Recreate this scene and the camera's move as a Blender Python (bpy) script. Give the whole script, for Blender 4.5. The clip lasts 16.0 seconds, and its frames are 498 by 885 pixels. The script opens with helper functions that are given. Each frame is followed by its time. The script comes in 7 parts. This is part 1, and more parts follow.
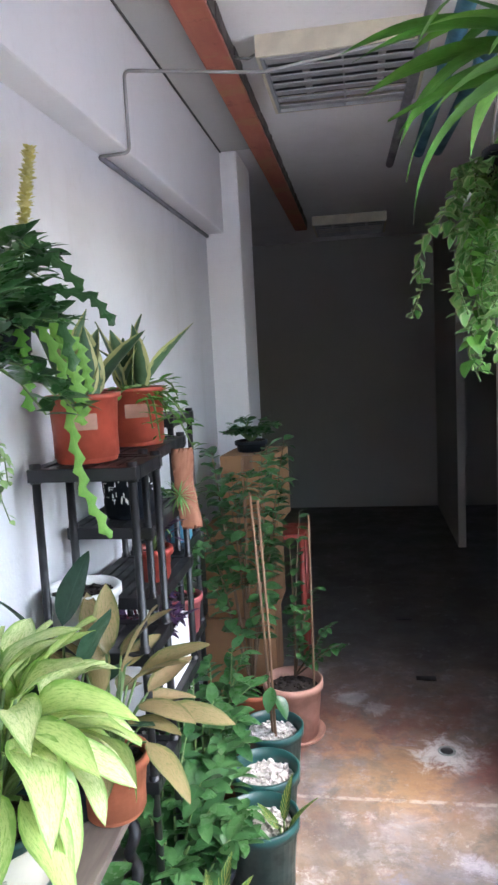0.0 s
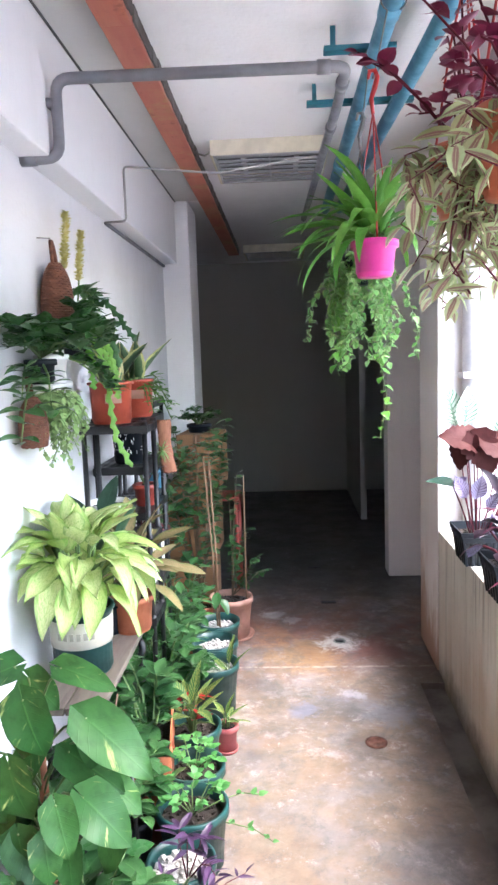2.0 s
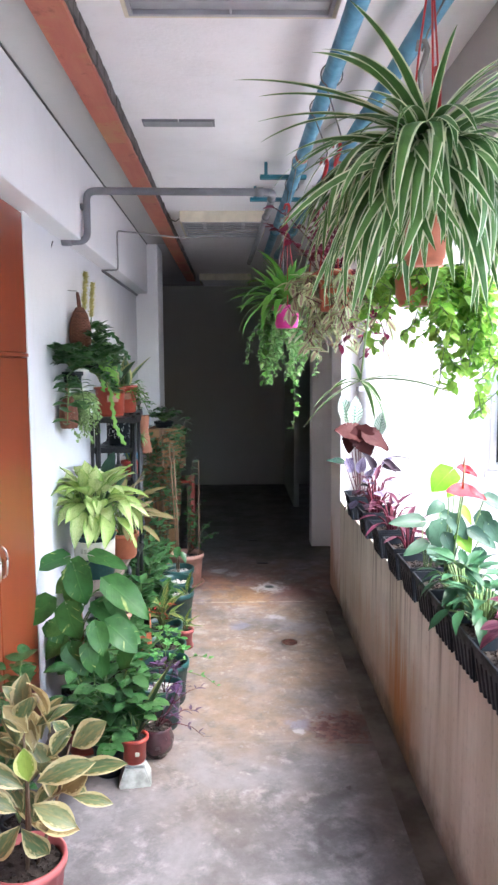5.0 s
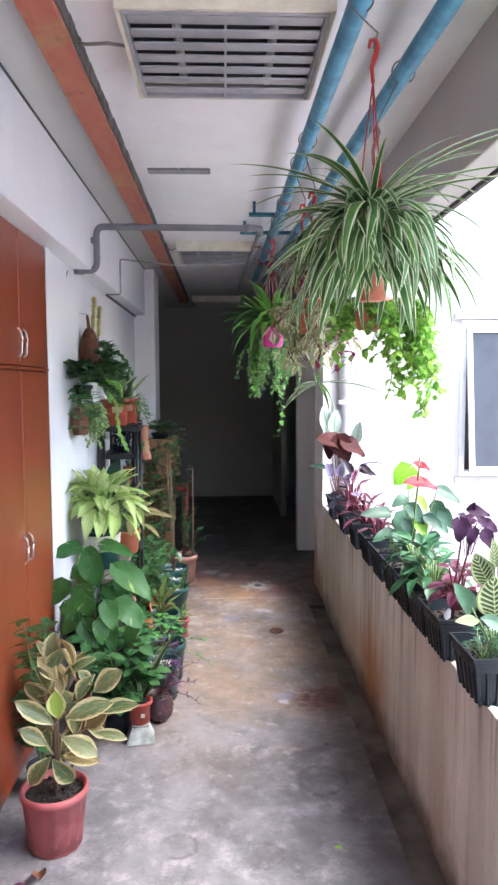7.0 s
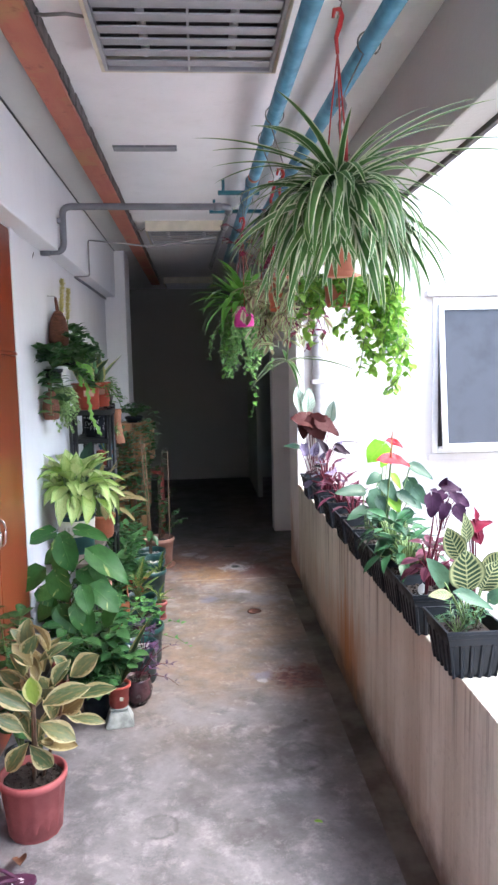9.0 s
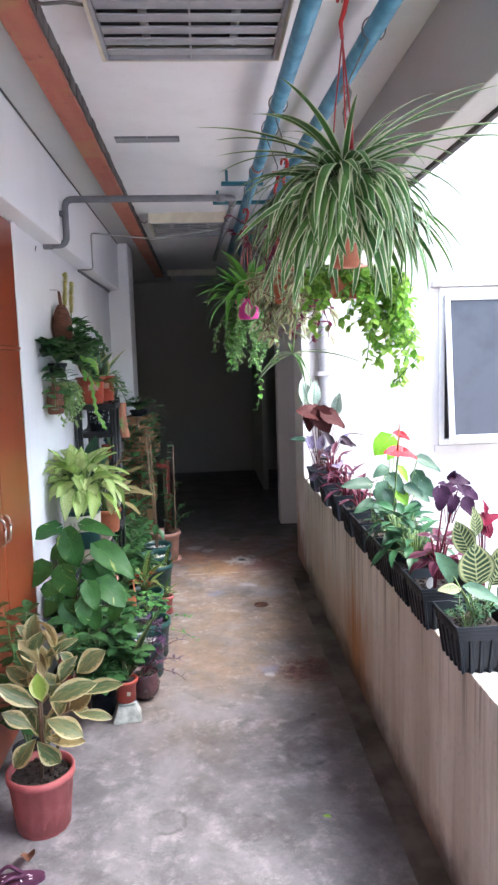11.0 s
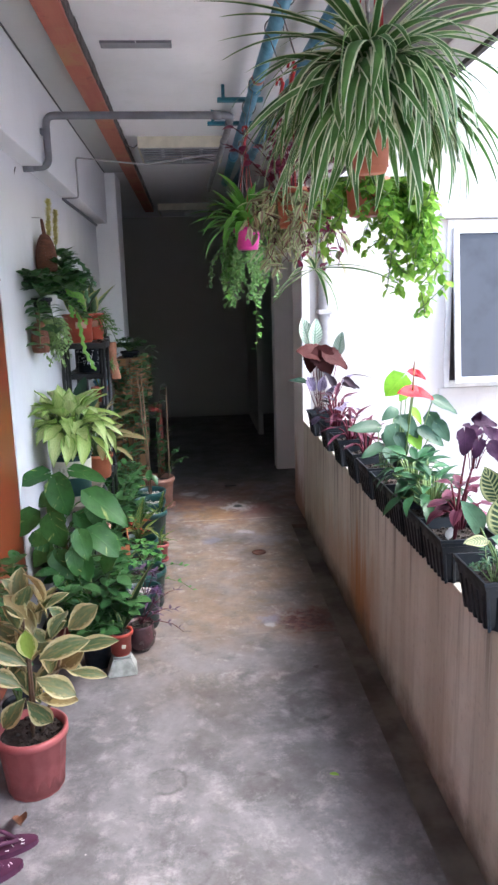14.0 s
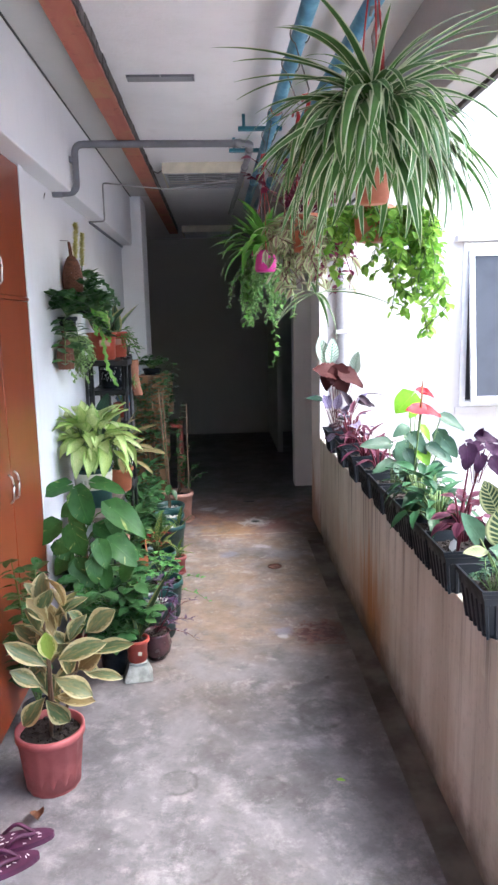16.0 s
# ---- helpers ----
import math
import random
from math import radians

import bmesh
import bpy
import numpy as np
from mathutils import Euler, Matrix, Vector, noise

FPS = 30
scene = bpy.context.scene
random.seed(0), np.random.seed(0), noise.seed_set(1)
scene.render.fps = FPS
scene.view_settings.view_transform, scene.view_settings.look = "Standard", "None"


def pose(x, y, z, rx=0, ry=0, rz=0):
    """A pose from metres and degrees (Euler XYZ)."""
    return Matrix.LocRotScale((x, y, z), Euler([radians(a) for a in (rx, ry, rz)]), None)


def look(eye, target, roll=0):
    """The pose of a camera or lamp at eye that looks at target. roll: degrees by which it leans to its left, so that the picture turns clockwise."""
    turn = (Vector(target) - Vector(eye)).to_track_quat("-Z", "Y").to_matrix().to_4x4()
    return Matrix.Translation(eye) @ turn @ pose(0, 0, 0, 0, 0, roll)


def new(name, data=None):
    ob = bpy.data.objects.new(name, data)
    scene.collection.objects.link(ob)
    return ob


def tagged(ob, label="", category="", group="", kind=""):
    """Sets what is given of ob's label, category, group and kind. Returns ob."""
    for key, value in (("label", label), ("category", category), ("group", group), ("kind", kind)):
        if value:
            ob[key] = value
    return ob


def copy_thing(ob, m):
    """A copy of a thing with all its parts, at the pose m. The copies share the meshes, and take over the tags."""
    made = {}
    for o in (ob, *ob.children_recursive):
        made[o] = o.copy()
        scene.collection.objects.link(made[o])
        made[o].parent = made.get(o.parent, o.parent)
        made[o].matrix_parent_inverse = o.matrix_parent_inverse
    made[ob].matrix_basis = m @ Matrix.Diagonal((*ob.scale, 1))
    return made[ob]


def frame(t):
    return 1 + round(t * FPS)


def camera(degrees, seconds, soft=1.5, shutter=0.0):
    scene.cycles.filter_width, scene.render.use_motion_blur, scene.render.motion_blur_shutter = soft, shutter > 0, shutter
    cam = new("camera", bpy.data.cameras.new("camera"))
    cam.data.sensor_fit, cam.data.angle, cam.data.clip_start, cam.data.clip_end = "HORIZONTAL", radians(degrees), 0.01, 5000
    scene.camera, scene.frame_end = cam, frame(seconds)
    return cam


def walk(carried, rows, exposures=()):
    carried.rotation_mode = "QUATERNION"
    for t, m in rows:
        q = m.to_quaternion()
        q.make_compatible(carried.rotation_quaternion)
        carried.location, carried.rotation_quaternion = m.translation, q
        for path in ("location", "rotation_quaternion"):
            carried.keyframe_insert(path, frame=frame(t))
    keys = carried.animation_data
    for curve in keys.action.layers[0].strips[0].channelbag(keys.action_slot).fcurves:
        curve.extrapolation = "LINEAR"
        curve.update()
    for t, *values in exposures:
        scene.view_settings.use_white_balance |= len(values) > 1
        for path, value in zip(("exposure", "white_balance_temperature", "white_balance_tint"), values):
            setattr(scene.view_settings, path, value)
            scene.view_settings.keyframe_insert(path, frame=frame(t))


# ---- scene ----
cam = camera(39.3, 16.0, soft=2.6)
PATH = [
    (0, (0.061, -0.19, 1.52), (-0.265, 1.768, 1.276), -3.0),
    (0.5, (0.065, -0.462, 1.54), (-0.164, 1.51, 1.296), -2.9),
    (1, (0.1, -0.749, 1.539), (-0.064, 1.229, 1.294), -2.7),
    (1.5, (0.047, -1.006, 1.512), (-0.079, 0.976, 1.272), -2.6),
    (2, (0.083, -1.249, 1.527), (-0.028, 0.733, 1.286), -1.9),
    (2.5, (0.137, -1.482, 1.535), (0.069, 0.503, 1.299), -1.5),
    (3, (0.087, -1.696, 1.531), (0.04, 0.292, 1.312), -1.0),
    (3.5, (0.048, -1.896, 1.547), (0.045, 0.093, 1.341), -1.0),
    (4, (0.084, -2.094, 1.554), (0.099, -0.103, 1.358), -0.6),
    (4.5, (0.09, -2.288, 1.553), (0.126, -0.299, 1.347), -0.4),
    (4.7, (0.1, -2.352, 1.575), (0.136, -0.365, 1.35), -0.3),
    (6.8, (0.084, -2.873, 1.555), (0.16, -0.882, 1.38), -0.2),
    (7, (0.085, -2.882, 1.553), (0.155, -0.89, 1.382), -0.2),
    (7.5, (0.075, -2.873, 1.556), (0.159, -0.884, 1.366), -0.4),
    (8, (0.078, -2.869, 1.547), (0.192, -0.884, 1.335), -0.7),
    (8.5, (0.09, -2.871, 1.544), (0.229, -0.888, 1.321), -0.9),
    (9, (0.1, -2.869, 1.544), (0.236, -0.886, 1.322), -1.2),
    (11.5, (0.101, -2.826, 1.547), (0.221, -0.847, 1.283), -1.7),
    (12, (0.102, -2.781, 1.544), (0.265, -0.81, 1.244), -1.8),
    (12.5, (0.08, -2.684, 1.545), (0.285, -0.723, 1.21), -1.8),
    (13, (0.067, -2.629, 1.545), (0.272, -0.677, 1.165), -1.9),
    (13.5, (0.057, -2.619, 1.536), (0.241, -0.672, 1.118), -1.7),
    (14, (0.074, -2.647, 1.503), (0.213, -0.692, 1.104), -1.6),
    (14.5, (0.098, -2.718, 1.501), (0.209, -0.755, 1.129), -1.6),
    (15, (0.115, -2.762, 1.498), (0.206, -0.792, 1.166), -1.6),
    (15.5, (0.116, -2.771, 1.5), (0.196, -0.802, 1.16), -1.5),
    (16, (0.099, -2.749, 1.505), (0.176, -0.78, 1.16), -1.3),
]
EXPOSURES = [(0.0, 3.84, 5850, 13), (0.5, 4.38, 5850, 13), (1.5, 4.32, 5850, 13), (2.5, 4.1, 5850, 13), (3.5, 3.97, 5850, 13), (4.5, 3.84, 5850, 13), (7.0, 3.54, 5850, 13), (9.0, 3.40, 5850, 13), (12.0, 3.32, 5850, 13), (12.5, 3.22, 5850, 13), (13.5, 3.13, 5850, 13), (15.0, 3.31, 5850, 13), (16.0, 3.4, 5850, 13)]
walk(cam, [(t, look(eye, target, roll)) for t, eye, target, roll in PATH], EXPOSURES)

# ---- world, sun, exposure ----
world = bpy.data.worlds.new("sky")
scene.world = world
world.use_nodes = True
wn = world.node_tree.nodes
sky = wn.new("ShaderNodeTexSky")
sky.sky_type = 'NISHITA'
sky.sun_disc = False
sky.sun_elevation = radians(59)
sky.sun_rotation = radians(100)
sky.dust_density = 4.0
sky.air_density = 1.6
world.node_tree.links.new(sky.outputs[0], wn["Background"].inputs[0])
wn["Background"].inputs[1].default_value = 0.132
sun = new("sun", bpy.data.lights.new("sun", 'SUN'))
sun.data.energy = 0.45
sun.data.angle = radians(28)
sun.data.color = (1.0, 0.98, 0.95)
sun.matrix_world = look((0, 0, 0), (-0.54, 0.26, -1.0))

# ---- materials ----


class Graph:
    """Short notation for a node material."""

    def __init__(self, name, rough=0.6, metal=0.0, spec=0.5):
        self.mat = bpy.data.materials.new(name)
        self.mat.use_nodes = True
        self.t = self.mat.node_tree
        self.b = self.t.nodes["Principled BSDF"]
        self.b.inputs["Roughness"].default_value = rough
        self.b.inputs["Metallic"].default_value = metal
        self.b.inputs["Specular IOR Level"].default_value = spec
        self.geo = self.add("ShaderNodeTexCoord").outputs["Object"]

    def add(self, kind):
        return self.t.nodes.new(kind)

    def put(self, sock, value):
        if isinstance(value, bpy.types.NodeSocket):
            self.t.links.new(value, sock)
        else:
            sock.default_value = value

    def noise(self, scale, detail=4.0, rough=0.6, where=None, stretch=None, dist=0.0):
        n = self.add("ShaderNodeTexNoise")
        v = where or self.geo
        if stretch:
            m = self.add("ShaderNodeMapping")
            m.inputs["Scale"].default_value = stretch
            self.put(m.inputs["Vector"], v)
            v = m.outputs[0]
        self.put(n.inputs["Vector"], v)
        n.inputs["Scale"].default_value = scale
        n.inputs["Detail"].default_value = detail
        n.inputs["Roughness"].default_value = rough
        n.inputs["Distortion"].default_value = dist
        return n.outputs["Fac"]

    def voronoi(self, scale, out="Distance", where=None, feature='F1'):
        n = self.add("ShaderNodeTexVoronoi")
        n.feature = feature
        self.put(n.inputs["Vector"], where or self.geo)
        n.inputs["Scale"].default_value = scale
        return n.outputs[out]

    def ramp(self, fac, stops):
        n = self.add("ShaderNodeValToRGB")
        e = n.color_ramp.elements
        while len(e) < len(stops):
            e.new(0.5)
        for el, (p, c) in zip(e, stops):
            el.position = p
            el.color = (*c, 1) if len(c) == 3 else c
        self.put(n.inputs[0], fac)
        return n.outputs[0]

    def band(self, fac, a, b, lo=0.0, hi=1.0, smooth=True):
        n = self.add("ShaderNodeMapRange")
        n.interpolation_type = 'SMOOTHSTEP' if smooth else 'LINEAR'
        self.put(n.inputs["Value"], fac)
        for k, v in (("From Min", a), ("From Max", b), ("To Min", lo), ("To Max", hi)):
            n.inputs[k].default_value = v
        return n.outputs[0]

    def mix(self, fac, a, b, mode='MIX'):
        n = self.add("ShaderNodeMix")
        n.data_type, n.blend_type = 'RGBA', mode
        self.put(n.inputs[0], fac)
        for s, v in ((n.inputs[6], a), (n.inputs[7], b)):
            self.put(s, (*v, 1) if isinstance(v, tuple) and len(v) == 3 else v)
        return n.outputs[2]

    def math(self, op, a, b=0.0, c=0.0):
        n = self.add("ShaderNodeMath")
        n.operation = op
        for s, v in zip(n.inputs, (a, b, c)):
            self.put(s, v)
        return n.outputs[0]

    def axes(self, where=None):
        n = self.add("ShaderNodeSeparateXYZ")
        self.put(n.inputs[0], where or self.geo)
        return n.outputs

    def near(self, x, y, r, soft=0.6, wobble=None):
        """1 inside a round spot of radius r about (x, y), fading to 0."""
        ax = self.axes()
        dx = self.math('SUBTRACT', ax[0], x + 0.042)
        dy = self.math('SUBTRACT', ax[1], y * 0.979 + 0.012)
        d = self.math('SQRT', self.math('ADD', self.math('MULTIPLY', dx, dx), self.math('MULTIPLY', dy, dy)))
        if wobble is not None:
            d = self.math('ADD', d, self.math('MULTIPLY', self.math('SUBTRACT', wobble, 0.5), r * 1.2))
        return self.band(d, r * (1 - soft), r, 1.0, 0.0)

    def random(self):
        return self.add("ShaderNodeObjectInfo").outputs["Random"]

    def colour(self, c):
        self.put(self.b.inputs["Base Color"], (*c, 1) if isinstance(c, tuple) and len(c) == 3 else c)
        return self

    def rough(self, r):
        self.put(self.b.inputs["Roughness"], r)
        return self

    def bump(self, h, strength=0.3, dist=0.01):
        n = self.add("ShaderNodeBump")
        n.inputs["Strength"].default_value = strength
        n.inputs["Distance"].default_value = dist
        self.put(n.inputs["Height"], h)
        self.put(self.b.inputs["Normal"], n.outputs[0])
        return self


def plaster(name, colour, dirt, amount=0.35, scale=1.0, rust=0.0):
    g = Graph(name, 0.85, spec=0.25)
    big = g.noise(1.3 * scale, 5, 0.65)
    fine = g.noise(38 * scale, 3, 0.6)
    streak = g.noise(5, 4, 0.6, stretch=(2.2, 2.2, 0.22))
    c = g.mix(g.band(big, 0.45, 0.8, 0, amount), colour, dirt)
    c = g.mix(g.band(streak, 0.56, 0.8, 0, amount * 0.6), c, dirt)
    c = g.mix(g.band(fine, 0.55, 0.75, 0, 0.12), c, dirt)
    if rust:
        # rust run up from the foot, with a ragged edge
        foot = g.math('ADD', g.axes()[2], g.math('MULTIPLY', g.math('SUBTRACT', g.noise(3.5, 6, 0.7, stretch=(1, 1, 0.4)), 0.5), 1.1))
        c = g.mix(g.band(foot, 0.5, 0.15, 0, rust), c, (0.32, 0.13, 0.04))
    g.colour(c).bump(g.math('ADD', g.noise(70, 3), g.math('MULTIPLY', g.noise(6, 3), 0.9)), 0.25, 0.006)
    return g.mat


def plain(name, colour, rough=0.5, metal=0.0, vary=0.25, scale=12.0, spec=0.5, grime=(0.05, 0.045, 0.04), bumps=0.1):
    g = Graph(name, rough, metal, spec)
    n1, n2 = g.noise(scale, 4), g.noise(scale * 6, 3)
    dark = tuple(v * (1 - vary) for v in colour)
    c = g.mix(g.band(n1, 0.35, 0.7), colour, dark)
    c = g.mix(g.band(n2, 0.62, 0.85, 0, vary * 0.7), c, grime)
    g.colour(c).rough(g.band(n1, 0.3, 0.7, max(0.05, rough - 0.1), min(1, rough + 0.12)))
    g.bump(n2, bumps, 0.003)
    return g.mat


def floor_material():
    g = Graph("worn_concrete", 0.6, spec=0.4)
    big, mid, fine = g.noise(1.1, 6, 0.6), g.noise(3.6, 8, 0.68), g.noise(17, 6, 0.7)
    grain = g.noise(120, 3, 0.6)
    ax = g.axes()
    x, y = ax[0], ax[1]
    c = g.mix(g.band(mid, 0.34, 0.68), (0.2, 0.195, 0.205), (0.115, 0.113, 0.119))
    c = g.mix(g.band(g.noise(8, 8, 0.75), 0.52, 0.66, 0, 0.5), c, (0.33, 0.315, 0.32))
    c = g.mix(g.band(fine, 0.55, 0.75, 0, 0.3), c, (0.09, 0.085, 0.085))
    near_part = g.band(y, 0.6, -0.4)
    c = g.mix(g.math('MULTIPLY', near_part, g.band(g.noise(5.6, 11, 0.78), 0.5, 0.64, 0, 0.65)), c, (0.32, 0.31, 0.32))
    c = g.mix(g.math('MULTIPLY', near_part, g.band(g.noise(3.4, 10, 0.76), 0.53, 0.66, 0, 0.6)), c, (0.085, 0.083, 0.085))
    # ochre worn zone, with paler and darker blotches
    along = g.math('ADD', y, g.math('MULTIPLY', g.math('SUBTRACT', big, 0.5), 1.6))
    zone = g.math('MULTIPLY', g.band(along, -0.25, 0.55), g.band(g.noise(2.3, 6, 0.65), 0.36, 0.56, 0.25, 1.0))
    ochre = g.mix(g.band(g.noise(6, 7, 0.7), 0.35, 0.68), (0.21, 0.13, 0.07), (0.27, 0.2, 0.13))
    c = g.mix(g.math('MULTIPLY', zone, 0.7), c, ochre)
    scuff = g.math('MULTIPLY', g.band(g.noise(4.4, 11, 0.78, dist=0.15), 0.52, 0.62), g.band(y, 0.6, 1.5))
    c = g.mix(g.math('MULTIPLY', scuff, 0.55), c, (0.37, 0.355, 0.345))
    c = g.mix(g.math('MULTIPLY', g.band(g.noise(8, 11, 0.8, dist=0.2), 0.56, 0.63), g.band(y, -0.2, 1.4, 0.25, 0.7)), c, (0.41, 0.385, 0.36))
    c = g.mix(g.band(g.noise(2.3, 10, 0.74, dist=0.2), 0.55, 0.66, 0, 0.55), c, (0.1, 0.09, 0.08))
    blue = g.band(g.noise(3.3, 5, 0.6, stretch=(1, 1, 1), dist=0.4), 0.56, 0.68, 0, 0.5)
    c = g.mix(g.math('MULTIPLY', blue, g.band(y, 1.0, 1.6)), c, (0.2, 0.205, 0.25))
    red = g.math('MULTIPLY', g.band(g.math('ADD', y, g.math('MULTIPLY', mid, 0.5)), 2.0, 2.6), g.band(g.noise(2.6, 5, 0.7), 0.36, 0.58))
    c = g.mix(g.math('MULTIPLY', red, g.band(y, 3.1, 2.6, 0.15, 0.85)), c, (0.18, 0.07, 0.045))
    # far floor darkened past y 3: the lobby's shade is put into the colour
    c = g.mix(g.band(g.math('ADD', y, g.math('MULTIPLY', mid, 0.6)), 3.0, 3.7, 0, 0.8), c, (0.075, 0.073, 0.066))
    w = g.noise(14, 4, 0.7)
    ww = g.noise(11, 7, 0.75, dist=0.6)
    ww = g.band(ww, 0.2, 0.8, -0.3, 1.3, False)
    for sx, sy, r, col, amt in ((0.325, 0.45, 0.075, (0.2, 0.205, 0.26), 0.9), (0.325, 0.39, 0.035, (0.42, 0.41, 0.43), 0.9), (0.47, -0.02, 0.02, (0.03, 0.02, 0.02), 0.9), (0.08, 1.655, 0.085, (0.18, 0.19, 0.25), 0.85), (0.1, 1.95, 0.12, (0.38, 0.36, 0.38), 0.25), (0.31, 1.78, 0.06, (0.42, 0.4, 0.46), 0.8), (0.1, 2.25, 0.3, (0.33, 0.2, 0.09), 0.6), (0.45, 2.3, 0.2, (0.2, 0.08, 0.075), 0.7), (-0.1, 2.5, 0.2, (0.3, 0.17, 0.09), 0.5),
                                (0.29, 2.38, 0.15, (0.52, 0.49, 0.47), 0.95), (-0.07, 2.8, 0.09, (0.5, 0.47, 0.44), 0.85), (0.03, 2.72, 0.07, (0.5, 0.47, 0.44), 0.7),
                                (0.45, 1.62, 0.16, (0.2, 0.21, 0.24), 0.6), (0.52, 2.2, 0.2, (0.1, 0.05, 0.035), 0.6), (0.35, 1.38, 0.14, (0.09, 0.06, 0.045), 0.6),
                                (0.6, 0.0, 0.2, (0.1, 0.085, 0.075), 0.4), (0.6, 0.8, 0.22, (0.1, 0.08, 0.065), 0.5), (0.68, -0.7, 0.2, (0.12, 0.115, 0.115), 0.3), (0.52, 0.42, 0.17, (0.17, 0.06, 0.045), 0.9)):
        c = g.mix(g.math('MULTIPLY', g.near(sx, sy, r, 0.7, ww), amt), c, col)
    # dark rings left by pots
    calm = g.band(w, 0.0, 1.0, 0.3, 0.7, False)
    for sx, sy, r in ((0.42, -0.3, 0.11), (0.16, -0.74, 0.075), (-0.12, -0.68, 0.07), (-0.05, -1.05, 0.08), (0.3, -1.3, 0.1)):
        outer, inner = g.near(sx, sy, r * 1.06, 0.22, calm), g.near(sx, sy, r * 0.92, 0.26, calm)
        c = g.mix(g.math('MULTIPLY', g.math('MULTIPLY', g.math('SUBTRACT', outer, g.math('MULTIPLY', inner, 0.7)), 0.75), g.band(g.noise(9, 6, 0.75), 0.42, 0.58, 0.15, 1.0)), c, (0.05, 0.05, 0.05))
    # clustered rust spots
    spot = g.math('MULTIPLY', g.band(g.noise(30, 2, 0.5), 0.49, 0.52), g.near(0.49, 0.42, 0.14, 0.4, w))
    c = g.mix(g.math('MULTIPLY', spot, 0.9), c, (0.09, 0.014, 0.012))
    # pale joints across the floor
    for yy, amt in ((2.06, 0.7), (0.33, 0.16)):
        line = g.band(g.math('ABSOLUTE', g.math('SUBTRACT', g.math('ADD', y, g.math('MULTIPLY', w, 0.02)), yy)), 0.004, 0.014, 1.0, 0.0)
        c = g.mix(g.math('MULTIPLY', g.math('MULTIPLY', line, amt), g.band(fine, 0.4, 0.55)), c, (0.42, 0.38, 0.33))
    speck = g.band(g.voronoi(7), 0.0, 0.035, 1.0, 0.0)
    c = g.mix(g.math('MULTIPLY', speck, 0.8), c, (0.6, 0.58, 0.56))
    c = g.mix(g.band(grain, 0.55, 0.8, 0, 0.2), c, (0.07, 0.065, 0.06))
    stain = g.noise(1.7, 9, 0.72, dist=0.5)
    c = g.mix(g.band(stain, 0.44, 0.64, 0, 0.55), c, (0.075, 0.07, 0.068))
    c = g.mix(g.band(g.noise(6.5, 9, 0.8, dist=0.3), 0.5, 0.62, 0, 0.5), c, (0.085, 0.083, 0.088))
    c = g.mix(g.band(g.noise(11, 8, 0.78), 0.56, 0.66, 0, 0.45), c, (0.3, 0.295, 0.3))
    # darker towards the parapet, whose shade is painted into the floor colour
    edge = g.band(g.math('ADD', x, g.math('MULTIPLY', g.math('SUBTRACT', mid, 0.5), 0.35)), 0.42, 0.66)
    c = g.mix(g.math('MULTIPLY', edge, 0.2), c, (0.075, 0.07, 0.068))
    g.colour(c).rough(g.band(mid, 0.3, 0.75, 0.4, 0.7))
    g.bump(g.math('ADD', g.math('MULTIPLY', grain, 0.3), g.math('ADD', g.math('MULTIPLY', fine, 0.7), mid)), 0.3, 0.005)
    return g.mat


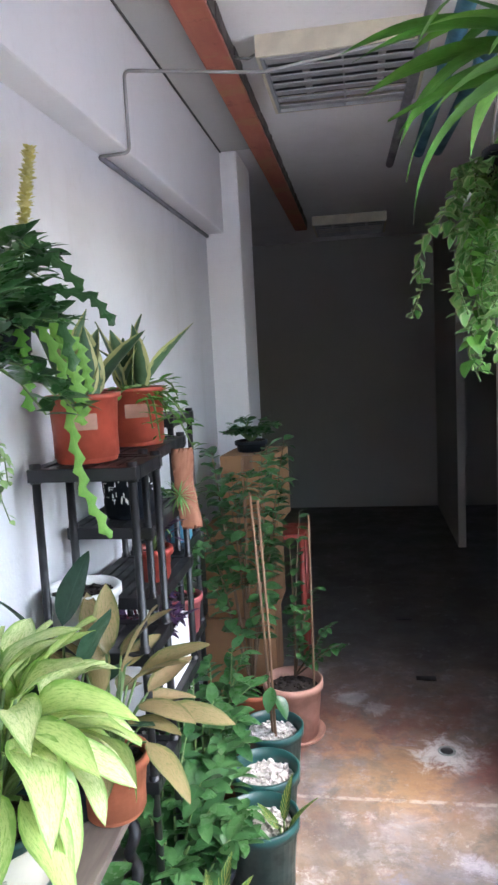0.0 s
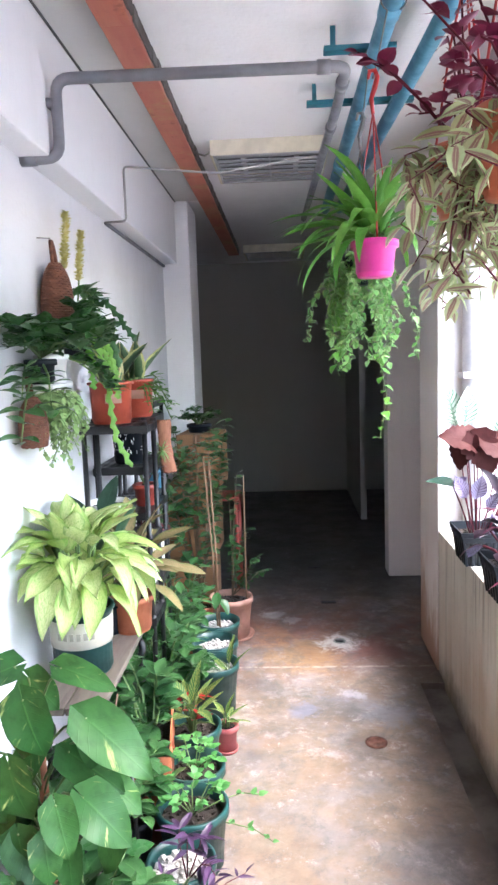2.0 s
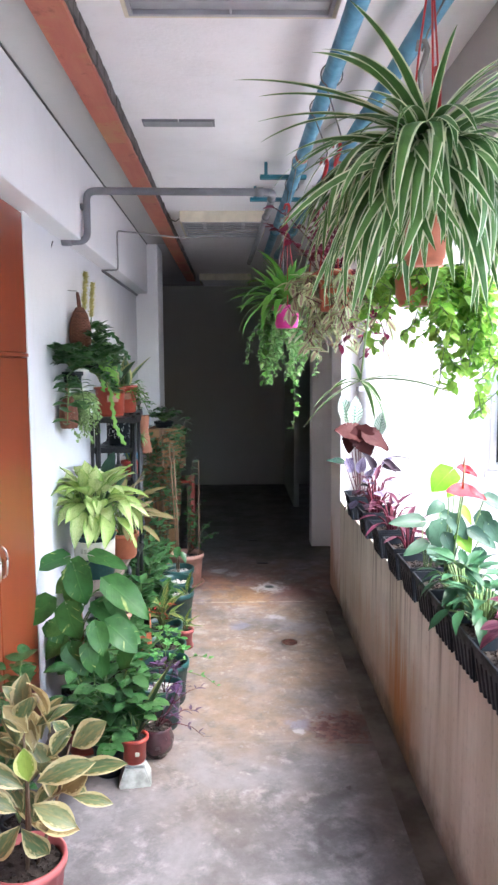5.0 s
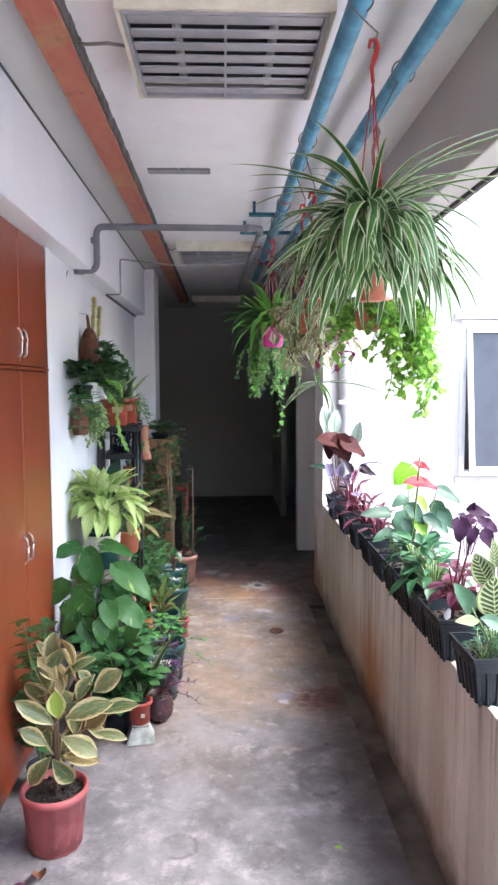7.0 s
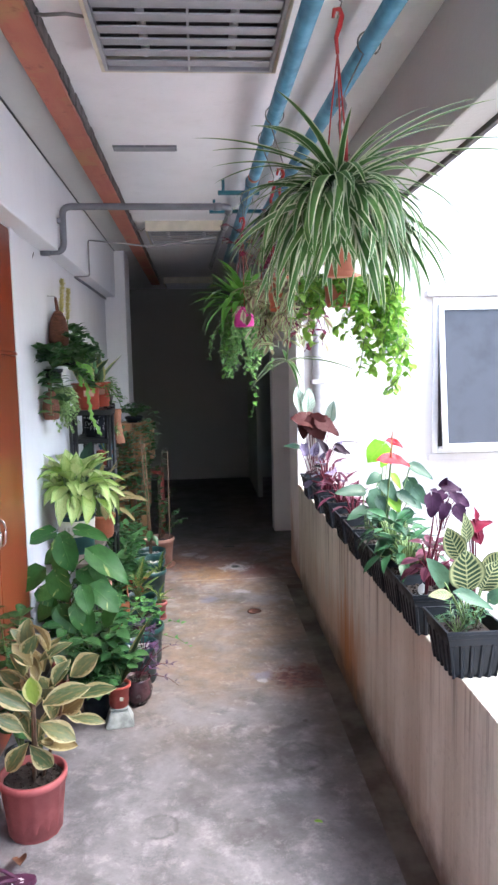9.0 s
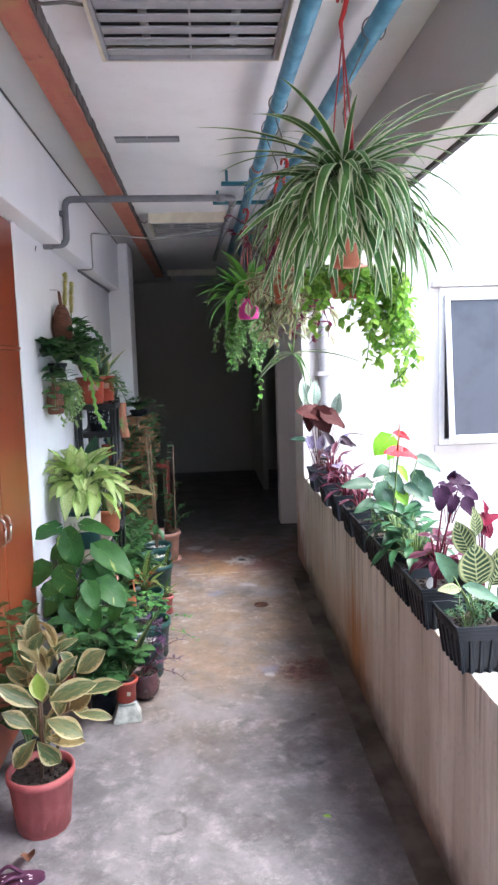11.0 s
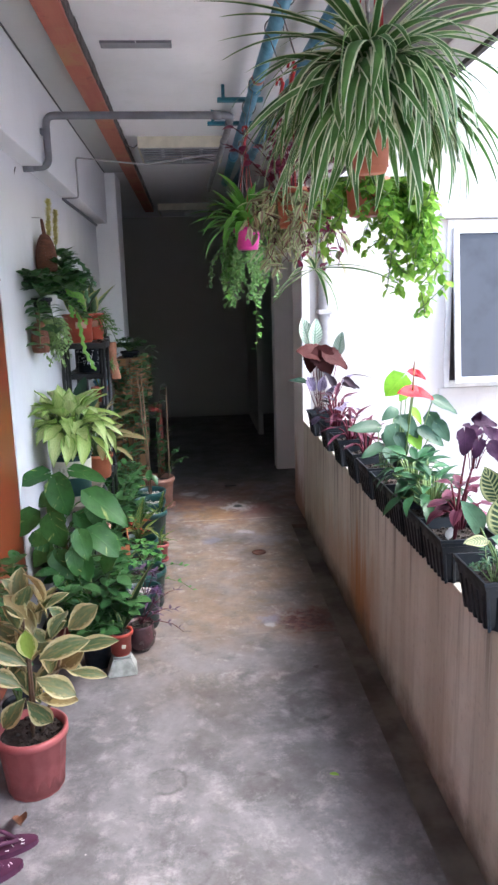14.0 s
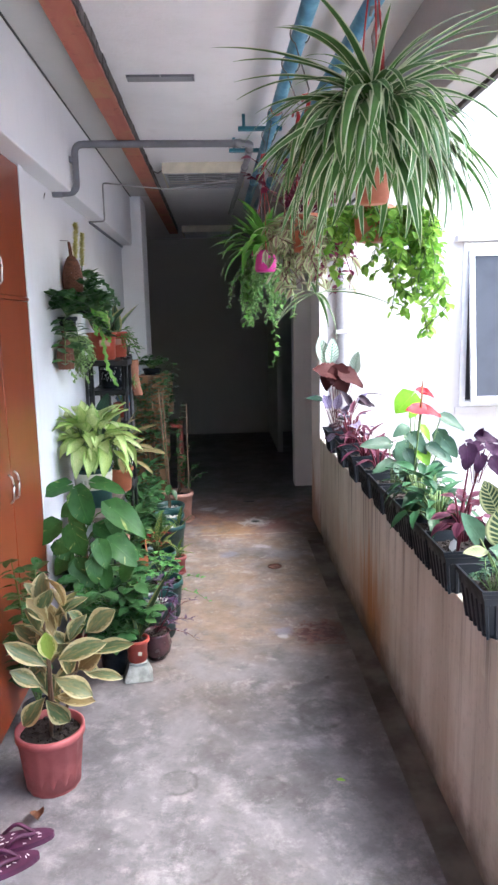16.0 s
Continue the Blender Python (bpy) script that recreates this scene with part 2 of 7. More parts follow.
def parapet_material():
    g = Graph("stained_render", 0.8, spec=0.25)
    z = g.axes()[2]
    streak = g.noise(9, 5, 0.65, stretch=(1, 1.6, 0.10))
    fine = g.noise(40, 3)
    y = g.axes()[1]
    broad = g.noise(3.0, 4, 0.6, stretch=(1, 1.2, 0.06))
    c = g.mix(g.band(g.noise(2.2, 5), 0.35, 0.7), (0.7, 0.675, 0.6), (0.58, 0.55, 0.47))
    c = g.mix(g.band(broad, 0.42, 0.66, 0, 0.55), c, (0.39, 0.345, 0.265))
    c = g.mix(g.band(streak, 0.5, 0.7, 0, 0.36), c, (0.26, 0.225, 0.165))
    c = g.mix(g.band(g.noise(24, 4, 0.6, stretch=(1, 1.5, 0.05)), 0.52, 0.66, 0, 0.22), c, (0.72, 0.69, 0.6))
    low = g.math('ADD', z, g.math('MULTIPLY', g.math('SUBTRACT', streak, 0.5), 0.9))
    rust = g.math('MULTIPLY', g.band(g.math('ADD', y, g.math('MULTIPLY', broad, 0.8)), 0.15, 0.5), g.band(low, 0.5, 0.2))
    rust = g.math('MULTIPLY', rust, g.band(g.math('ADD', y, g.math('MULTIPLY', streak, 0.6)), 2.0, 1.1, 0.35, 1.0))
    c = g.mix(g.math('MULTIPLY', rust, 0.45), c, (0.4, 0.185, 0.06))
    along = g.math('ABSOLUTE', g.math('SUBTRACT', g.math('ADD', y, g.math('MULTIPLY', g.math('SUBTRACT', streak, 0.5), 0.35)), 0.33))
    patch = g.math('MULTIPLY', g.band(along, 0.34, 0.02), g.band(low, 0.5, 0.12))
    c = g.mix(g.math('MULTIPLY', patch, 0.85), c, (0.42, 0.175, 0.045))
    c = g.mix(g.math('MULTIPLY', g.band(g.noise(3.1, 4, 0.6, stretch=(1, 1, 0.25)), 0.5, 0.62), g.band(z, 0.5, 0.1, 0, 0.2)), c, (0.34, 0.2, 0.1))
    foot = g.math('ADD', z, g.math('MULTIPLY', g.math('SUBTRACT', g.noise(5, 6, 0.7), 0.5), 0.35))
    c = g.mix(g.band(foot, 0.14, -0.04, 0, 0.8), c, (0.11, 0.092, 0.075))
    c = g.mix(g.band(fine, 0.55, 0.8, 0, 0.25), c, (0.16, 0.14, 0.12))
    drip = g.math('MULTIPLY', g.band(g.noise(15, 5, 0.65, stretch=(1, 1.3, 0.04)), 0.5, 0.64), g.band(g.math('ADD', z, g.math('MULTIPLY', streak, 0.25)), 0.45, 0.8, 0, 0.6))
    c = g.mix(drip, c, (0.13, 0.115, 0.09))
    g.colour(c).bump(g.math('ADD', fine, streak), 0.3, 0.006)
    return g.mat


def wood_material(name, a, b, rough=0.35, scale=3.0, stretch=(6, 6, 0.6), coat=0.0, bumps=0.08, patch=None):
    g = Graph(name, rough)
    n = g.noise(scale, 6, 0.6, stretch=stretch, dist=0.5)
    n2 = g.noise(2.0, 3)
    c = g.mix(g.band(n, 0.3, 0.7), a, b)
    c = g.mix(g.band(n2, 0.45, 0.8, 0, 0.4), c, tuple(v * 0.6 for v in a))
    if patch:
        c = g.mix(g.band(g.noise(2.4, 6, 0.7), 0.5, 0.62, 0, 0.85), c, patch)
        c = g.mix(g.band(g.noise(9, 6, 0.75), 0.56, 0.68, 0, 0.6), c, tuple(v * 0.45 for v in a))
    g.b.inputs["Coat Weight"].default_value = coat
    g.colour(c).bump(n, bumps, 0.003)
    return g.mat


def leaf_material(name, base, light, style="plain", second=(0.6, 0.6, 0.3), rough=0.4, back=None, trans=0.25, scale=1.0, spec=0.4):
    """Leaf surface on a leaf's own coordinates: u runs across from -1 to 1, v along from 0 to 1."""
    g = Graph(name, rough, spec=spec)
    uvn = g.add("ShaderNodeUVMap")
    uvn.uv_map = "leaf"
    uv = uvn.outputs[0]
    ax = g.axes(uv)
    u, v = ax[0], ax[1]
    across = g.math('ABSOLUTE', u)
    rnd = g.random()
    isl = g.add("ShaderNodeNewGeometry").outputs["Random Per Island"]
    mixr = g.math('FRACT', g.math('ADD', rnd, g.math('MULTIPLY', isl, 1.7)))
    n = g.noise(6 * scale, 4, 0.6, where=uv)
    n3 = g.noise(25, 4)
    c = g.mix(g.band(mixr, 0, 1, 0, 1, False), base, light)
    c = g.mix(g.band(n3, 0.4, 0.75, 0, 0.5), c, tuple(x * 0.6 for x in base))
    veins = g.math('ABSOLUTE', g.math('SUBTRACT', g.math('FRACT', g.math('SUBTRACT', g.math('MULTIPLY', v, 9.0), g.math('MULTIPLY', across, 2.2))), 0.5))
    if style == "plain":
        c = g.mix(g.band(veins, 0.03, 0.0, 0, 0.35), c, light)
    if style == "margin":      # pale irregular edge
        edge = g.band(g.math('ADD', across, g.math('MULTIPLY', g.math('SUBTRACT', n, 0.5), 1.0)), 0.64, 0.78)
        c = g.mix(edge, c, second)
    if style == "stripe":      # pale edges of a strap leaf
        c = g.mix(g.band(across, 0.66, 0.78), c, second)
    if style == "pale":        # mostly pale, green along the edge and in specks
        fleck = g.band(g.noise(14, 5, 0.8, where=uv, dist=0.6), 0.5, 0.58)
        rim = g.band(g.math('ADD', across, g.math('MULTIPLY', g.math('SUBTRACT', n, 0.5), 0.9)), 0.66, 0.95)
        c = g.mix(g.math('MAXIMUM', g.math('MULTIPLY', fleck, 0.7), g.math('MULTIPLY', rim, 0.85)), g.mix(rnd, second, light), base)
    if style == "marble":      # green with streaks of cream along the veins
        ob = g.axes()
        side = g.math('ABSOLUTE', ob[0])
        cv = g.add("ShaderNodeCombineXYZ")
        g.put(cv.inputs[0], g.math('MULTIPLY', g.math('SUBTRACT', ob[1], g.math('MULTIPLY', side, 0.75)), 38.0))
        g.put(cv.inputs[1], g.math('ADD', g.math('MULTIPLY', side, 9.0), g.math('MULTIPLY', rnd, 37.0)))
        g.put(cv.inputs[2], g.math('MULTIPLY', g.math('SIGN', ob[0]), 3.0))
        st = g.noise(1.0, 5, 0.62, where=cv.outputs[0], dist=0.3)
        c = g.mix(g.math('MULTIPLY', g.band(st, 0.6, 0.72, 0, 0.75), g.band(side, 0.004, 0.02)), c, second)
    if style == "bars":        # dark feathered bars from the midrib
        bar = g.math('MULTIPLY', g.band(veins, 0.12, 0.24), g.band(across, 0.86, 0.66))
        c = g.mix(bar, c, second)
        c = g.mix(g.band(across, 0.84, 0.95, 0, 0.7), c, second)
    if style == "veined":
        c = g.mix(g.math('MAXIMUM', g.band(veins, 0.16, 0.08), g.band(across, 0.12, 0.05)), c, second)
    if style == "centre":
        c = g.mix(g.band(g.math('ADD', across, g.math('MULTIPLY', n, 0.3)), 0.62, 0.42), c, second)
    c = g.mix(g.band(across, 0.055, 0.02, 0, 0.55), c, light)
    if back is not None:
        c = g.mix(g.band(g.noise(3, 2, where=uv), 0.45, 0.6, 0, 0.45), c, back)
    g.colour(c).rough(g.band(n3, 0.3, 0.7, rough - 0.08, rough + 0.12))
    g.bump(g.math('ADD', g.band(veins, 0.1, 0.0), g.band(across, 0.1, 0.0)), 0.12, 0.004)
    if trans:
        out = g.t.nodes["Material Output"]
        tr = g.add("ShaderNodeBsdfTranslucent")
        g.put(tr.inputs[0], c)
        mx = g.add("ShaderNodeMixShader")
        mx.inputs[0].default_value = trans
        g.put(mx.inputs[1], g.b.outputs[0])
        g.put(mx.inputs[2], tr.outputs[0])
        g.put(out.inputs["Surface"], mx.outputs[0])
    return g.mat


WHITE = plaster("white_wall_paint", (0.83, 0.82, 0.83), (0.66, 0.645, 0.64), 0.3)
# the beam's white toned down: the wall's weaker light is put into the colour
TONEDWHITE = plaster("toned_down_white_wall_paint", (0.7, 0.695, 0.72), (0.5, 0.48, 0.48), 0.5)
CEILING = plaster("white_ceiling_paint", (0.87, 0.855, 0.87), (0.62, 0.6, 0.59), 0.35)
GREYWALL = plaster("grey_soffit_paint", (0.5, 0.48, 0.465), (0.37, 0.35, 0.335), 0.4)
# lobby paint set darker: part of the lobby's shade is in this colour
LOBBY = plaster("shade_toned_lobby_paint", (0.42, 0.41, 0.38), (0.32, 0.31, 0.285), 0.35)
OUTWALL = plaster("outside_wall_paint", (0.52, 0.485, 0.47), (0.38, 0.345, 0.33), 0.4)
CREAMCOL = plaster("cream_column_paint", (0.76, 0.71, 0.68), (0.55, 0.5, 0.46), 0.4)
RUSTCOL = plaster("rust_stained_column_paint", (0.76, 0.71, 0.68), (0.55, 0.5, 0.46), 0.4, rust=0.75)
GREYSTRIP = plaster("grey_strip_tone", (0.56, 0.56, 0.545), (0.45, 0.445, 0.43), 0.35)
JOINT = plain("dark_open_joint", (0.1, 0.1, 0.095), 0.9, vary=0.3)
FLOOR = floor_material()
PARAPET = parapet_material()
BOUNCEGROUND = plain("pale_bounce_ground", (0.4, 0.38, 0.36), 0.85, vary=0.25, scale=2)
# dark cement; also stands for shade in the batten gap, passage and room
GRIMESHADE = plain("grime_and_shade_cement", (0.12, 0.11, 0.105), 0.75, vary=0.5, scale=6)
CHANNEL = plain("worn_channel_cement", (0.19, 0.172, 0.155), 0.8, vary=0.55, scale=4, spec=0.25)
ORANGE_WOOD = wood_material("orange_stained_timber", (0.42, 0.115, 0.08), (0.48, 0.18, 0.11), 0.55, 2.5, (5, 0.7, 5), patch=(0.42, 0.22, 0.1))
CUP_WOOD = wood_material("varnished_red_wood", (0.22, 0.04, 0.015), (0.265, 0.058, 0.022), 0.3, 1.0, (4, 4, 0.5), 0.2, 0.015)
PLANK = wood_material("weathered_plank", (0.11, 0.085, 0.07), (0.17, 0.14, 0.11), 0.75, 4, (8, 0.8, 8))
BAMBOO = wood_material("bamboo_cane", (0.17, 0.09, 0.05), (0.25, 0.15, 0.085), 0.65, 6)
BARK = wood_material("brown_bark", (0.22, 0.085, 0.045), (0.33, 0.145, 0.085), 0.85, 9, (3, 3, 1))
CARD = plain("brown_cardboard", (0.3, 0.16, 0.075), 0.85, vary=0.2, scale=5, bumps=0.15)
LAMPBACK = plain("dark_tray_steel", (0.07, 0.07, 0.075), 0.5, 0.3, vary=0.2)
GREYPIPE = plain("grey_pvc", (0.2, 0.2, 0.22), 0.45, vary=0.2)
BLUEPIPE = plain("blue_painted_pipe", (0.10, 0.30, 0.44), 0.5, vary=0.35, scale=9, bumps=0.25)
DOWNPIPE = plain("weathered_white_pvc", (0.4, 0.38, 0.38), 0.6, vary=0.2)
TEAL = plain("teal_painted_steel", (0.02, 0.16, 0.22), 0.5, vary=0.3)
BLACKMETAL = plain("black_plastic_tube", (0.012, 0.012, 0.013), 0.4, vary=0.3)
BLACKPOT = plain("slate_black_plastic", (0.009, 0.0125, 0.018), 0.5, vary=0.3, scale=20, spec=0.22)
GREENPOT = plain("dark_green_plastic", (0.013, 0.06, 0.056), 0.38, vary=0.25, scale=16)
REDPOT = plain("red_plastic", (0.33, 0.05, 0.035), 0.42, vary=0.2, scale=16)
ORANGEPOT = plain("orange_red_plastic", (0.42, 0.078, 0.045), 0.42, vary=0.2, scale=16)
PINKRED = plain("faded_rose_plastic", (0.38, 0.1, 0.1), 0.5, vary=0.25, scale=9)
PINKPOT = plain("hot_pink_plastic", (0.6, 0.035, 0.27), 0.4, vary=0.15)
TERRA = plain("terracotta_plastic", (0.52, 0.16, 0.08), 0.5, vary=0.25)
ROSEPOT = plain("pale_terracotta", (0.5, 0.27, 0.2), 0.65, vary=0.3)
CREAMBAND = plain("cream_label", (0.52, 0.49, 0.4), 0.6, vary=0.15)
FADEDINK = plain("faded_ink", (0.36, 0.34, 0.28), 0.7)
WHITEPOT = plain("white_plastic", (0.78, 0.77, 0.75), 0.4, vary=0.15)
GLAZE = plain("dark_glazed_ceramic", (0.06, 0.025, 0.03), 0.18, vary=0.5, scale=25)
STONE = plain("grey_cast_concrete", (0.3, 0.32, 0.3), 0.85, vary=0.4, scale=25, bumps=0.4)
SOIL = plain("dark_potting_soil", (0.03, 0.02, 0.014), 0.95, vary=0.6, scale=60, bumps=0.9)
GRAVEL = plain("pale_gravel", (0.52, 0.49, 0.46), 0.9, vary=0.45, scale=70, bumps=0.6)
WICKER = wood_material("brown_wicker", (0.09, 0.032, 0.018), (0.17, 0.065, 0.035), 0.85, 18, (1, 1, 4))
STEEL = plain("brushed_steel", (0.6, 0.58, 0.55), 0.3, 0.9, vary=0.2)
CREAMSTEEL = plain("cream_enamel_steel", (0.72, 0.66, 0.52), 0.5, vary=0.15)
LOUVRE = plain("grey_metal_louvre", (0.42, 0.42, 0.44), 0.45, 0.2, vary=0.1)
ALU = plain("white_aluminium_frame", (0.72, 0.71, 0.7), 0.4, 0.2, vary=0.15)
REDPLASTIC = plain("red_plastic_hook", (0.42, 0.03, 0.03), 0.35, vary=0.2)
WIRE = plain("dull_wire", (0.25, 0.24, 0.23), 0.5, 0.6)
PALECABLE = plain("painted_cable", (0.38, 0.37, 0.36), 0.6)
SCROLL = plain("overpainted_wire", (0.8, 0.79, 0.8), 0.7)
PURPLE = plain("purple_rubber", (0.065, 0.013, 0.045), 0.6, vary=0.2)
STEM = plain("green_stem", (0.14, 0.22, 0.07), 0.55, vary=0.3)
BROWNSTEM = plain("brown_stem", (0.16, 0.1, 0.06), 0.7, vary=0.3)
REDSTEM = plain("red_stem", (0.1, 0.014, 0.026), 0.6, vary=0.3, spec=0.2)
SPADIX = plain("orange_green_spadix", (0.26, 0.11, 0.04), 0.6, vary=0.3)
DRYLEAF = plain("dry_leaf", (0.16, 0.07, 0.035), 0.8, vary=0.4)

L_RUBBER = leaf_material("variegated_rubber_leaf", (0.075, 0.125, 0.05), (0.17, 0.2, 0.09), "margin", (0.54, 0.48, 0.26), 0.32, back=(0.34, 0.26, 0.1))
L_RUBBERNEW = leaf_material("young_rubber_leaf", (0.2, 0.3, 0.045), (0.27, 0.36, 0.06), "margin", (0.5, 0.5, 0.2), 0.32, trans=0.2)
L_RUBBERTAN = leaf_material("tan_rubber_leaf", (0.2, 0.14, 0.055), (0.33, 0.25, 0.1), "margin", (0.58, 0.5, 0.26), 0.34)
L_POTHOS = leaf_material("golden_pothos_leaf", (0.03, 0.105, 0.026), (0.065, 0.175, 0.04), "marble", (0.5, 0.56, 0.18), 0.42, trans=0.2, spec=0.28)
L_DUMB = leaf_material("pale_dumb_cane_leaf", (0.19, 0.37, 0.06), (0.5, 0.62, 0.2), "pale", (0.7, 0.74, 0.38), 0.42, trans=0.3)
L_SPIDER = leaf_material("striped_spider_leaf", (0.05, 0.14, 0.03), (0.11, 0.23, 0.055), "stripe", (0.66, 0.7, 0.48), 0.42, trans=0.35)
L_ZZ = leaf_material("glossy_dark_leaf", (0.03, 0.1, 0.03), (0.08, 0.185, 0.06), "plain", rough=0.3, spec=0.5)
L_FERN = leaf_material("bright_fern_leaf", (0.07, 0.22, 0.03), (0.16, 0.36, 0.06), "plain")
L_IVY = leaf_material("small_ivy_leaf", (0.09, 0.26, 0.06), (0.22, 0.42, 0.12), "margin", (0.3, 0.42, 0.18))
L_SPROUT = leaf_material("ivy_sprout_leaf", (0.06, 0.21, 0.05), (0.12, 0.32, 0.09), "plain")
L_STRING = leaf_material("pale_string_leaf", (0.3, 0.45, 0.17), (0.42, 0.56, 0.26), "plain", trans=0.3)
L_LIME = leaf_material("lime_leaf", (0.11, 0.3, 0.03), (0.36, 0.58, 0.1), "plain", trans=0.5)
L_SNAKE = leaf_material("snake_plant_leaf", (0.05, 0.11, 0.05), (0.1, 0.17, 0.08), "margin", (0.42, 0.42, 0.17), 0.4, trans=0.05)
L_ZEBRA = leaf_material("wandering_dude_leaf", (0.13, 0.012, 0.04), (0.23, 0.025, 0.075), "plain", trans=0.25)
L_ZEBRA2 = leaf_material("silver_inch_leaf", (0.32, 0.42, 0.18), (0.56, 0.62, 0.36), "centre", (0.27, 0.16, 0.13), trans=0.45)
L_PURPLE = leaf_material("purple_heart_leaf", (0.035, 0.016, 0.045), (0.07, 0.035, 0.09), "plain", trans=0.05)
L_ANTH = leaf_material("anthurium_leaf", (0.016, 0.054, 0.028), (0.05, 0.11, 0.062), "plain", rough=0.45, trans=0.1, spec=0.3)
L_ANTHLIME = leaf_material("young_anthurium_leaf", (0.14, 0.34, 0.02), (0.2, 0.4, 0.035), "plain", trans=0.3, spec=0.15)
L_RED = leaf_material("red_spathe", (0.36, 0.006, 0.013), (0.42, 0.012, 0.02), "plain", rough=0.45, trans=0.05, spec=0.2)
L_BEGONIA = leaf_material("maroon_begonia_leaf", (0.026, 0.005, 0.005), (0.05, 0.011, 0.01), "plain", rough=0.6, trans=0.0, spec=0.12)
L_DARK = leaf_material("near_black_leaf", (0.012, 0.006, 0.011), (0.024, 0.01, 0.018), "plain", rough=0.5, trans=0.0, spec=0.2)
L_SILVER = leaf_material("silver_striped_leaf", (0.46, 0.56, 0.46), (0.58, 0.66, 0.55), "veined", (0.03, 0.14, 0.06), rough=0.6, trans=0.05, spec=0.15)
L_LILAC = leaf_material("silvery_lilac_leaf", (0.2, 0.16, 0.26), (0.33, 0.29, 0.4), "veined", (0.06, 0.03, 0.07), rough=0.55, trans=0.1, spec=0.2)
L_BUSHY = leaf_material("bushy_dark_leaf", (0.012, 0.055, 0.022), (0.04, 0.12, 0.05), "plain", rough=0.42, trans=0.08, spec=0.3)
L_COLEUS = leaf_material("coleus_leaf", (0.018, 0.005, 0.018), (0.04, 0.011, 0.037), "plain", rough=0.6, trans=0.06, spec=0.15)
L_CRIMSON = leaf_material("crimson_leaf", (0.13, 0.008, 0.024), (0.2, 0.014, 0.04), "plain", rough=0.5, trans=0.15, spec=0.2)
L_CALATHEA = leaf_material("zebra_calathea_leaf", (0.25, 0.265, 0.12), (0.35, 0.36, 0.18), "bars", (0.015, 0.04, 0.016), rough=0.5, trans=0.08, spec=0.25)
L_PINK = leaf_material("pink_leaf", (0.06, 0.009, 0.022), (0.12, 0.038, 0.06), "centre", (0.055, 0.009, 0.025), rough=0.5, trans=0.1, spec=0.2)
L_CROTON = leaf_material("croton_leaf", (0.035, 0.115, 0.03), (0.075, 0.175, 0.05), "veined", (0.36, 0.36, 0.1))
L_AGLA = leaf_material("pink_aglaonema_leaf", (0.13, 0.17, 0.05), (0.33, 0.26, 0.12), "pale", (0.44, 0.31, 0.17))
L_FISH = leaf_material("fishbone_cactus", (0.16, 0.4, 0.06), (0.26, 0.5, 0.09), "plain", rough=0.45, trans=0.3)
L_YELLOW = leaf_material("yellow_flower", (0.62, 0.56, 0.14), (0.78, 0.74, 0.4), "plain")

# ---- mesh helpers ----


def to_mesh(name, bm, material, smooth=False):
    me = bpy.data.meshes.new(name)
    bmesh.ops.recalc_face_normals(bm, faces=bm.faces)
    bm.to_mesh(me)
    bm.free()
    if smooth:
        me.shade_smooth()
    me.materials.append(material)
    return me


def part(name, mesh, parent, label="", m=None):
    """One mesh as a part of a thing, at the pose m in the thing's own space."""
    ob = new(name, mesh)
    ob.parent = parent
    if m is not None:
        ob.matrix_basis = m
    if label:
        ob["label"] = label
    return ob


def corridor(x, y, z, up=0.0):
    """A place of the first plan in the corridor's own axes; up is the height at which a tall thing is to stand right."""
    h = max(z, up)
    lift = 0.0 if z < 0.6 else 0.0158 + 0.0158 * x - 0.0117 * y - 0.0084 * z
    return (x * 1.0107 + 0.0434 + 0.0029 * y - 0.0279 * h, y * 0.979 + 0.0149 + 0.0266 * x + 0.0037 * h, z + lift)


def thing(name, label, category, x=0.0, y=0.0, z=0.0, rz=0.0, group="", up=0.2):
    return fitting(name, label, category, *corridor(x, y, z, up), rz, group)


def fitting(name, label, category, x=0.0, y=0.0, z=0.0, rz=0.0, group=""):
    ob = new(name)
    ob.empty_display_size = 0.05
    ob.matrix_basis = pose(x, y, z, 0, 0, rz)
    return tagged(ob, label, category, group)


def structure(name, mesh, label, category):
    return tagged(new(name, mesh), label, category, kind="structure")


def add_box(bm, x0, x1, y0, y1, z0, z1, bevel=0.0):
    m = Matrix.LocRotScale(((x0 + x1) / 2, (y0 + y1) / 2, (z0 + z1) / 2), None, (x1 - x0, y1 - y0, z1 - z0))
    r = bmesh.ops.create_cube(bm, size=1.0, matrix=m)
    if bevel:
        edges = list({e for v in r["verts"] for e in v.link_edges})
        bmesh.ops.bevel(bm, geom=edges, offset=bevel, segments=2, profile=0.6, affect='EDGES')


def box(name, material, x0, x1, y0, y1, z0, z1, bevel=0.004):
    bm = bmesh.new()
    add_box(bm, x0, x1, y0, y1, z0, z1, bevel)
    return to_mesh(name, bm, material)


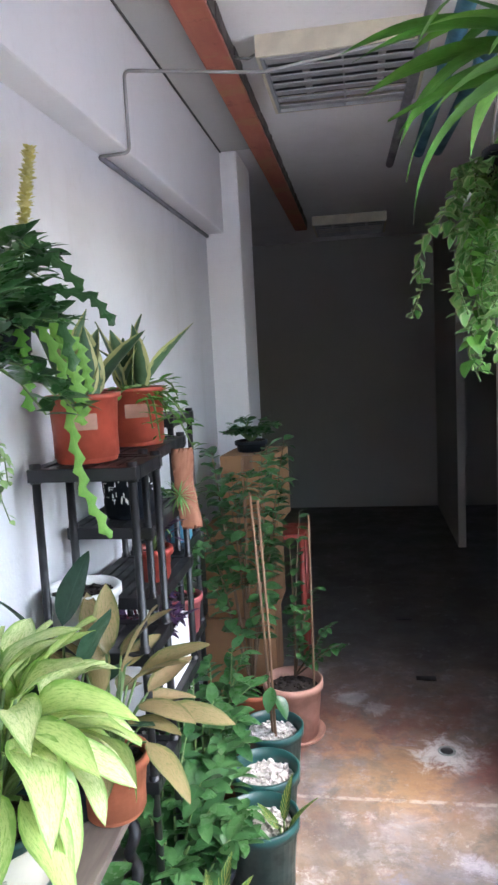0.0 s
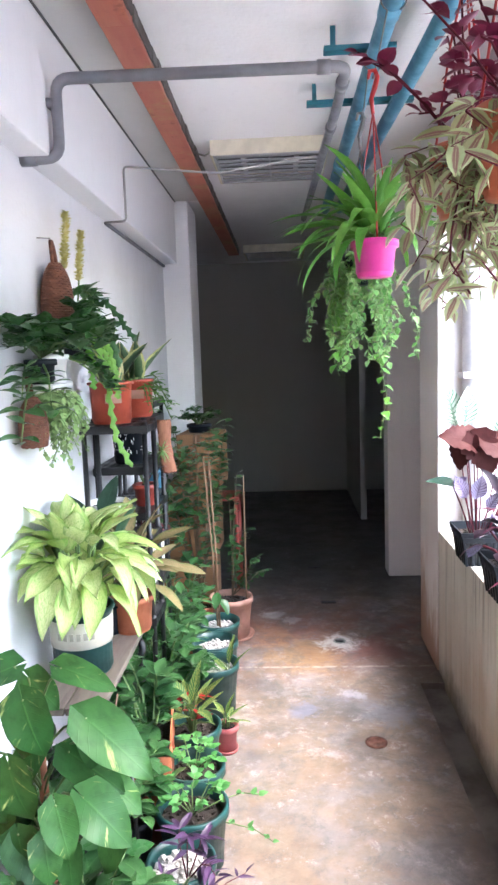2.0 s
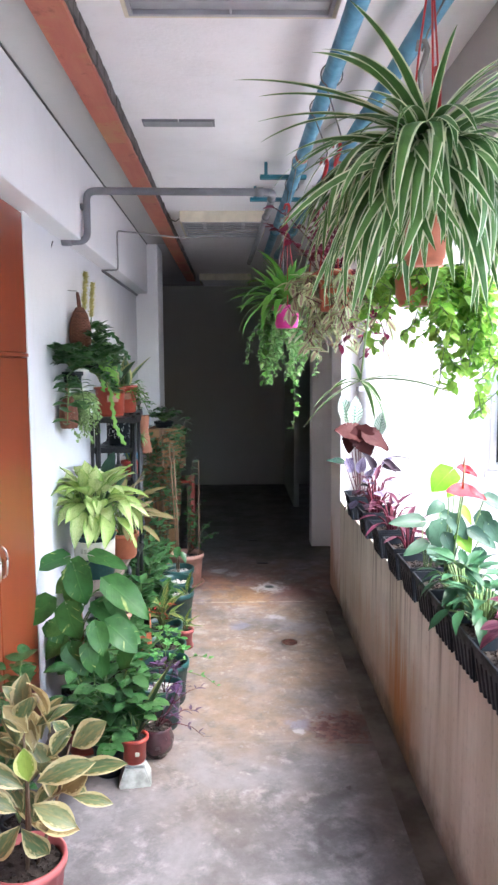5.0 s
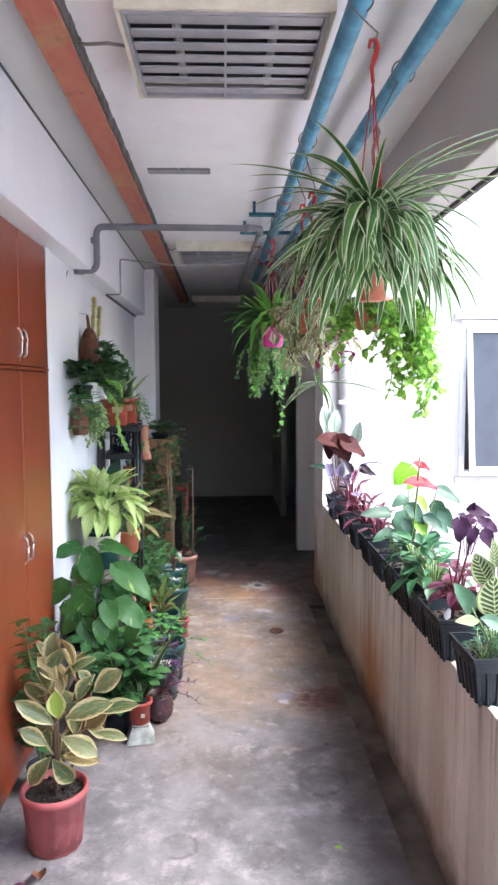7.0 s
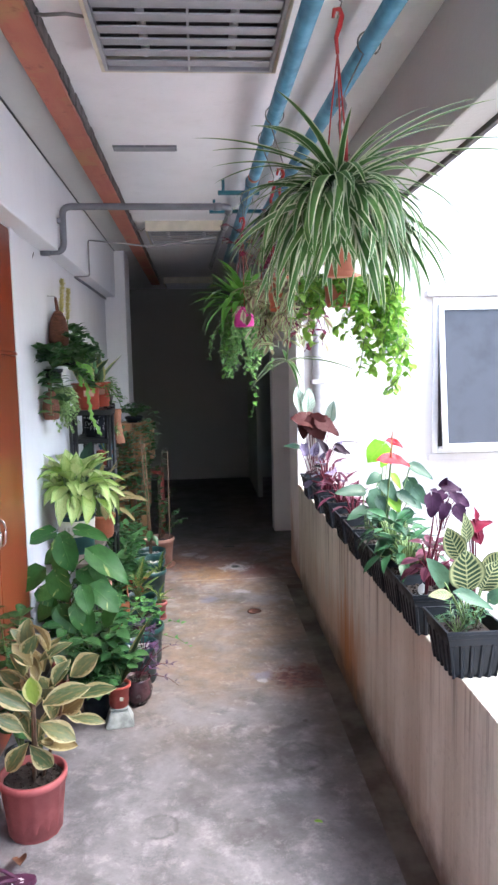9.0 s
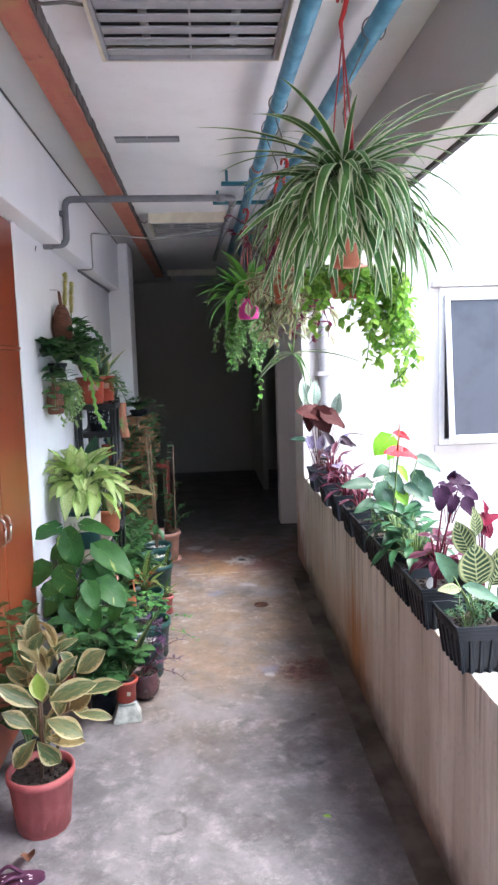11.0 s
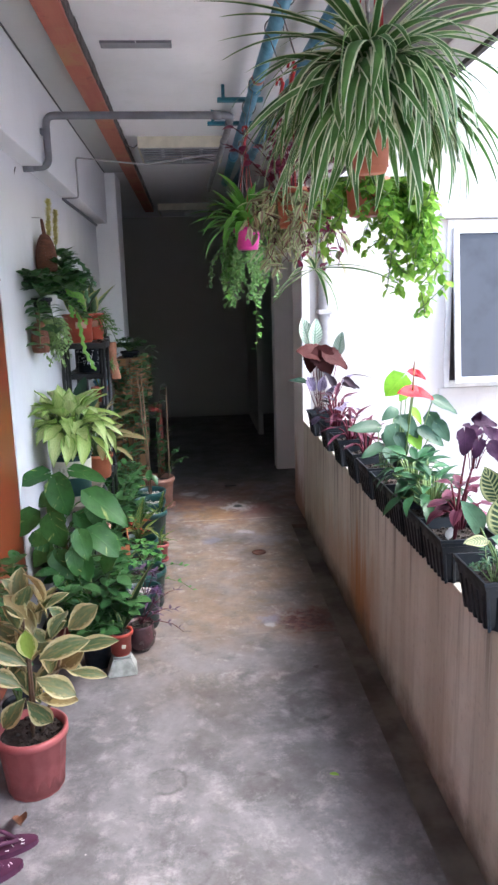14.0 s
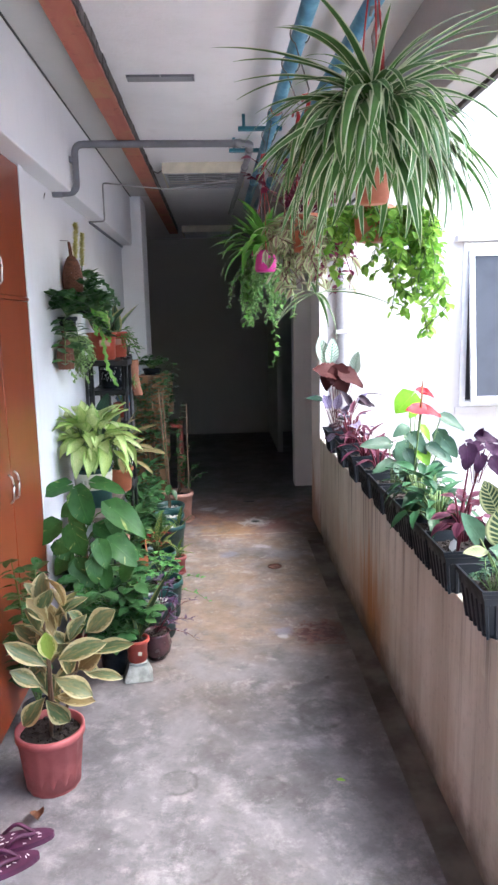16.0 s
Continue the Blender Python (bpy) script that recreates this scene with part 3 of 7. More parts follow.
def add_tube(bm, pts, r, seg=8, closed=True):
    """A round bar along pts; r is one radius or one per point."""
    pts = [Vector(p) for p in pts]
    radii = r if isinstance(r, (list, tuple)) else [r] * len(pts)
    rings, side = [], None
    for i, p in enumerate(pts):
        d = (pts[min(i + 1, len(pts) - 1)] - pts[max(i - 1, 0)]).normalized()
        if side is None:
            side = d.orthogonal().normalized()
        side = (side - d * side.dot(d)).normalized()
        up = d.cross(side)
        rings.append([bm.verts.new(p + (side * math.cos(2 * math.pi * k / seg) + up * math.sin(2 * math.pi * k / seg)) * radii[i]) for k in range(seg)])
    for a, b in zip(rings, rings[1:]):
        for k in range(seg):
            bm.faces.new((a[k], a[(k + 1) % seg], b[(k + 1) % seg], b[k]))
    if closed:
        bm.faces.new(rings[0][::-1])
        bm.faces.new(rings[-1])


def tube(name, material, pts, r, seg=8):
    bm = bmesh.new()
    add_tube(bm, pts, r, seg)
    return to_mesh(name, bm, material, True)


def rounded(pts, r=0.04, n=5):
    """pts with each inner corner rounded."""
    pts = [Vector(p) for p in pts]
    out = [pts[0]]
    for a, b, c in zip(pts, pts[1:], pts[2:]):
        p, q = b + (a - b).normalized() * r, b + (c - b).normalized() * r
        out += [p.lerp(b, t).lerp(b.lerp(q, t), t) for t in (k / n for k in range(n + 1))]
    return out + [pts[-1]]


def lathe(name, material, profile, seg=32, flute=0.0, flutes=0, smooth=True):
    """A turned shape from (radius, height) pairs; flutes give the sides that many flat faces."""
    bm = bmesh.new()
    rings = []
    for r, z in profile:
        ring = []
        for k in range(seg):
            a = 2 * math.pi * k / seg
            f = (1 + flute) * math.cos(math.pi / flutes) / math.cos(a % (2 * math.pi / flutes) - math.pi / flutes) if flutes and len(rings) < 3 else 1.0
            ring.append(bm.verts.new((r * f * math.cos(a), r * f * math.sin(a), z)))
        rings.append(ring)
    for a, b in zip(rings, rings[1:]):
        for k in range(seg):
            bm.faces.new((a[k], a[(k + 1) % seg], b[(k + 1) % seg], b[k]))
    bm.faces.new(rings[0][::-1])
    bm.faces.new(rings[-1])
    return to_mesh(name, bm, material, smooth)


def pot_profile(rt, rb, h, rim=0.02, out=0.006, wall=0.004):
    return [(rb, 0), (rb + 0.002, 0.004), (rt - 0.002, h - rim), (rt + out, h - rim + 0.001), (rt + out, h - 0.002), (rt + out - 0.003, h),
            (rt - wall, h), (rt - wall - 0.003, h - rim), (rb - wall + 0.01, 0.012), (0.006, 0.012)]


def lumps(name, material, r, z, n=90, size=0.012, seed=1, square=None):
    """Loose soil or gravel: a shallow bed with many small stones on it."""
    rnd = random.Random(seed)
    bm = bmesh.new()
    if square:
        add_box(bm, -square[0], square[0], -square[1], square[1], z - 0.03, z, 0)
    else:
        bmesh.ops.create_cone(bm, cap_ends=True, segments=20, radius1=r, radius2=r, depth=0.03, matrix=Matrix.Translation((0, 0, z - 0.015)))
    for _ in range(n):
        if square:
            x, y = rnd.uniform(-square[0], square[0]) * 0.93, rnd.uniform(-square[1], square[1]) * 0.93
        else:
            a, d = rnd.uniform(0, 6.28), r * math.sqrt(rnd.random()) * 0.94
            x, y = d * math.cos(a), d * math.sin(a)
        s = size * rnd.uniform(0.5, 1.3)
        m = Matrix.LocRotScale((x, y, z + s * 0.1), Euler((rnd.uniform(0, 6), rnd.uniform(0, 6), 0)), (s, s * rnd.uniform(0.6, 1), s * rnd.uniform(0.5, 0.9)))
        bmesh.ops.create_cube(bm, size=1.0, matrix=m)
    return to_mesh(name, bm, material)


# ---- leaves ----
def width_at(kind, v):
    if kind == "oval":
        return math.sin(math.pi * v ** 0.85) ** 0.75
    if kind == "lance":
        return math.sin(math.pi * v ** 0.7) ** 0.9
    if kind == "obovate":
        return math.sin(math.pi * v ** 1.25) ** 0.8 if v < 0.999 else 0.0
    if kind == "round":
        return min(1.0, (v * 9) ** 0.5) * (math.cos(max(0.0, v - 0.3) * 2.24) ** 0.85) if v < 0.999 else 0.0
    if kind == "heart":
        return min(1.0, (v * 7) ** 0.5) * math.cos(max(0.0, v - 0.12) * 1.78) ** 0.75 if v < 0.999 else 0.0
    if kind == "strap":
        return min(1.0, 0.35 + v * 3) * (1 - max(0, v - 0.45) / 0.55) ** 0.6 if v < 0.999 else 0.0
    return math.sin(math.pi * v)


def leaf_points(kind, length, width, droop=0.6, fold=0.25, wave=0.0, n=8, seed=0, jag=0.0):
    """Points, faces and leaf coordinates of one leaf: it starts at the origin and runs along +y, its upper side up, its tip bent down by droop radians."""
    rnd = random.Random(seed)
    ph = rnd.uniform(0, 6)
    verts, coords, faces = [], [], []
    y = z = 0.0
    back = {"heart": 0.16, "round": 0.24}.get(kind, 0.0) * length
    for i in range(n + 1):
        v = i / n
        a = -droop * (v ** 0.62 if kind == "strap" else v)
        if i:
            y += length / n * math.cos(a)
            z += length / n * math.sin(a)
        w = max(width_at(kind, v), 0.02) * width / 2
        if jag and 0 < i < n:
            w *= 1 + jag * (1 if i % 2 else -1)
        lift = w * fold
        ww = wave * math.sin(v * 9 + ph) * width
        lobe = back * max(0.0, 1 - v * 4)
        row = [(-w, y - lobe, z + lift + ww), (-w * 0.55, y - lobe * 0.4, z + lift * 0.45 + ww * 0.4), (0, y, z), (w * 0.55, y - lobe * 0.4, z + lift * 0.45 - ww * 0.3), (w, y - lobe, z + lift - ww)]
        for p, u in zip(row, (-1, -0.55, 0, 0.55, 1)):
            verts.append(p)
            coords.append((u, v))
    for i in range(n):
        for k in range(4):
            a = i * 5 + k
            faces.append((a, a + 1, a + 6, a + 5))
    return verts, faces, coords


def mesh_of(name, material, pieces):
    """One smooth mesh from pieces (points, faces, leaf coordinates, pose)."""
    vs, fs, uv = [], [], []
    for verts, faces, coords, m in pieces:
        o = len(vs)
        vs += [tuple(m @ Vector(p)) for p in verts] if m is not None else verts
        fs += [tuple(i + o for i in f) for f in faces]
        uv += coords
    me = bpy.data.meshes.new(name)
    me.from_pydata(vs, [], fs)
    layer = me.uv_layers.new(name="leaf")
    for loop in me.loops:
        layer.data[loop.index].uv = uv[loop.vertex_index]
    me.shade_smooth()
    me.materials.append(material)
    return me


def leaf_mesh(name, material, *args, **kw):
    return mesh_of(name, material, [(*leaf_points(*args, **kw), None)])


def aim(p, yaw, pitch, roll=0.0, s=1.0):
    """Pose of a leaf at p that points along yaw (degrees from +y, to the left) and rises by pitch."""
    return Matrix.Translation(p) @ Euler((0, 0, radians(yaw))).to_matrix().to_4x4() @ Euler((radians(pitch), 0, 0)).to_matrix().to_4x4() @ Euler((0, radians(roll), 0)).to_matrix().to_4x4() @ Matrix.Scale(s, 4)


def blade(base, tip, width=1.0, face=(0.1, -0.75, 0.65), size=0.15):
    """Pose of a leaf of the given size that runs from base to tip, its upper side turned towards face."""
    base, tip = Vector(base), Vector(tip)
    d = (tip - base).normalized()
    z = Vector(face)
    z = (z - d * z.dot(d)).normalized()
    x = d.cross(z)
    s = (tip - base).length / size
    return Matrix.Translation(base) @ Matrix((x, d, z)).transposed().to_4x4() @ Matrix.Diagonal((s * width, s, s, 1.0))


def petiole(a, b, sag=0.02):
    a, b = Vector(a), Vector(b)
    mid = a.lerp(b, 0.55) + Vector((0, 0, sag))
    return [a, a.lerp(mid, 0.5) + Vector((0, 0, sag * 0.4)), mid, b]


def heading(d):
    """Yaw in degrees, as aim() takes it, of a level direction."""
    return math.degrees(math.atan2(-d[0], d[1]))


def rosette(root, meshes, base, n, spread, rise, seed, stems=None, stem_r=0.003, tilt=(-20, 30), start=0.0, scale=(0.8, 1.15), yaw0=0.0, arc=360.0, stem_name="leaf_stalk", low=0.3):
    """Leaves on stalks round a crown: each leaf is a part; the stalks are one part."""
    rnd = random.Random(seed)
    bm = bmesh.new()
    base = Vector(base)
    for i in range(n):
        k = (i + 0.5) / n
        a = yaw0 + (i * 137.5 % 360) * arc / 360 + rnd.uniform(-14, 14)
        out = spread * (start + (1 - start) * math.sqrt(k)) * rnd.uniform(0.8, 1.1)
        up = rise * (1 - (1 - low) * k ** 1.4) * rnd.uniform(0.85, 1.1)
        d = Vector((-math.sin(radians(a)), math.cos(radians(a)), 0))
        p = base + d * out + Vector((0, 0, up))
        add_tube(bm, petiole(base + d * 0.01, p), stem_r, 5)
        pitch = tilt[1] + (tilt[0] - tilt[1]) * k + rnd.uniform(-10, 10)
        part("leaf", meshes[i % len(meshes)], root, m=aim(p, a + rnd.uniform(-25, 25), pitch, rnd.uniform(-20, 20), rnd.uniform(*scale)))
    part(stem_name, to_mesh(stem_name, bm, stems or STEM, True), root)


def foliage(name, material, root, spots, kind, length, width, seed, droop=(0.2, 0.8), n=4, fold=0.2, size=(0.7, 1.2), jag=0.0):
    """Many small leaves as one part; spots are (place, yaw, pitch)."""
    rnd = random.Random(seed)
    forms = [leaf_points(kind, length, width, rnd.uniform(*droop), fold, 0, n, seed + k, jag) for k in range(4)]
    pieces = [(*forms[i % 4], aim(p, yaw, pitch, rnd.uniform(-25, 25), rnd.uniform(*size))) for i, (p, yaw, pitch) in enumerate(spots)]
    return tagged(part(name, mesh_of(name, material, pieces), root), kind="stuff")


def strand_spots(pts, per, rnd, stand=0.008, pitch=(-50, 10)):
    """Leaf spots in pairs along a hanging or creeping stem."""
    out = []
    pts = [Vector(p) for p in pts]
    for a, b in zip(pts, pts[1:]):
        for k in range(per):
            p = a.lerp(b, (k + rnd.random()) / per)
            out.append((p, rnd.uniform(0, 360), rnd.uniform(*pitch)))
    return out


def hang(p, length, rnd, swing=0.03, n=7, out=(0, 0)):
    """A stem that spills outwards by out and then hangs down."""
    pts = [Vector(p)]
    d = Vector((out[0], out[1], 0))
    for k in range(1, n + 1):
        t = k / n
        pts.append(Vector(p) + d * (1 - (1 - t) ** 2.2) + Vector((rnd.uniform(-swing, swing), rnd.uniform(-swing, swing), 0)) * t + Vector((0, 0, 0.25 * d.length * math.sin(t * math.pi * 0.7) - length * t ** 1.4)))
    return pts


# ---- the corridor ----
Y0, Y1 = -6.0, 6.62
CEIL = 2.565
CH = 0.67
bm = bmesh.new()
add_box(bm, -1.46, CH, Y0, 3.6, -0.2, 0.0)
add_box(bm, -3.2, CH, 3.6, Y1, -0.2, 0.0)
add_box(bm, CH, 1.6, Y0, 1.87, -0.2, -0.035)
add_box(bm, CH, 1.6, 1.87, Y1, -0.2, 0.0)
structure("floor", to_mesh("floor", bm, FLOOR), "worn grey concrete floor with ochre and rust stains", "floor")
structure("drain_channel", box("drain_channel", CHANNEL, CH + 0.0002, 0.78, Y0, 1.868, -0.034, -0.028, 0.001), "shallow grimy drain channel along the parapet", "drain")
structure("ceiling", box("ceiling", CEILING, -3.3, 0.829, Y0 - 0.1, Y1 + 0.2, CEIL, CEIL + 0.15, 0), "white painted concrete ceiling slab", "ceiling")

# separate strip, greyer than the rest of the ceiling
structure("ceiling_strip", box("ceiling_strip", GREYSTRIP, -0.616, -0.436, Y0, 3.448, CEIL - 0.006, CEIL + 0.002, 0.001), "greyer strip along the ceiling between beam and batten", "ceiling")
structure("ceiling_joint", box("ceiling_joint", JOINT, -0.6185, -0.611, Y0, 3.446, CEIL - 0.0105, CEIL - 0.0065, 0), "dark open joint between beam and ceiling strip", "trim")

# left side: wall with a niche for the wardrobe, beam above, column
WX = -0.714
bm = bmesh.new()
add_box(bm, WX - 0.15, WX, 0.36, 3.45, 0.0, CEIL)
add_box(bm, WX - 0.6, WX - 0.15, 0.36, 0.5, 0.0, CEIL)
add_box(bm, WX - 0.75, WX - 0.6, Y0, 0.5, 0.0, CEIL)
structure("wall_west", to_mesh("wall_west", bm, TONEDWHITE), "white painted wall with faint stains", "wall")
structure("beam_west", box("beam_west", WHITE, WX - 0.6, -0.619, Y0, 3.45, 2.158, CEIL - 0.003, 0.008), "white painted ceiling beam", "beam")
structure("column_west", box("column_west", WHITE, -1.0, -0.533, 3.45, 3.86, 0.0, CEIL - 0.003, 0.012), "white painted corner column", "column")
structure("wall_trim", box("wall_trim", TONEDWHITE, WX - 0.05, WX + 0.012, 0.298, 0.365, 0.0, 2.158, 0.004), "pale painted upright trim beside the wardrobe", "trim")

# right side: parapet, pillar, beam
PX, PT = 0.78, 0.69
structure("parapet", box("parapet", PARAPET, PX, 0.925, Y0, 2.0, -0.1, PT, 0.008), "stained cement-rendered parapet wall with rust streaks", "parapet")
structure("pillar", box("pillar", RUSTCOL, PX - 0.003, 0.83, 2.0, 2.43, -0.1, CEIL - 0.003, 0.006), "greyish cream painted pillar", "pillar")
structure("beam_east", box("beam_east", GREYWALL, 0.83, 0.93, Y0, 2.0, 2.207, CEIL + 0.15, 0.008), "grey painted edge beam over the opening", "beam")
structure("drip_edge", box("drip_edge", GRIMESHADE, 0.931, 0.95, Y0, 2.0, 2.195, 2.245, 0.003), "dark weathered drip edge along the outer side of the beam", "trim")
bm = bmesh.new()
add_box(bm, 0.757, 2.6, 3.465, 3.65, -0.04, CEIL + 0.002)
add_box(bm, 2.5, 2.6, 2.4, 3.465, -0.04, CEIL + 0.002)
structure("wall_east", to_mesh("wall_east", bm, CREAMCOL), "greyish cream painted wall", "wall")
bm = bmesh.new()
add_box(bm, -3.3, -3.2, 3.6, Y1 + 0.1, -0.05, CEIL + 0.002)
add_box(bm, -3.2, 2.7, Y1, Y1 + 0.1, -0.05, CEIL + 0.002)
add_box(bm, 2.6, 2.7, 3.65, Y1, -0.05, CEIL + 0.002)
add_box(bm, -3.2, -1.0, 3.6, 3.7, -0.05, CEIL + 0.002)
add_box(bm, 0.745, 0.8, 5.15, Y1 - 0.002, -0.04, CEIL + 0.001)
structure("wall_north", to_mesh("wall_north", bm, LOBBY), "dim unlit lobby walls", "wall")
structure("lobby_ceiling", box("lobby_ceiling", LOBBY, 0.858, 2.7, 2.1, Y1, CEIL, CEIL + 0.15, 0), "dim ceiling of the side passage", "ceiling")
# passage floor kept dark, with its shade put into the colour
structure("lobby_floor", box("lobby_floor", GRIMESHADE, 1.605, 2.7, 2.1, Y1, -0.2, -0.036, 0), "dim floor of the side passage", "floor")
structure("wall_south", box("wall_south", WHITE, -1.5, 0.95, Y0 - 0.1, Y0, -0.1, CEIL + 0.1, 0), "white end wall", "wall")

# outside: wall with a window across the light well
OY = 2.05
bm = bmesh.new()
WXA, WXB, WZA, WZB = 1.765, 2.87, 0.877, 1.99
add_box(bm, 0.832, WXA, OY, OY + 0.15, -3.0, 7.0)
add_box(bm, WXB, 6.5, OY, OY + 0.15, -3.0, 7.0)
add_box(bm, WXA, WXB, OY, OY + 0.15, -3.0, WZA)
add_box(bm, WXA, WXB, OY, OY + 0.15, WZB, 7.0)
structure("wall_outside", to_mesh("wall_outside", bm, OUTWALL), "sunlit cream outside wall across the light well", "wall")
# out of view; made pale and high to bounce light up to the ceiling
structure("ground", box("ground", BOUNCEGROUND, -60, 60, -60, 60, -0.9, -0.5, 0), "unseen pale ground added to bounce light into the corridor", "ground")
# added out of view; its height sets how much low sky light enters
structure("unseen_far_wall", box("unseen_far_wall", OUTWALL, 7.5, 8.0, -14.0, 12.0, -3.0, 2.3, 0), "unseen pale wall opposite, added to limit the low sky light", "building")
# one dark sheet: the darkness of the unlit room is its colour
structure("dark_sheet", box("dark_sheet", GRIMESHADE, WXA - 0.1, WXB + 0.1, OY + 0.6, OY + 0.65, WZA - 0.2, WZB + 0.2, 0), "dark sheet standing for the unlit room behind the window", "wall")

# ---- ceiling: timber, lamps, pipes, cables ----


def ceiling_lamp():
    root = fitting("ceiling_lamp", "unlit square cream ceiling lamp with grey metal louvres", "ceiling lamp", 0.095, -0.745, CEIL, group="ceiling lamps")
    h = 0.283
    for x0, x1, y0, y1 in ((-h, h, -h, -h + 0.012), (-h, h, h - 0.012, h), (-h, -h + 0.012, -h + 0.012, h - 0.012), (h - 0.012, h, -h + 0.012, h - 0.012)):
        part("side_panel", box("side_panel", CREAMSTEEL, x0, x1, y0, y1, -0.07, 0, 0.002), root)
    # tray coloured near black, so that the gaps between the slats read dark
    part("back_panel", box("back_panel", LAMPBACK, -h + 0.012, h - 0.012, -h + 0.012, h - 0.012, -0.008, 0, 0), root, "dark tray behind the slats")
    for x0, x1, y0, y1 in ((-h + 0.013, h - 0.013, -h + 0.013, -h + 0.024), (-h + 0.013, h - 0.013, h - 0.024, h - 0.013), (-h + 0.013, -h + 0.024, -h + 0.024, h - 0.024), (h - 0.024, h - 0.013, -h + 0.024, h - 0.024)):
        part("frame_bar", box("frame_bar", LOUVRE, x0, x1, y0, y1, -0.072, -0.045, 0.001), root, "grey metal louvre frame")
    n = 7
    step = (2 * h - 0.05) / n
    w = h - 0.026
    slat = box("slat", LOUVRE, -w, w, -0.026, 0.026, -0.067, -0.0615, 0.002)
    for k in range(n):
        part("slat", slat, root, m=pose(0, -h + 0.025 + (k + 0.5) * step, -0.0634, 5) @ pose(0, 0, 0.0634))
    part("divider", box("divider", LOUVRE, -0.0035, 0.0035, -h + 0.025, h - 0.025, -0.0705, -0.04, 0), root)
    rod = tube("lamp_tube", WHITEPOT, [(0, -h + 0.04, -0.026), (0, h - 0.04, -0.026)], 0.013, 12)
    for x in (-0.135, 0.135):
        part("lamp_tube", rod, root, "white fluorescent tube, unlit", pose(x, 0, 0))
    return root


lamp = ceiling_lamp()
copy_thing(lamp, pose(0.03, 2.505, CEIL))
copy_thing(lamp, pose(0.0, 5.66, CEIL))

for ya, yb, z in ((Y0, 0.905, 2.503), (0.91, 5.6, 2.506)):
    t = fitting("timber_batten", "orange-stained timber batten with dark edges under the ceiling", "timber", -0.385, ya, z, group="ceiling battens")
    part("batten", box("batten", ORANGE_WOOD, -0.05, 0.046, 0, yb - ya, 0, CEIL - z + 0.001, 0.003), t)
    # ragged dark strip that stands in for the shadow gap beside the batten
    bm = bmesh.new()
    rnd = random.Random(int(ya * 10))
    y = 0.0
    while y < yb - ya - 0.03:
        s = rnd.uniform(0.02, 0.09)
        add_box(bm, 0.046, 0.05 + rnd.uniform(0.001, 0.006), y, min(y + s, yb - ya), 0.01 + rnd.uniform(0, 0.01), CEIL - z)
        y += s
    tagged(part("sealant", to_mesh("sealant", bm, GRIMESHADE), t, "ragged dark strip in place of a shadow gap"), kind="stuff")

t = fitting("ceiling_vent", "flush grey slotted vent strip in the ceiling", "vent", -0.124, 0.556, CEIL)
for x in (-0.148, 0.002):
    part("vent_panel", box("vent_panel", GREYPIPE, x, x + 0.146, -0.035, 0.035, -0.008, 0.002, 0.002), t)
slit = box("slit", LOUVRE, -0.14, 0.14, -0.002, 0.002, -0.0105, -0.007, 0)
for k in range(6):
    part("slit", slit, t, m=pose(0, -0.025 + k * 0.01, 0))

t = fitting("waste_pipe", "grey plastic waste pipe crossing under the ceiling", "pipe", 0, 0, 0)
part("pipe", tube("pipe", GREYPIPE, rounded([(-0.712, 0.95, 2.155), (-0.592, 0.95, 2.155), (-0.592, 0.95, 2.385), (0.288, 0.975, 2.385), (0.285, 1.3, 2.385), (0.22, 3.3, 2.385)], 0.045), 0.0175, 14), t)
for a, b in (((-0.713, 0.95, 2.155), (-0.665, 0.95, 2.155)), ((-0.614, 0.95, 2.3), (-0.614, 0.95, 2.325)), ((0.2, 0.972, 2.385), (0.24, 0.974, 2.385)), ((0.2865, 1.09, 2.385), (0.2863, 1.13, 2.385)), ((0.278, 1.52, 2.385), (0.2766, 1.56, 2.385))):
    part("coupling", tube("coupling", GREYPIPE, [a, b], 0.0215, 14), t)


def blue_pipe(x0, x1):
    t = fitting("water_pipe", "blue-painted steel water pipe hung below the ceiling", "pipe", 0, 0, 0, group="water pipes")
    ya, yb = Y0, 3.4

    def at(y):
        return (x0 + (x1 - x0) * (y + 1.0) / 3.0, y, 2.455)
    part("pipe", tube("pipe", BLUEPIPE, [at(ya), at(0.0), at(yb)], 0.0275, 18), t)
    for y in (-2.4, 0.75, 2.3):
        part("coupling", tube("coupling", BLUEPIPE, [at(y), at(y + 0.07)], 0.032, 18), t)
    part("paint_mark", tube("paint_mark", ORANGE_WOOD, [at(0.62), at(0.66)], 0.0281, 18), t, "scraped patch with rust")
    return at


pipe_a = blue_pipe(0.412, 0.378)
pipe_b = blue_pipe(0.622, 0.505)
for y, x0, x1 in ((1.128, 0.23, 0.46), (1.6, 0.19, 0.6), (-1.9, 0.3, 0.8)):
    t = fitting("pipe_bracket", "teal-painted steel bracket carrying the pipes", "bracket", 0, y, 0, group="pipe brackets")
    part("bar", box("bar", TEAL, x0, x1, -0.02, 0.02, 2.485, 2.502, 0.002), t)
    for x in (x0 + 0.03, x1 - 0.03):
        part("hanger", box("hanger", TEAL, x - 0.008, x + 0.008, -0.008, 0.008, 2.5, CEIL + 0.002, 0.001), t)

t = fitting("wall_cable", "thin painted cable clipped round the beam and wall", "cable", 0, 0, 0)
part("cable", tube("cable", PALECABLE, rounded([(0.24, 2.0, 2.41), (-0.2, 1.96, 2.345), (-0.611, 1.93, 2.385), (-0.611, 1.93, 2.15), (-0.708, 1.94, 2.15)], 0.02), 0.005, 6), t)
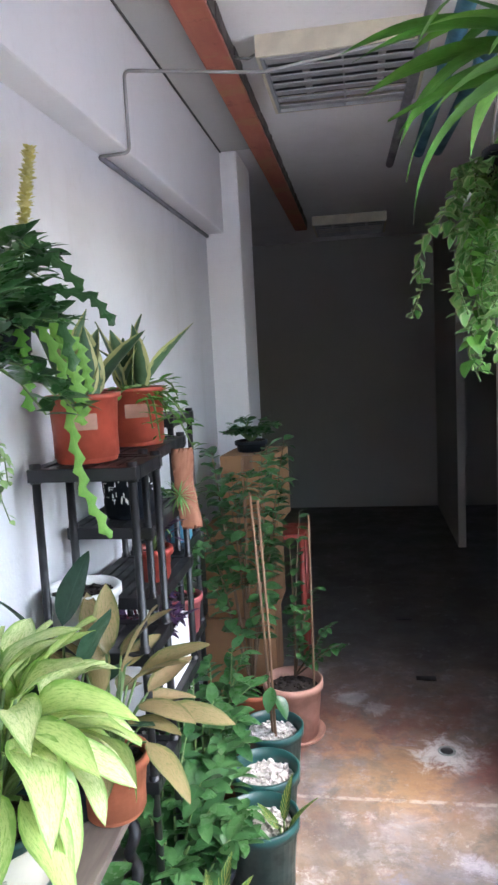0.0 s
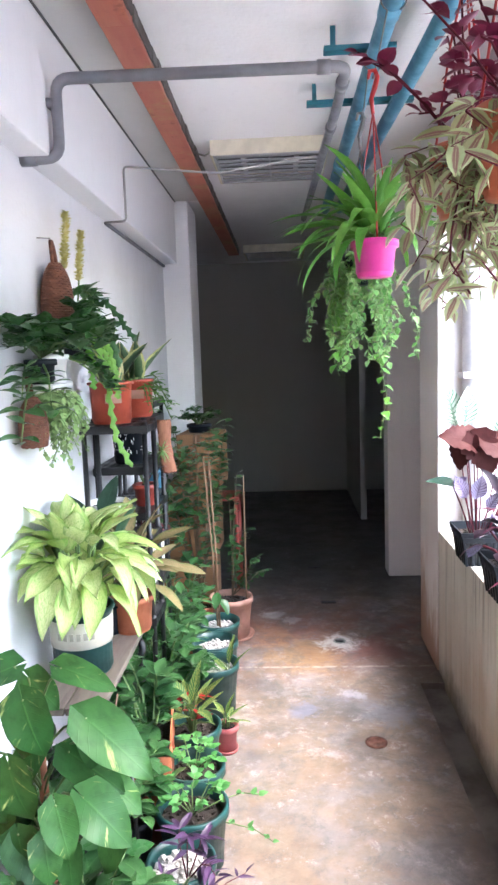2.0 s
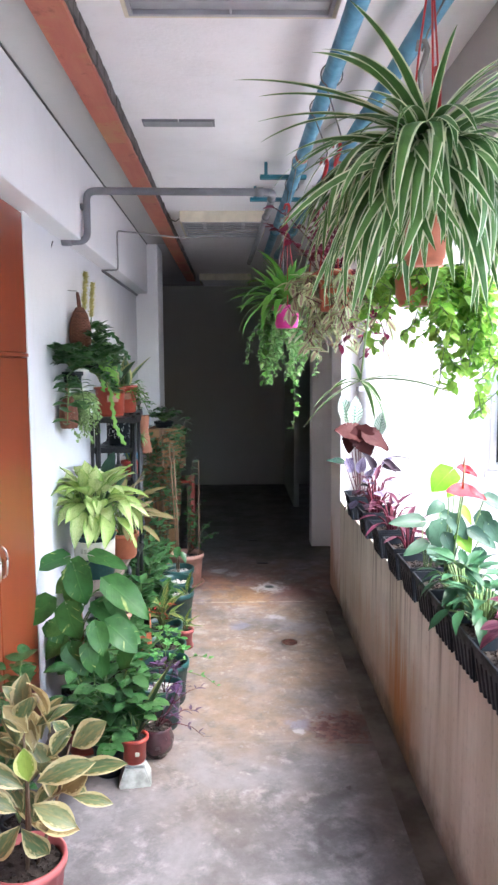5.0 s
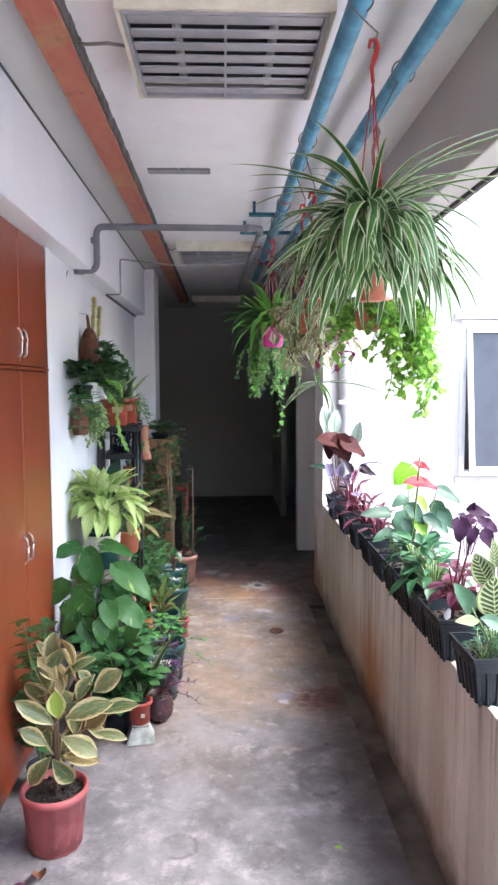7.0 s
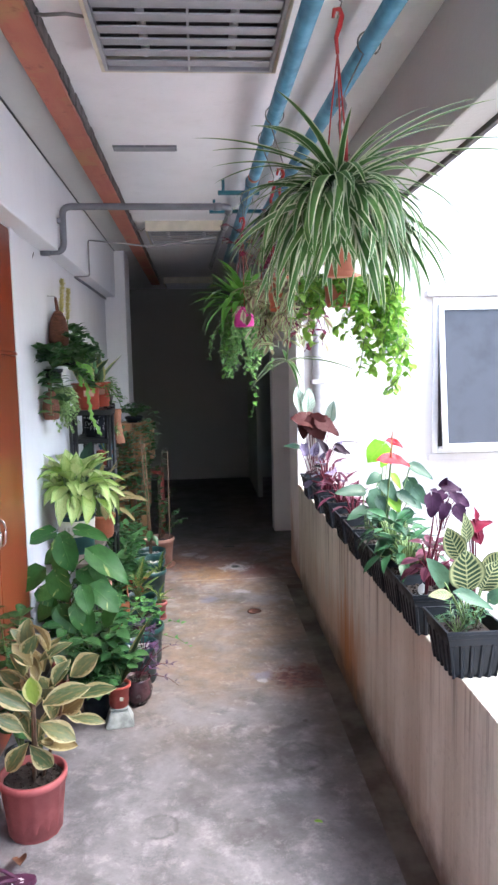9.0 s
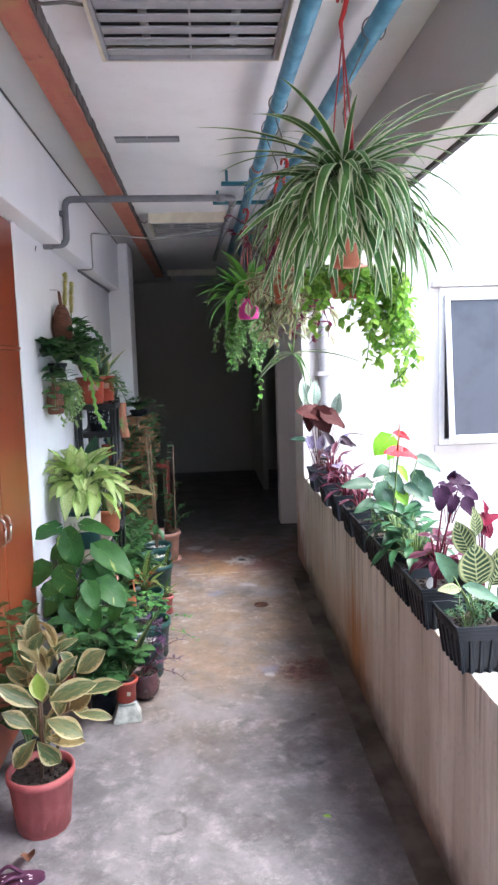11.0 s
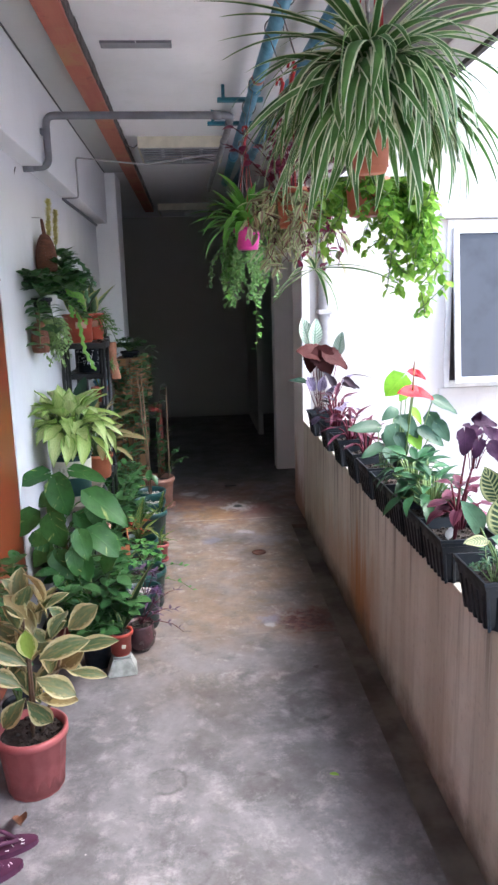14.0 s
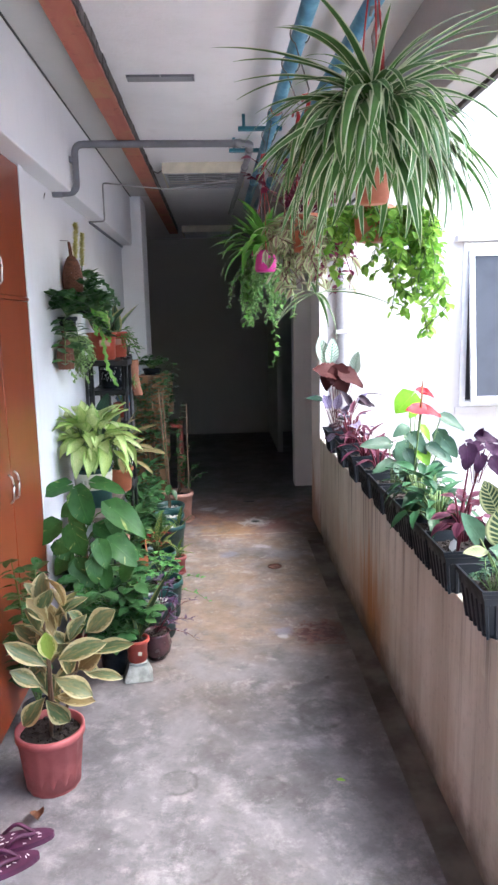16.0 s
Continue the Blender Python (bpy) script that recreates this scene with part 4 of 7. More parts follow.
part("conduit", tube("conduit", GREYPIPE, [(-0.706, 1.94, 2.147), (-0.705, 3.44, 2.147)], 0.009, 6), t)
t = fitting("lamp_cable", "thin grey cable from lamp to batten", "cable", 0, 0, 0)
part("cable", tube("cable", WIRE, [(-0.188, -0.75, 2.53), (-0.24, -0.8, 2.515), (-0.3, -0.78, 2.52), (-0.34, -0.745, 2.54)], 0.005, 6), t)
t = fitting("lamp_cable", "thin grey cable from lamp to batten", "cable", 0, 0, 0)
part("cable", tube("cable", WIRE, [(-0.252, 2.28, 2.53), (-0.28, 2.24, 2.5), (-0.32, 2.27, 2.52), (-0.345, 2.3, 2.54)], 0.005, 6), t)

# ---- wardrobe in the niche ----
wd = fitting("wardrobe", "tall red-brown varnished wooden wardrobe built into the niche", "wardrobe", -0.704, 0.293, 0.0)
part("body", box("body", CUP_WOOD, -0.56, -0.022, -2.1, 0.0, 0.06, 2.152, 0.003), wd)
part("plinth", box("plinth", BLACKMETAL, -0.56, -0.04, -2.1, 0.0, 0.0, 0.06, 0.002), wd, "dark recessed plinth")
handle_mesh = tube("handle", STEEL, rounded([(0, 0, -0.055), (0.014, 0.002, -0.045), (0.017, -0.004, -0.015), (0.017, 0.004, 0.015), (0.014, -0.002, 0.045), (0, 0, 0.055)], 0.01), 0.0042, 8)
for k in range(5):
    ya, yb = -(k + 1) * 0.42 + 0.0025, -k * 0.42 - 0.0025
    hy = ya + 0.032 if k % 2 == 0 else yb - 0.032
    for za, zb, hz in ((0.065, 1.603, 0.9), (1.622, 2.148, 1.71)):
        d = part("door", box("door", CUP_WOOD, -0.02, 0.0, ya, yb, za, zb, 0.004), wd)
        part("handle", handle_mesh, d, "brushed steel bow handle", pose(0.0, hy, hz))
part("rail", box("rail", CUP_WOOD, -0.021, 0.006, -2.1, 0.0, 1.606, 1.619, 0.002), wd)

# ---- outside window and downpipe ----
win = tagged(new("window_1"), "aluminium awning window with tinted panes, one sash ajar", "window", kind="structure")
win.matrix_basis = pose(WXA, OY, WZA)
ww, wh = WXB - WXA, WZB - WZA
bm = bmesh.new()
for x0, x1, z0, z1 in ((0, 0.04, 0, wh), (ww - 0.04, ww, 0, wh), (0.04, ww - 0.04, 0, 0.04), (0.04, ww - 0.04, wh - 0.05, wh), (ww / 2 - 0.02, ww / 2 + 0.02, 0.04, wh - 0.05)):
    add_box(bm, x0, x1, -0.012, 0.06, z0, z1, 0.003)
part("window_frame", to_mesh("window_frame", bm, ALU), win)
part("window_sill", box("window_sill", OUTWALL, -0.03, ww + 0.03, -0.016, 0.02, -0.05, -0.003, 0.004), win)
part("hood", box("hood", GREYWALL, -0.06, ww + 0.06, -0.06, 0.02, wh + 0.003, wh + 0.045, 0.006), win, "grey drip ledge")
g = Graph("tinted_glass", 0.35, spec=0.15)
g.colour(g.mix(g.band(g.noise(2.5, 4), 0.4, 0.7), (0.062, 0.066, 0.077), (0.045, 0.048, 0.056)))
GLASS = g.mat
for x0, x1, tilt in ((0.03, ww / 2 - 0.015, 7), (ww / 2 + 0.015, ww - 0.03, 5)):
    bm = bmesh.new()
    hh = wh - 0.09
    w2 = x1 - x0
    for a, b, c, d in ((0, 0.035, -hh, 0), (w2 - 0.035, w2, -hh, 0), (0.035, w2 - 0.035, -hh, -hh + 0.04), (0.035, w2 - 0.035, -0.04, 0)):
        add_box(bm, a, b, -0.03, 0.0, c, d, 0.003)
    s = part("sash", to_mesh("sash", bm, ALU), win, m=pose(x0, -0.014, wh - 0.055, -tilt))
    part("pane", box("pane", GLASS, 0.034, w2 - 0.034, -0.018, -0.012, -hh + 0.038, -0.038, 0), s, "tinted glass pane")
t = fitting("downpipe", "weathered white plastic downpipe on the outside wall", "pipe", 0.93, OY - 0.045, -0.5)
part("pipe", tube("pipe", DOWNPIPE, [(0, 0, 0), (0, 0, 5.0)], 0.04, 18), t)
for z in (0.6, 1.9, 3.4):
    part("clip", box("clip", DOWNPIPE, -0.048, 0.048, -0.045, 0.05, z, z + 0.03, 0.003), t)

# ---- floor drains ----
t = thing("floor_drain", "round rusty drain cover set in the floor", "drain", 0.356, 1.368, 0.0)
part("cover", lathe("cover", plain("rusty_iron", (0.1, 0.035, 0.02), 0.8, vary=0.5, scale=30), [(0.043, 0.0), (0.044, 0.004), (0.033, 0.005), (0.031, 0.003), (0.004, 0.003)], 28), t)
t = thing("floor_drain", "small dark drain hole with crusted white rim", "drain", 0.285, 2.39, 0.0)
part("rim", lathe("rim", STONE, [(0.034, 0.0), (0.032, 0.003), (0.027, 0.004), (0.025, 0.002), (0.005, 0.002)], 24), t)
part("hole", lathe("hole", BLACKMETAL, [(0.024, 0.0022), (0.022, 0.0035), (0.003, 0.0035)], 20), t, "dark hole")
for x, y in ((0.26, 3.0), (0.2, 3.75)):
    t = thing("floor_drain", "small dark slot drain in the dim floor", "drain", x, y, 0.0)
    part("slot", box("slot", BLACKMETAL, -0.045, 0.045, -0.02, 0.02, 0.0, 0.003, 0.001), t)

# ---- pots ----


def round_pot(root, rt, rb, h, material, fill=SOIL, level=0.82, stones=70, size=0.012, seed=1, flutes=0, name="pot", z=0.0, x=0.0, y=0.0, saucer=None, rim=0.02, seg=32):
    body = part(name, lathe(name, material, pot_profile(rt, rb, h, rim), seg, 0.03 if flutes else 0, flutes), root, m=pose(x, y, z))
    r = rb + (rt - rb) * level - 0.006
    part("soil" if fill is SOIL else "gravel", lumps("soil", fill, r, h * level, stones, size, seed), root, m=pose(x, y, z))
    if saucer:
        part("saucer", lathe("saucer", saucer, [(rb * 1.1, -0.001), (rb * 1.35, 0.018), (rb * 1.38, 0.018), (rb * 1.32, 0.006), (0.01, 0.003)], seg), root, m=pose(x, y, z))
    return body


def leaf_set(name, material, kind, length, width, droops, n=8, fold=0.25, wave=0.03, jag=0.0):
    return [leaf_mesh(name, material, kind, length, width, d, fold, wave, n, k, jag) for k, d in enumerate(droops)]


def stalk_plant(root, base, heads, material, kind, length, width, seed, stem=None, per=9, stem_r=0.004, name="foliage", pitch=(0, 45), gap=0.35):
    """Upright or leaning stems with small leaves set in rows along them: heads are the stems' tips."""
    rnd = random.Random(seed)
    bm, spots = bmesh.new(), []
    for h in heads:
        b, h = Vector(base), Vector(h)
        mid = b.lerp(h, 0.5) + Vector((rnd.uniform(-0.02, 0.02), rnd.uniform(-0.02, 0.02), 0.03))
        pts = [b, b.lerp(mid, 0.6), mid, mid.lerp(h, 0.55) + Vector((0, 0, 0.015)), h]
        add_tube(bm, pts, [stem_r, stem_r, stem_r * 0.9, stem_r * 0.7, stem_r * 0.4], 5)
        y0 = heading((h - b)) if (h - b).xy.length > 0.01 else rnd.uniform(0, 360)
        for k in range(per):
            t = gap + (1 - gap) * (k + 0.5) / per
            i = min(int(t * 4), 3)
            p = pts[i].lerp(pts[i + 1], t * 4 - i)
            for side in (-1, 1):
                spots.append((p, y0 + side * rnd.uniform(40, 75), rnd.uniform(*pitch)))
        spots.append((h, y0, rnd.uniform(*pitch)))
    tagged(part("stem", to_mesh("stem", bm, stem or STEM, True), root), kind="stuff")
    foliage(name, material, root, spots, kind, length, width, seed, n=5)


def ring(n, r, z, seed, zj=0.25, a0=0.0, arc=360.0, cx=0.0, cy=0.0):
    rnd = random.Random(seed)
    return [(cx + r * rnd.uniform(0.55, 1.1) * math.cos(radians(a0 + arc * (k + rnd.random() * 0.7) / n)), cy + r * rnd.uniform(0.55, 1.1) * math.sin(radians(a0 + arc * (k + rnd.random() * 0.7) / n)), z * rnd.uniform(1 - zj, 1 + zj * 0.3)) for k in range(n)]


# ---- things on the floor, from the near end ----
# rubber plant
rp = thing("rubber_plant", "variegated rubber plant in a faded rose ribbed plastic pot", "potted plant", -0.525, -0.635, 0.0)
round_pot(rp, 0.106, 0.083, 0.205, PINKRED, flutes=14, level=0.88, rim=0.026, stones=60, seg=96)
leaves = leaf_set("leaf", L_RUBBER, "obovate", 0.15, 0.15, (0.2, 0.4, 0.65), 10, 0.22, 0.02)
tan = leaf_set("leaf", L_RUBBERTAN, "obovate", 0.15, 0.15, (0.2, 0.5), 10, 0.25, 0.02)
young = leaf_mesh("leaf", L_RUBBERNEW, "obovate", 0.15, 0.15, 0.25, 0.2, 0.02, 10)
bm = bmesh.new()
for tip in ((0.0, 0.02, 0.62), (0.13, 0.01, 0.53), (0.03, -0.05, 0.47)):
    b, tip = Vector((tip[0] * 0.2, tip[1] * 0.3, 0.165)), Vector(tip)
    add_tube(bm, [b, b.lerp(tip, 0.5) + Vector((0.006, 0, 0)), tip], [0.0055, 0.005, 0.003], 7)
part("trunk", to_mesh("trunk", bm, BROWNSTEM, True), rp)
# each leaf: foot x, z, tip x, z, depth, width
outer = ((0.015, 0.562, -0.035, 0.665, 0.015, 0.62), (-0.01, 0.62, -0.045, 0.7, 0.055, 0.5), (0.03, 0.57, 0.125, 0.66, 0.035, 0.34), (0.13, 0.538, 0.09, 0.605, 0.035, 0.6), (0.138, 0.525, 0.223, 0.62, 0.005, 0.72),
         (0.057, 0.467, 0.196, 0.555, -0.065, 0.5), (0.025, 0.449, -0.09, 0.555, -0.065, 0.45), (0.13, 0.468, 0.285, 0.525, -0.025, 0.36), (0.111, 0.415, 0.185, 0.492, -0.025, 0.8), (-0.006, 0.368, -0.085, 0.452, -0.045, 0.55),
         (0.049, 0.416, 0.17, 0.375, -0.085, 0.62), (0.14, 0.398, 0.25, 0.405, -0.025, 0.4))
inner = ((0.021, 0.49, 0.01, 0.59, 0.035, 0.65), (-0.019, 0.458, -0.11, 0.545, 0.055, 0.55), (0.058, 0.478, 0.107, 0.555, 0.035, 0.65), (-0.031, 0.51, 0.035, 0.57, 0.075, 0.6), (-0.03, 0.5, -0.085, 0.44, 0.035, 0.6), (0.034, 0.37, 0.1, 0.445, 0.055, 0.6),
         (0.011, 0.334, 0.075, 0.222, -0.065, 0.62), (0.011, 0.344, -0.075, 0.238, -0.065, 0.55), (0.027, 0.321, 0.156, 0.305, -0.025, 0.5), (-0.016, 0.311, -0.07, 0.395, 0.035, 0.6), (0.09, 0.4, 0.17, 0.34, 0.05, 0.55), (0.0, 0.4, -0.09, 0.36, 0.06, 0.55))
rnd = random.Random(5)
for k, (ax, az, bx, bz, y, w) in enumerate(outer + inner):
    out = Vector((0.12 * (bx - ax), -0.035 if k < 12 else rnd.uniform(-0.02, 0.05), 0.0))
    ms = tan if k in (0, 8, 12, 15, 17, 20) else leaves
    part("leaf", ms[k % len(ms)], rp, m=blade((ax, y, az), Vector((bx, y, bz)) + out, w * 0.84, (rnd.uniform(-0.35, 0.35), -0.7, 0.7), 0.165))
for k in range(20):
    f = 0.2 + 0.045 * k
    yaw = k * 137.5 + 40
    part("leaf", (tan if k % 3 == 1 else leaves)[k % 2], rp, m=aim((0.03 + 0.05 * math.sin(k * 1.7), 0.02, 0.19 + 0.4 * f), yaw, 30 + 45 * f, rnd.uniform(-20, 20), 0.85) @ Matrix.Diagonal((0.55, 1, 1, 1)))
part("leaf", young, rp, "young lime-green leaf", blade((0.035, -0.065, 0.468), (0.03, -0.085, 0.575), 0.62, size=0.165))

t = thing("fallen_leaf", "curled dry brown leaf lying on the floor", "leaf", -0.545, -0.79, 0.004, 200)
part("blade", leaf_mesh("blade", DRYLEAF, "oval", 0.085, 0.045, -0.5, 0.9, 0.08, 8), t, m=pose(0, 0, 0.004, 4))
t = thing("fallen_leaf", "small yellow-green leaf lying on the floor", "leaf", 0.432, -0.735, 0.003, 60)
part("blade", leaf_mesh("blade", L_LIME, "oval", 0.035, 0.017, 0.2, 0.3, 0.02, 6), t)


def slipper(x, y, rz):
    root = thing("flip_flop", "purple rubber slipper with small white dashes on the floor", "slipper", x, y, 0.0, rz, "pair of slippers")
    bm = bmesh.new()
    outline = [(0.038 * (1 + 0.28 * math.sin(a * 1.0)) * math.cos(a) - 0.006 * math.sin(2 * a), 0.125 * math.sin(a)) for a in [2 * math.pi * k / 28 for k in range(28)]]
    lo = [bm.verts.new((px, py, 0.001)) for px, py in outline]
    hi = [bm.verts.new((px * 0.99, py * 0.995, 0.018)) for px, py in outline]
    bm.faces.new(lo[::-1])
    bm.faces.new(hi)
    for k in range(28):
        bm.faces.new((lo[k], lo[(k + 1) % 28], hi[(k + 1) % 28], hi[k]))
    part("sole", to_mesh("sole", bm, PURPLE), root)
    part("strap", tube("strap", PURPLE, rounded([(-0.036, -0.02, 0.016), (-0.03, 0.02, 0.05), (0.0, 0.075, 0.02), (0.03, 0.02, 0.05), (0.036, -0.02, 0.016)], 0.02), 0.006, 8), root)
    dash = box("dash", WHITEPOT, -0.005, 0.005, -0.0012, 0.0012, 0, 0.0012, 0)
    rnd = random.Random(int(x * 100))
    for _ in range(26):
        a, d = rnd.uniform(0, 6.28), math.sqrt(rnd.random()) * 0.85
        part("dash", dash, root, m=pose(0.034 * d * math.cos(a), 0.115 * d * math.sin(a), 0.0178, 0, 0, rnd.uniform(0, 180)))


slipper(-0.585, -0.925, -75)
slipper(-0.6, -1.03, -65)

# small creeper against the wardrobe
t = thing("climbing_plant", "small-leaved green climber in a dark pot beside the wardrobe", "potted plant", -0.645, -0.3, 0.0)
round_pot(t, 0.06, 0.045, 0.1, BLACKPOT)
stalk_plant(t, (0, 0, 0.08), [(-0.02, -0.14, 0.72), (-0.015, -0.06, 0.56), (0.0, -0.02, 0.36), (-0.02, -0.12, 0.44), (0.0, 0.08, 0.6), (-0.02, 0.16, 0.58), (0.01, 0.02, 0.46)], L_ZZ, "oval", 0.058, 0.04, 11, per=12, gap=0.2)

# cast stone foot with a small red pot
t = thing("stone_pedestal", "small grey cast-concrete pedestal with sloping faces", "pedestal", -0.325, 0.06, 0.0, 8)
bm = bmesh.new()
bmesh.ops.create_cone(bm, cap_ends=True, segments=4, radius1=0.09, radius2=0.05, depth=0.07, matrix=Matrix.Translation((0, 0, 0.035)) @ Euler((0, 0, radians(45))).to_matrix().to_4x4())
bmesh.ops.bevel(bm, geom=bm.edges[:], offset=0.006, segments=2, affect='EDGES')
part("block", to_mesh("block", bm, STONE), t)
part("cap", box("cap", STONE, -0.038, 0.038, -0.038, 0.038, 0.07, 0.078, 0.003), t)
t = thing("snake_plant", "young snake plant in a small red pot on the pedestal", "potted plant", -0.325, 0.06, 0.078)
round_pot(t, 0.048, 0.037, 0.1, REDPOT, rim=0.014)
part("sticker", box("sticker", CREAMBAND, -0.008, 0.008, -0.0465, -0.0438, 0.04, 0.056, 0.0005), t, "worn white price label", pose(0.01, 0.0005, 0.0, 0, 8))
sn = leaf_set("leaf", L_SNAKE, "lance", 0.25, 0.042, (0.1, 0.2), fold=0.5, wave=0.02)
for k, (yaw, p, s) in enumerate(((-95, 68, 1.35), (60, 75, 0.6), (170, 68, 0.55), (-110, 60, 0.5))):
    part("leaf", sn[k % 2], t, m=aim((0.008, 0.0, 0.085), yaw, p, 30, s))
stalk_plant(t, (0, 0, 0.09), ring(6, 0.085, 0.19, 3), L_ZZ, "oval", 0.058, 0.036, 4, per=3)

# glazed pot with purple heart
t = thing("purple_heart", "trailing purple plant in a dark glazed bulbous pot", "potted plant", -0.262, 0.235, 0.0)
part("pot", lathe("pot", GLAZE, [(0.04, 0), (0.062, 0.03), (0.07, 0.07), (0.058, 0.11), (0.062, 0.125), (0.056, 0.125), (0.05, 0.105), (0.01, 0.1)], 32), t)
part("soil", lumps("soil", SOIL, 0.05, 0.115, 30, 0.01, 3), t)
stalk_plant(t, (0, 0, 0.11), [(0.19, 0.02, 0.06), (0.15, 0.1, 0.13), (0.08, -0.08, 0.2), (0.1, 0.05, 0.26), (-0.02, 0.04, 0.3), (0.05, -0.03, 0.3), (0.17, 0.17, 0.2)], L_PURPLE, "lance", 0.045, 0.013, 8, stem=REDSTEM, per=3, stem_r=0.0018)

# big-leaved pothos on a pole
t = thing("golden_pothos", "large golden pothos climbing a pole in a red pot", "potted plant", -0.56, 0.305, 0.0)
round_pot(t, 0.09, 0.07, 0.18, REDPOT)
part("moss_pole", tube("moss_pole", BARK, [(0, 0.02, 0.12), (-0.02, 0.03, 0.72)], 0.012, 10), t, "brown moss pole")
hearts = leaf_set("leaf", L_POTHOS, "round", 0.15, 0.15, (0.25, 0.45, 0.7), 11, 0.14, 0.035)
rnd = random.Random(21)
bm = bmesh.new()
# each leaf: foot x, z, tip x, z, depth, width
upper = ((-0.082, 0.786, -0.194, 0.758, 0.07, 0.85), (0.055, 0.804, 0.195, 0.781, 0.02, 0.5), (-0.001, 0.779, 0.044, 0.641, -0.09, 0.8), (0.123, 0.702, 0.29, 0.583, -0.03, 0.62), (-0.121, 0.628, -0.241, 0.555, -0.03, 0.8),
         (-0.026, 0.64, 0.011, 0.513, -0.13, 0.85), (0.092, 0.585, 0.13, 0.485, -0.18, 0.75), (0.138, 0.57, 0.255, 0.487, -0.13, 0.8), (-0.009, 0.495, 0.018, 0.404, -0.15, 1.0), (0.07, 0.606, 0.213, 0.54, -0.01, 0.7))
lower = ((0.092, 0.555, 0.202, 0.483, 0.05, 0.85), (-0.102, 0.565, -0.04, 0.48, -0.1, 0.85), (-0.011, 0.482, 0.075, 0.372, -0.15, 0.85), (-0.045, 0.579, -0.14, 0.52, -0.1, 0.8), (0.213, 0.475, 0.14, 0.38, -0.12, 0.8),
         (0.104, 0.465, 0.115, 0.355, -0.15, 0.8), (-0.06, 0.505, -0.15, 0.415, -0.08, 0.8), (-0.01, 0.705, -0.06, 0.585, -0.03, 0.85), (-0.04, 0.765, 0.06, 0.685, 0.05, 0.85), (0.16, 0.505, 0.26, 0.445, 0.02, 0.8),
         (-0.04, 0.705, -0.14, 0.645, 0.05, 0.8), (0.03, 0.425, -0.02, 0.315, -0.13, 0.8), (0.12, 0.645, 0.17, 0.545, 0.0, 0.85), (-0.02, 0.605, -0.09, 0.505, 0.0, 0.85), (0.18, 0.425, 0.23, 0.335, -0.05, 0.8), (0.06, 0.505, 0.09, 0.395, -0.18, 0.8))
for k, (ax, az, bx, bz, y, w) in enumerate(upper + lower):
    p = Vector((ax, y, az))
    add_tube(bm, petiole(Vector((-0.015, 0.02, max(0.2, az - 0.14))), p, 0.03), 0.0033, 5)
    part("leaf", hearts[k % 3], t, m=blade(p, (bx, y - 0.045, bz), w * 0.92, (rnd.uniform(-0.3, 0.4), -0.68, rnd.uniform(0.5, 0.95)), 0.15 if k < 10 else 0.185))
part("leaf_stalk", to_mesh("leaf_stalk", bm, STEM, True), t)

t = thing("zz_plant", "bushy dark green plant in a black plastic pot", "potted plant", -0.43, 0.12, 0.0)
round_pot(t, 0.066, 0.05, 0.14, BLACKPOT)
stalk_plant(t, (0, 0, 0.12), ring(24, 0.15, 0.4, 5, 0.5, cy=-0.03), L_ZZ, "oval", 0.085, 0.05, 6, per=5, gap=0.2)
t = thing("zz_plant", "dark green leafy plant in a black plastic pot", "potted plant", -0.62, 0.52, 0.0)
round_pot(t, 0.08, 0.06, 0.16, BLACKPOT)
stalk_plant(t, (0, 0, 0.15), ring(14, 0.13, 0.42, 15, 0.4), L_ZZ, "oval", 0.08, 0.052, 16, per=7, gap=0.2)

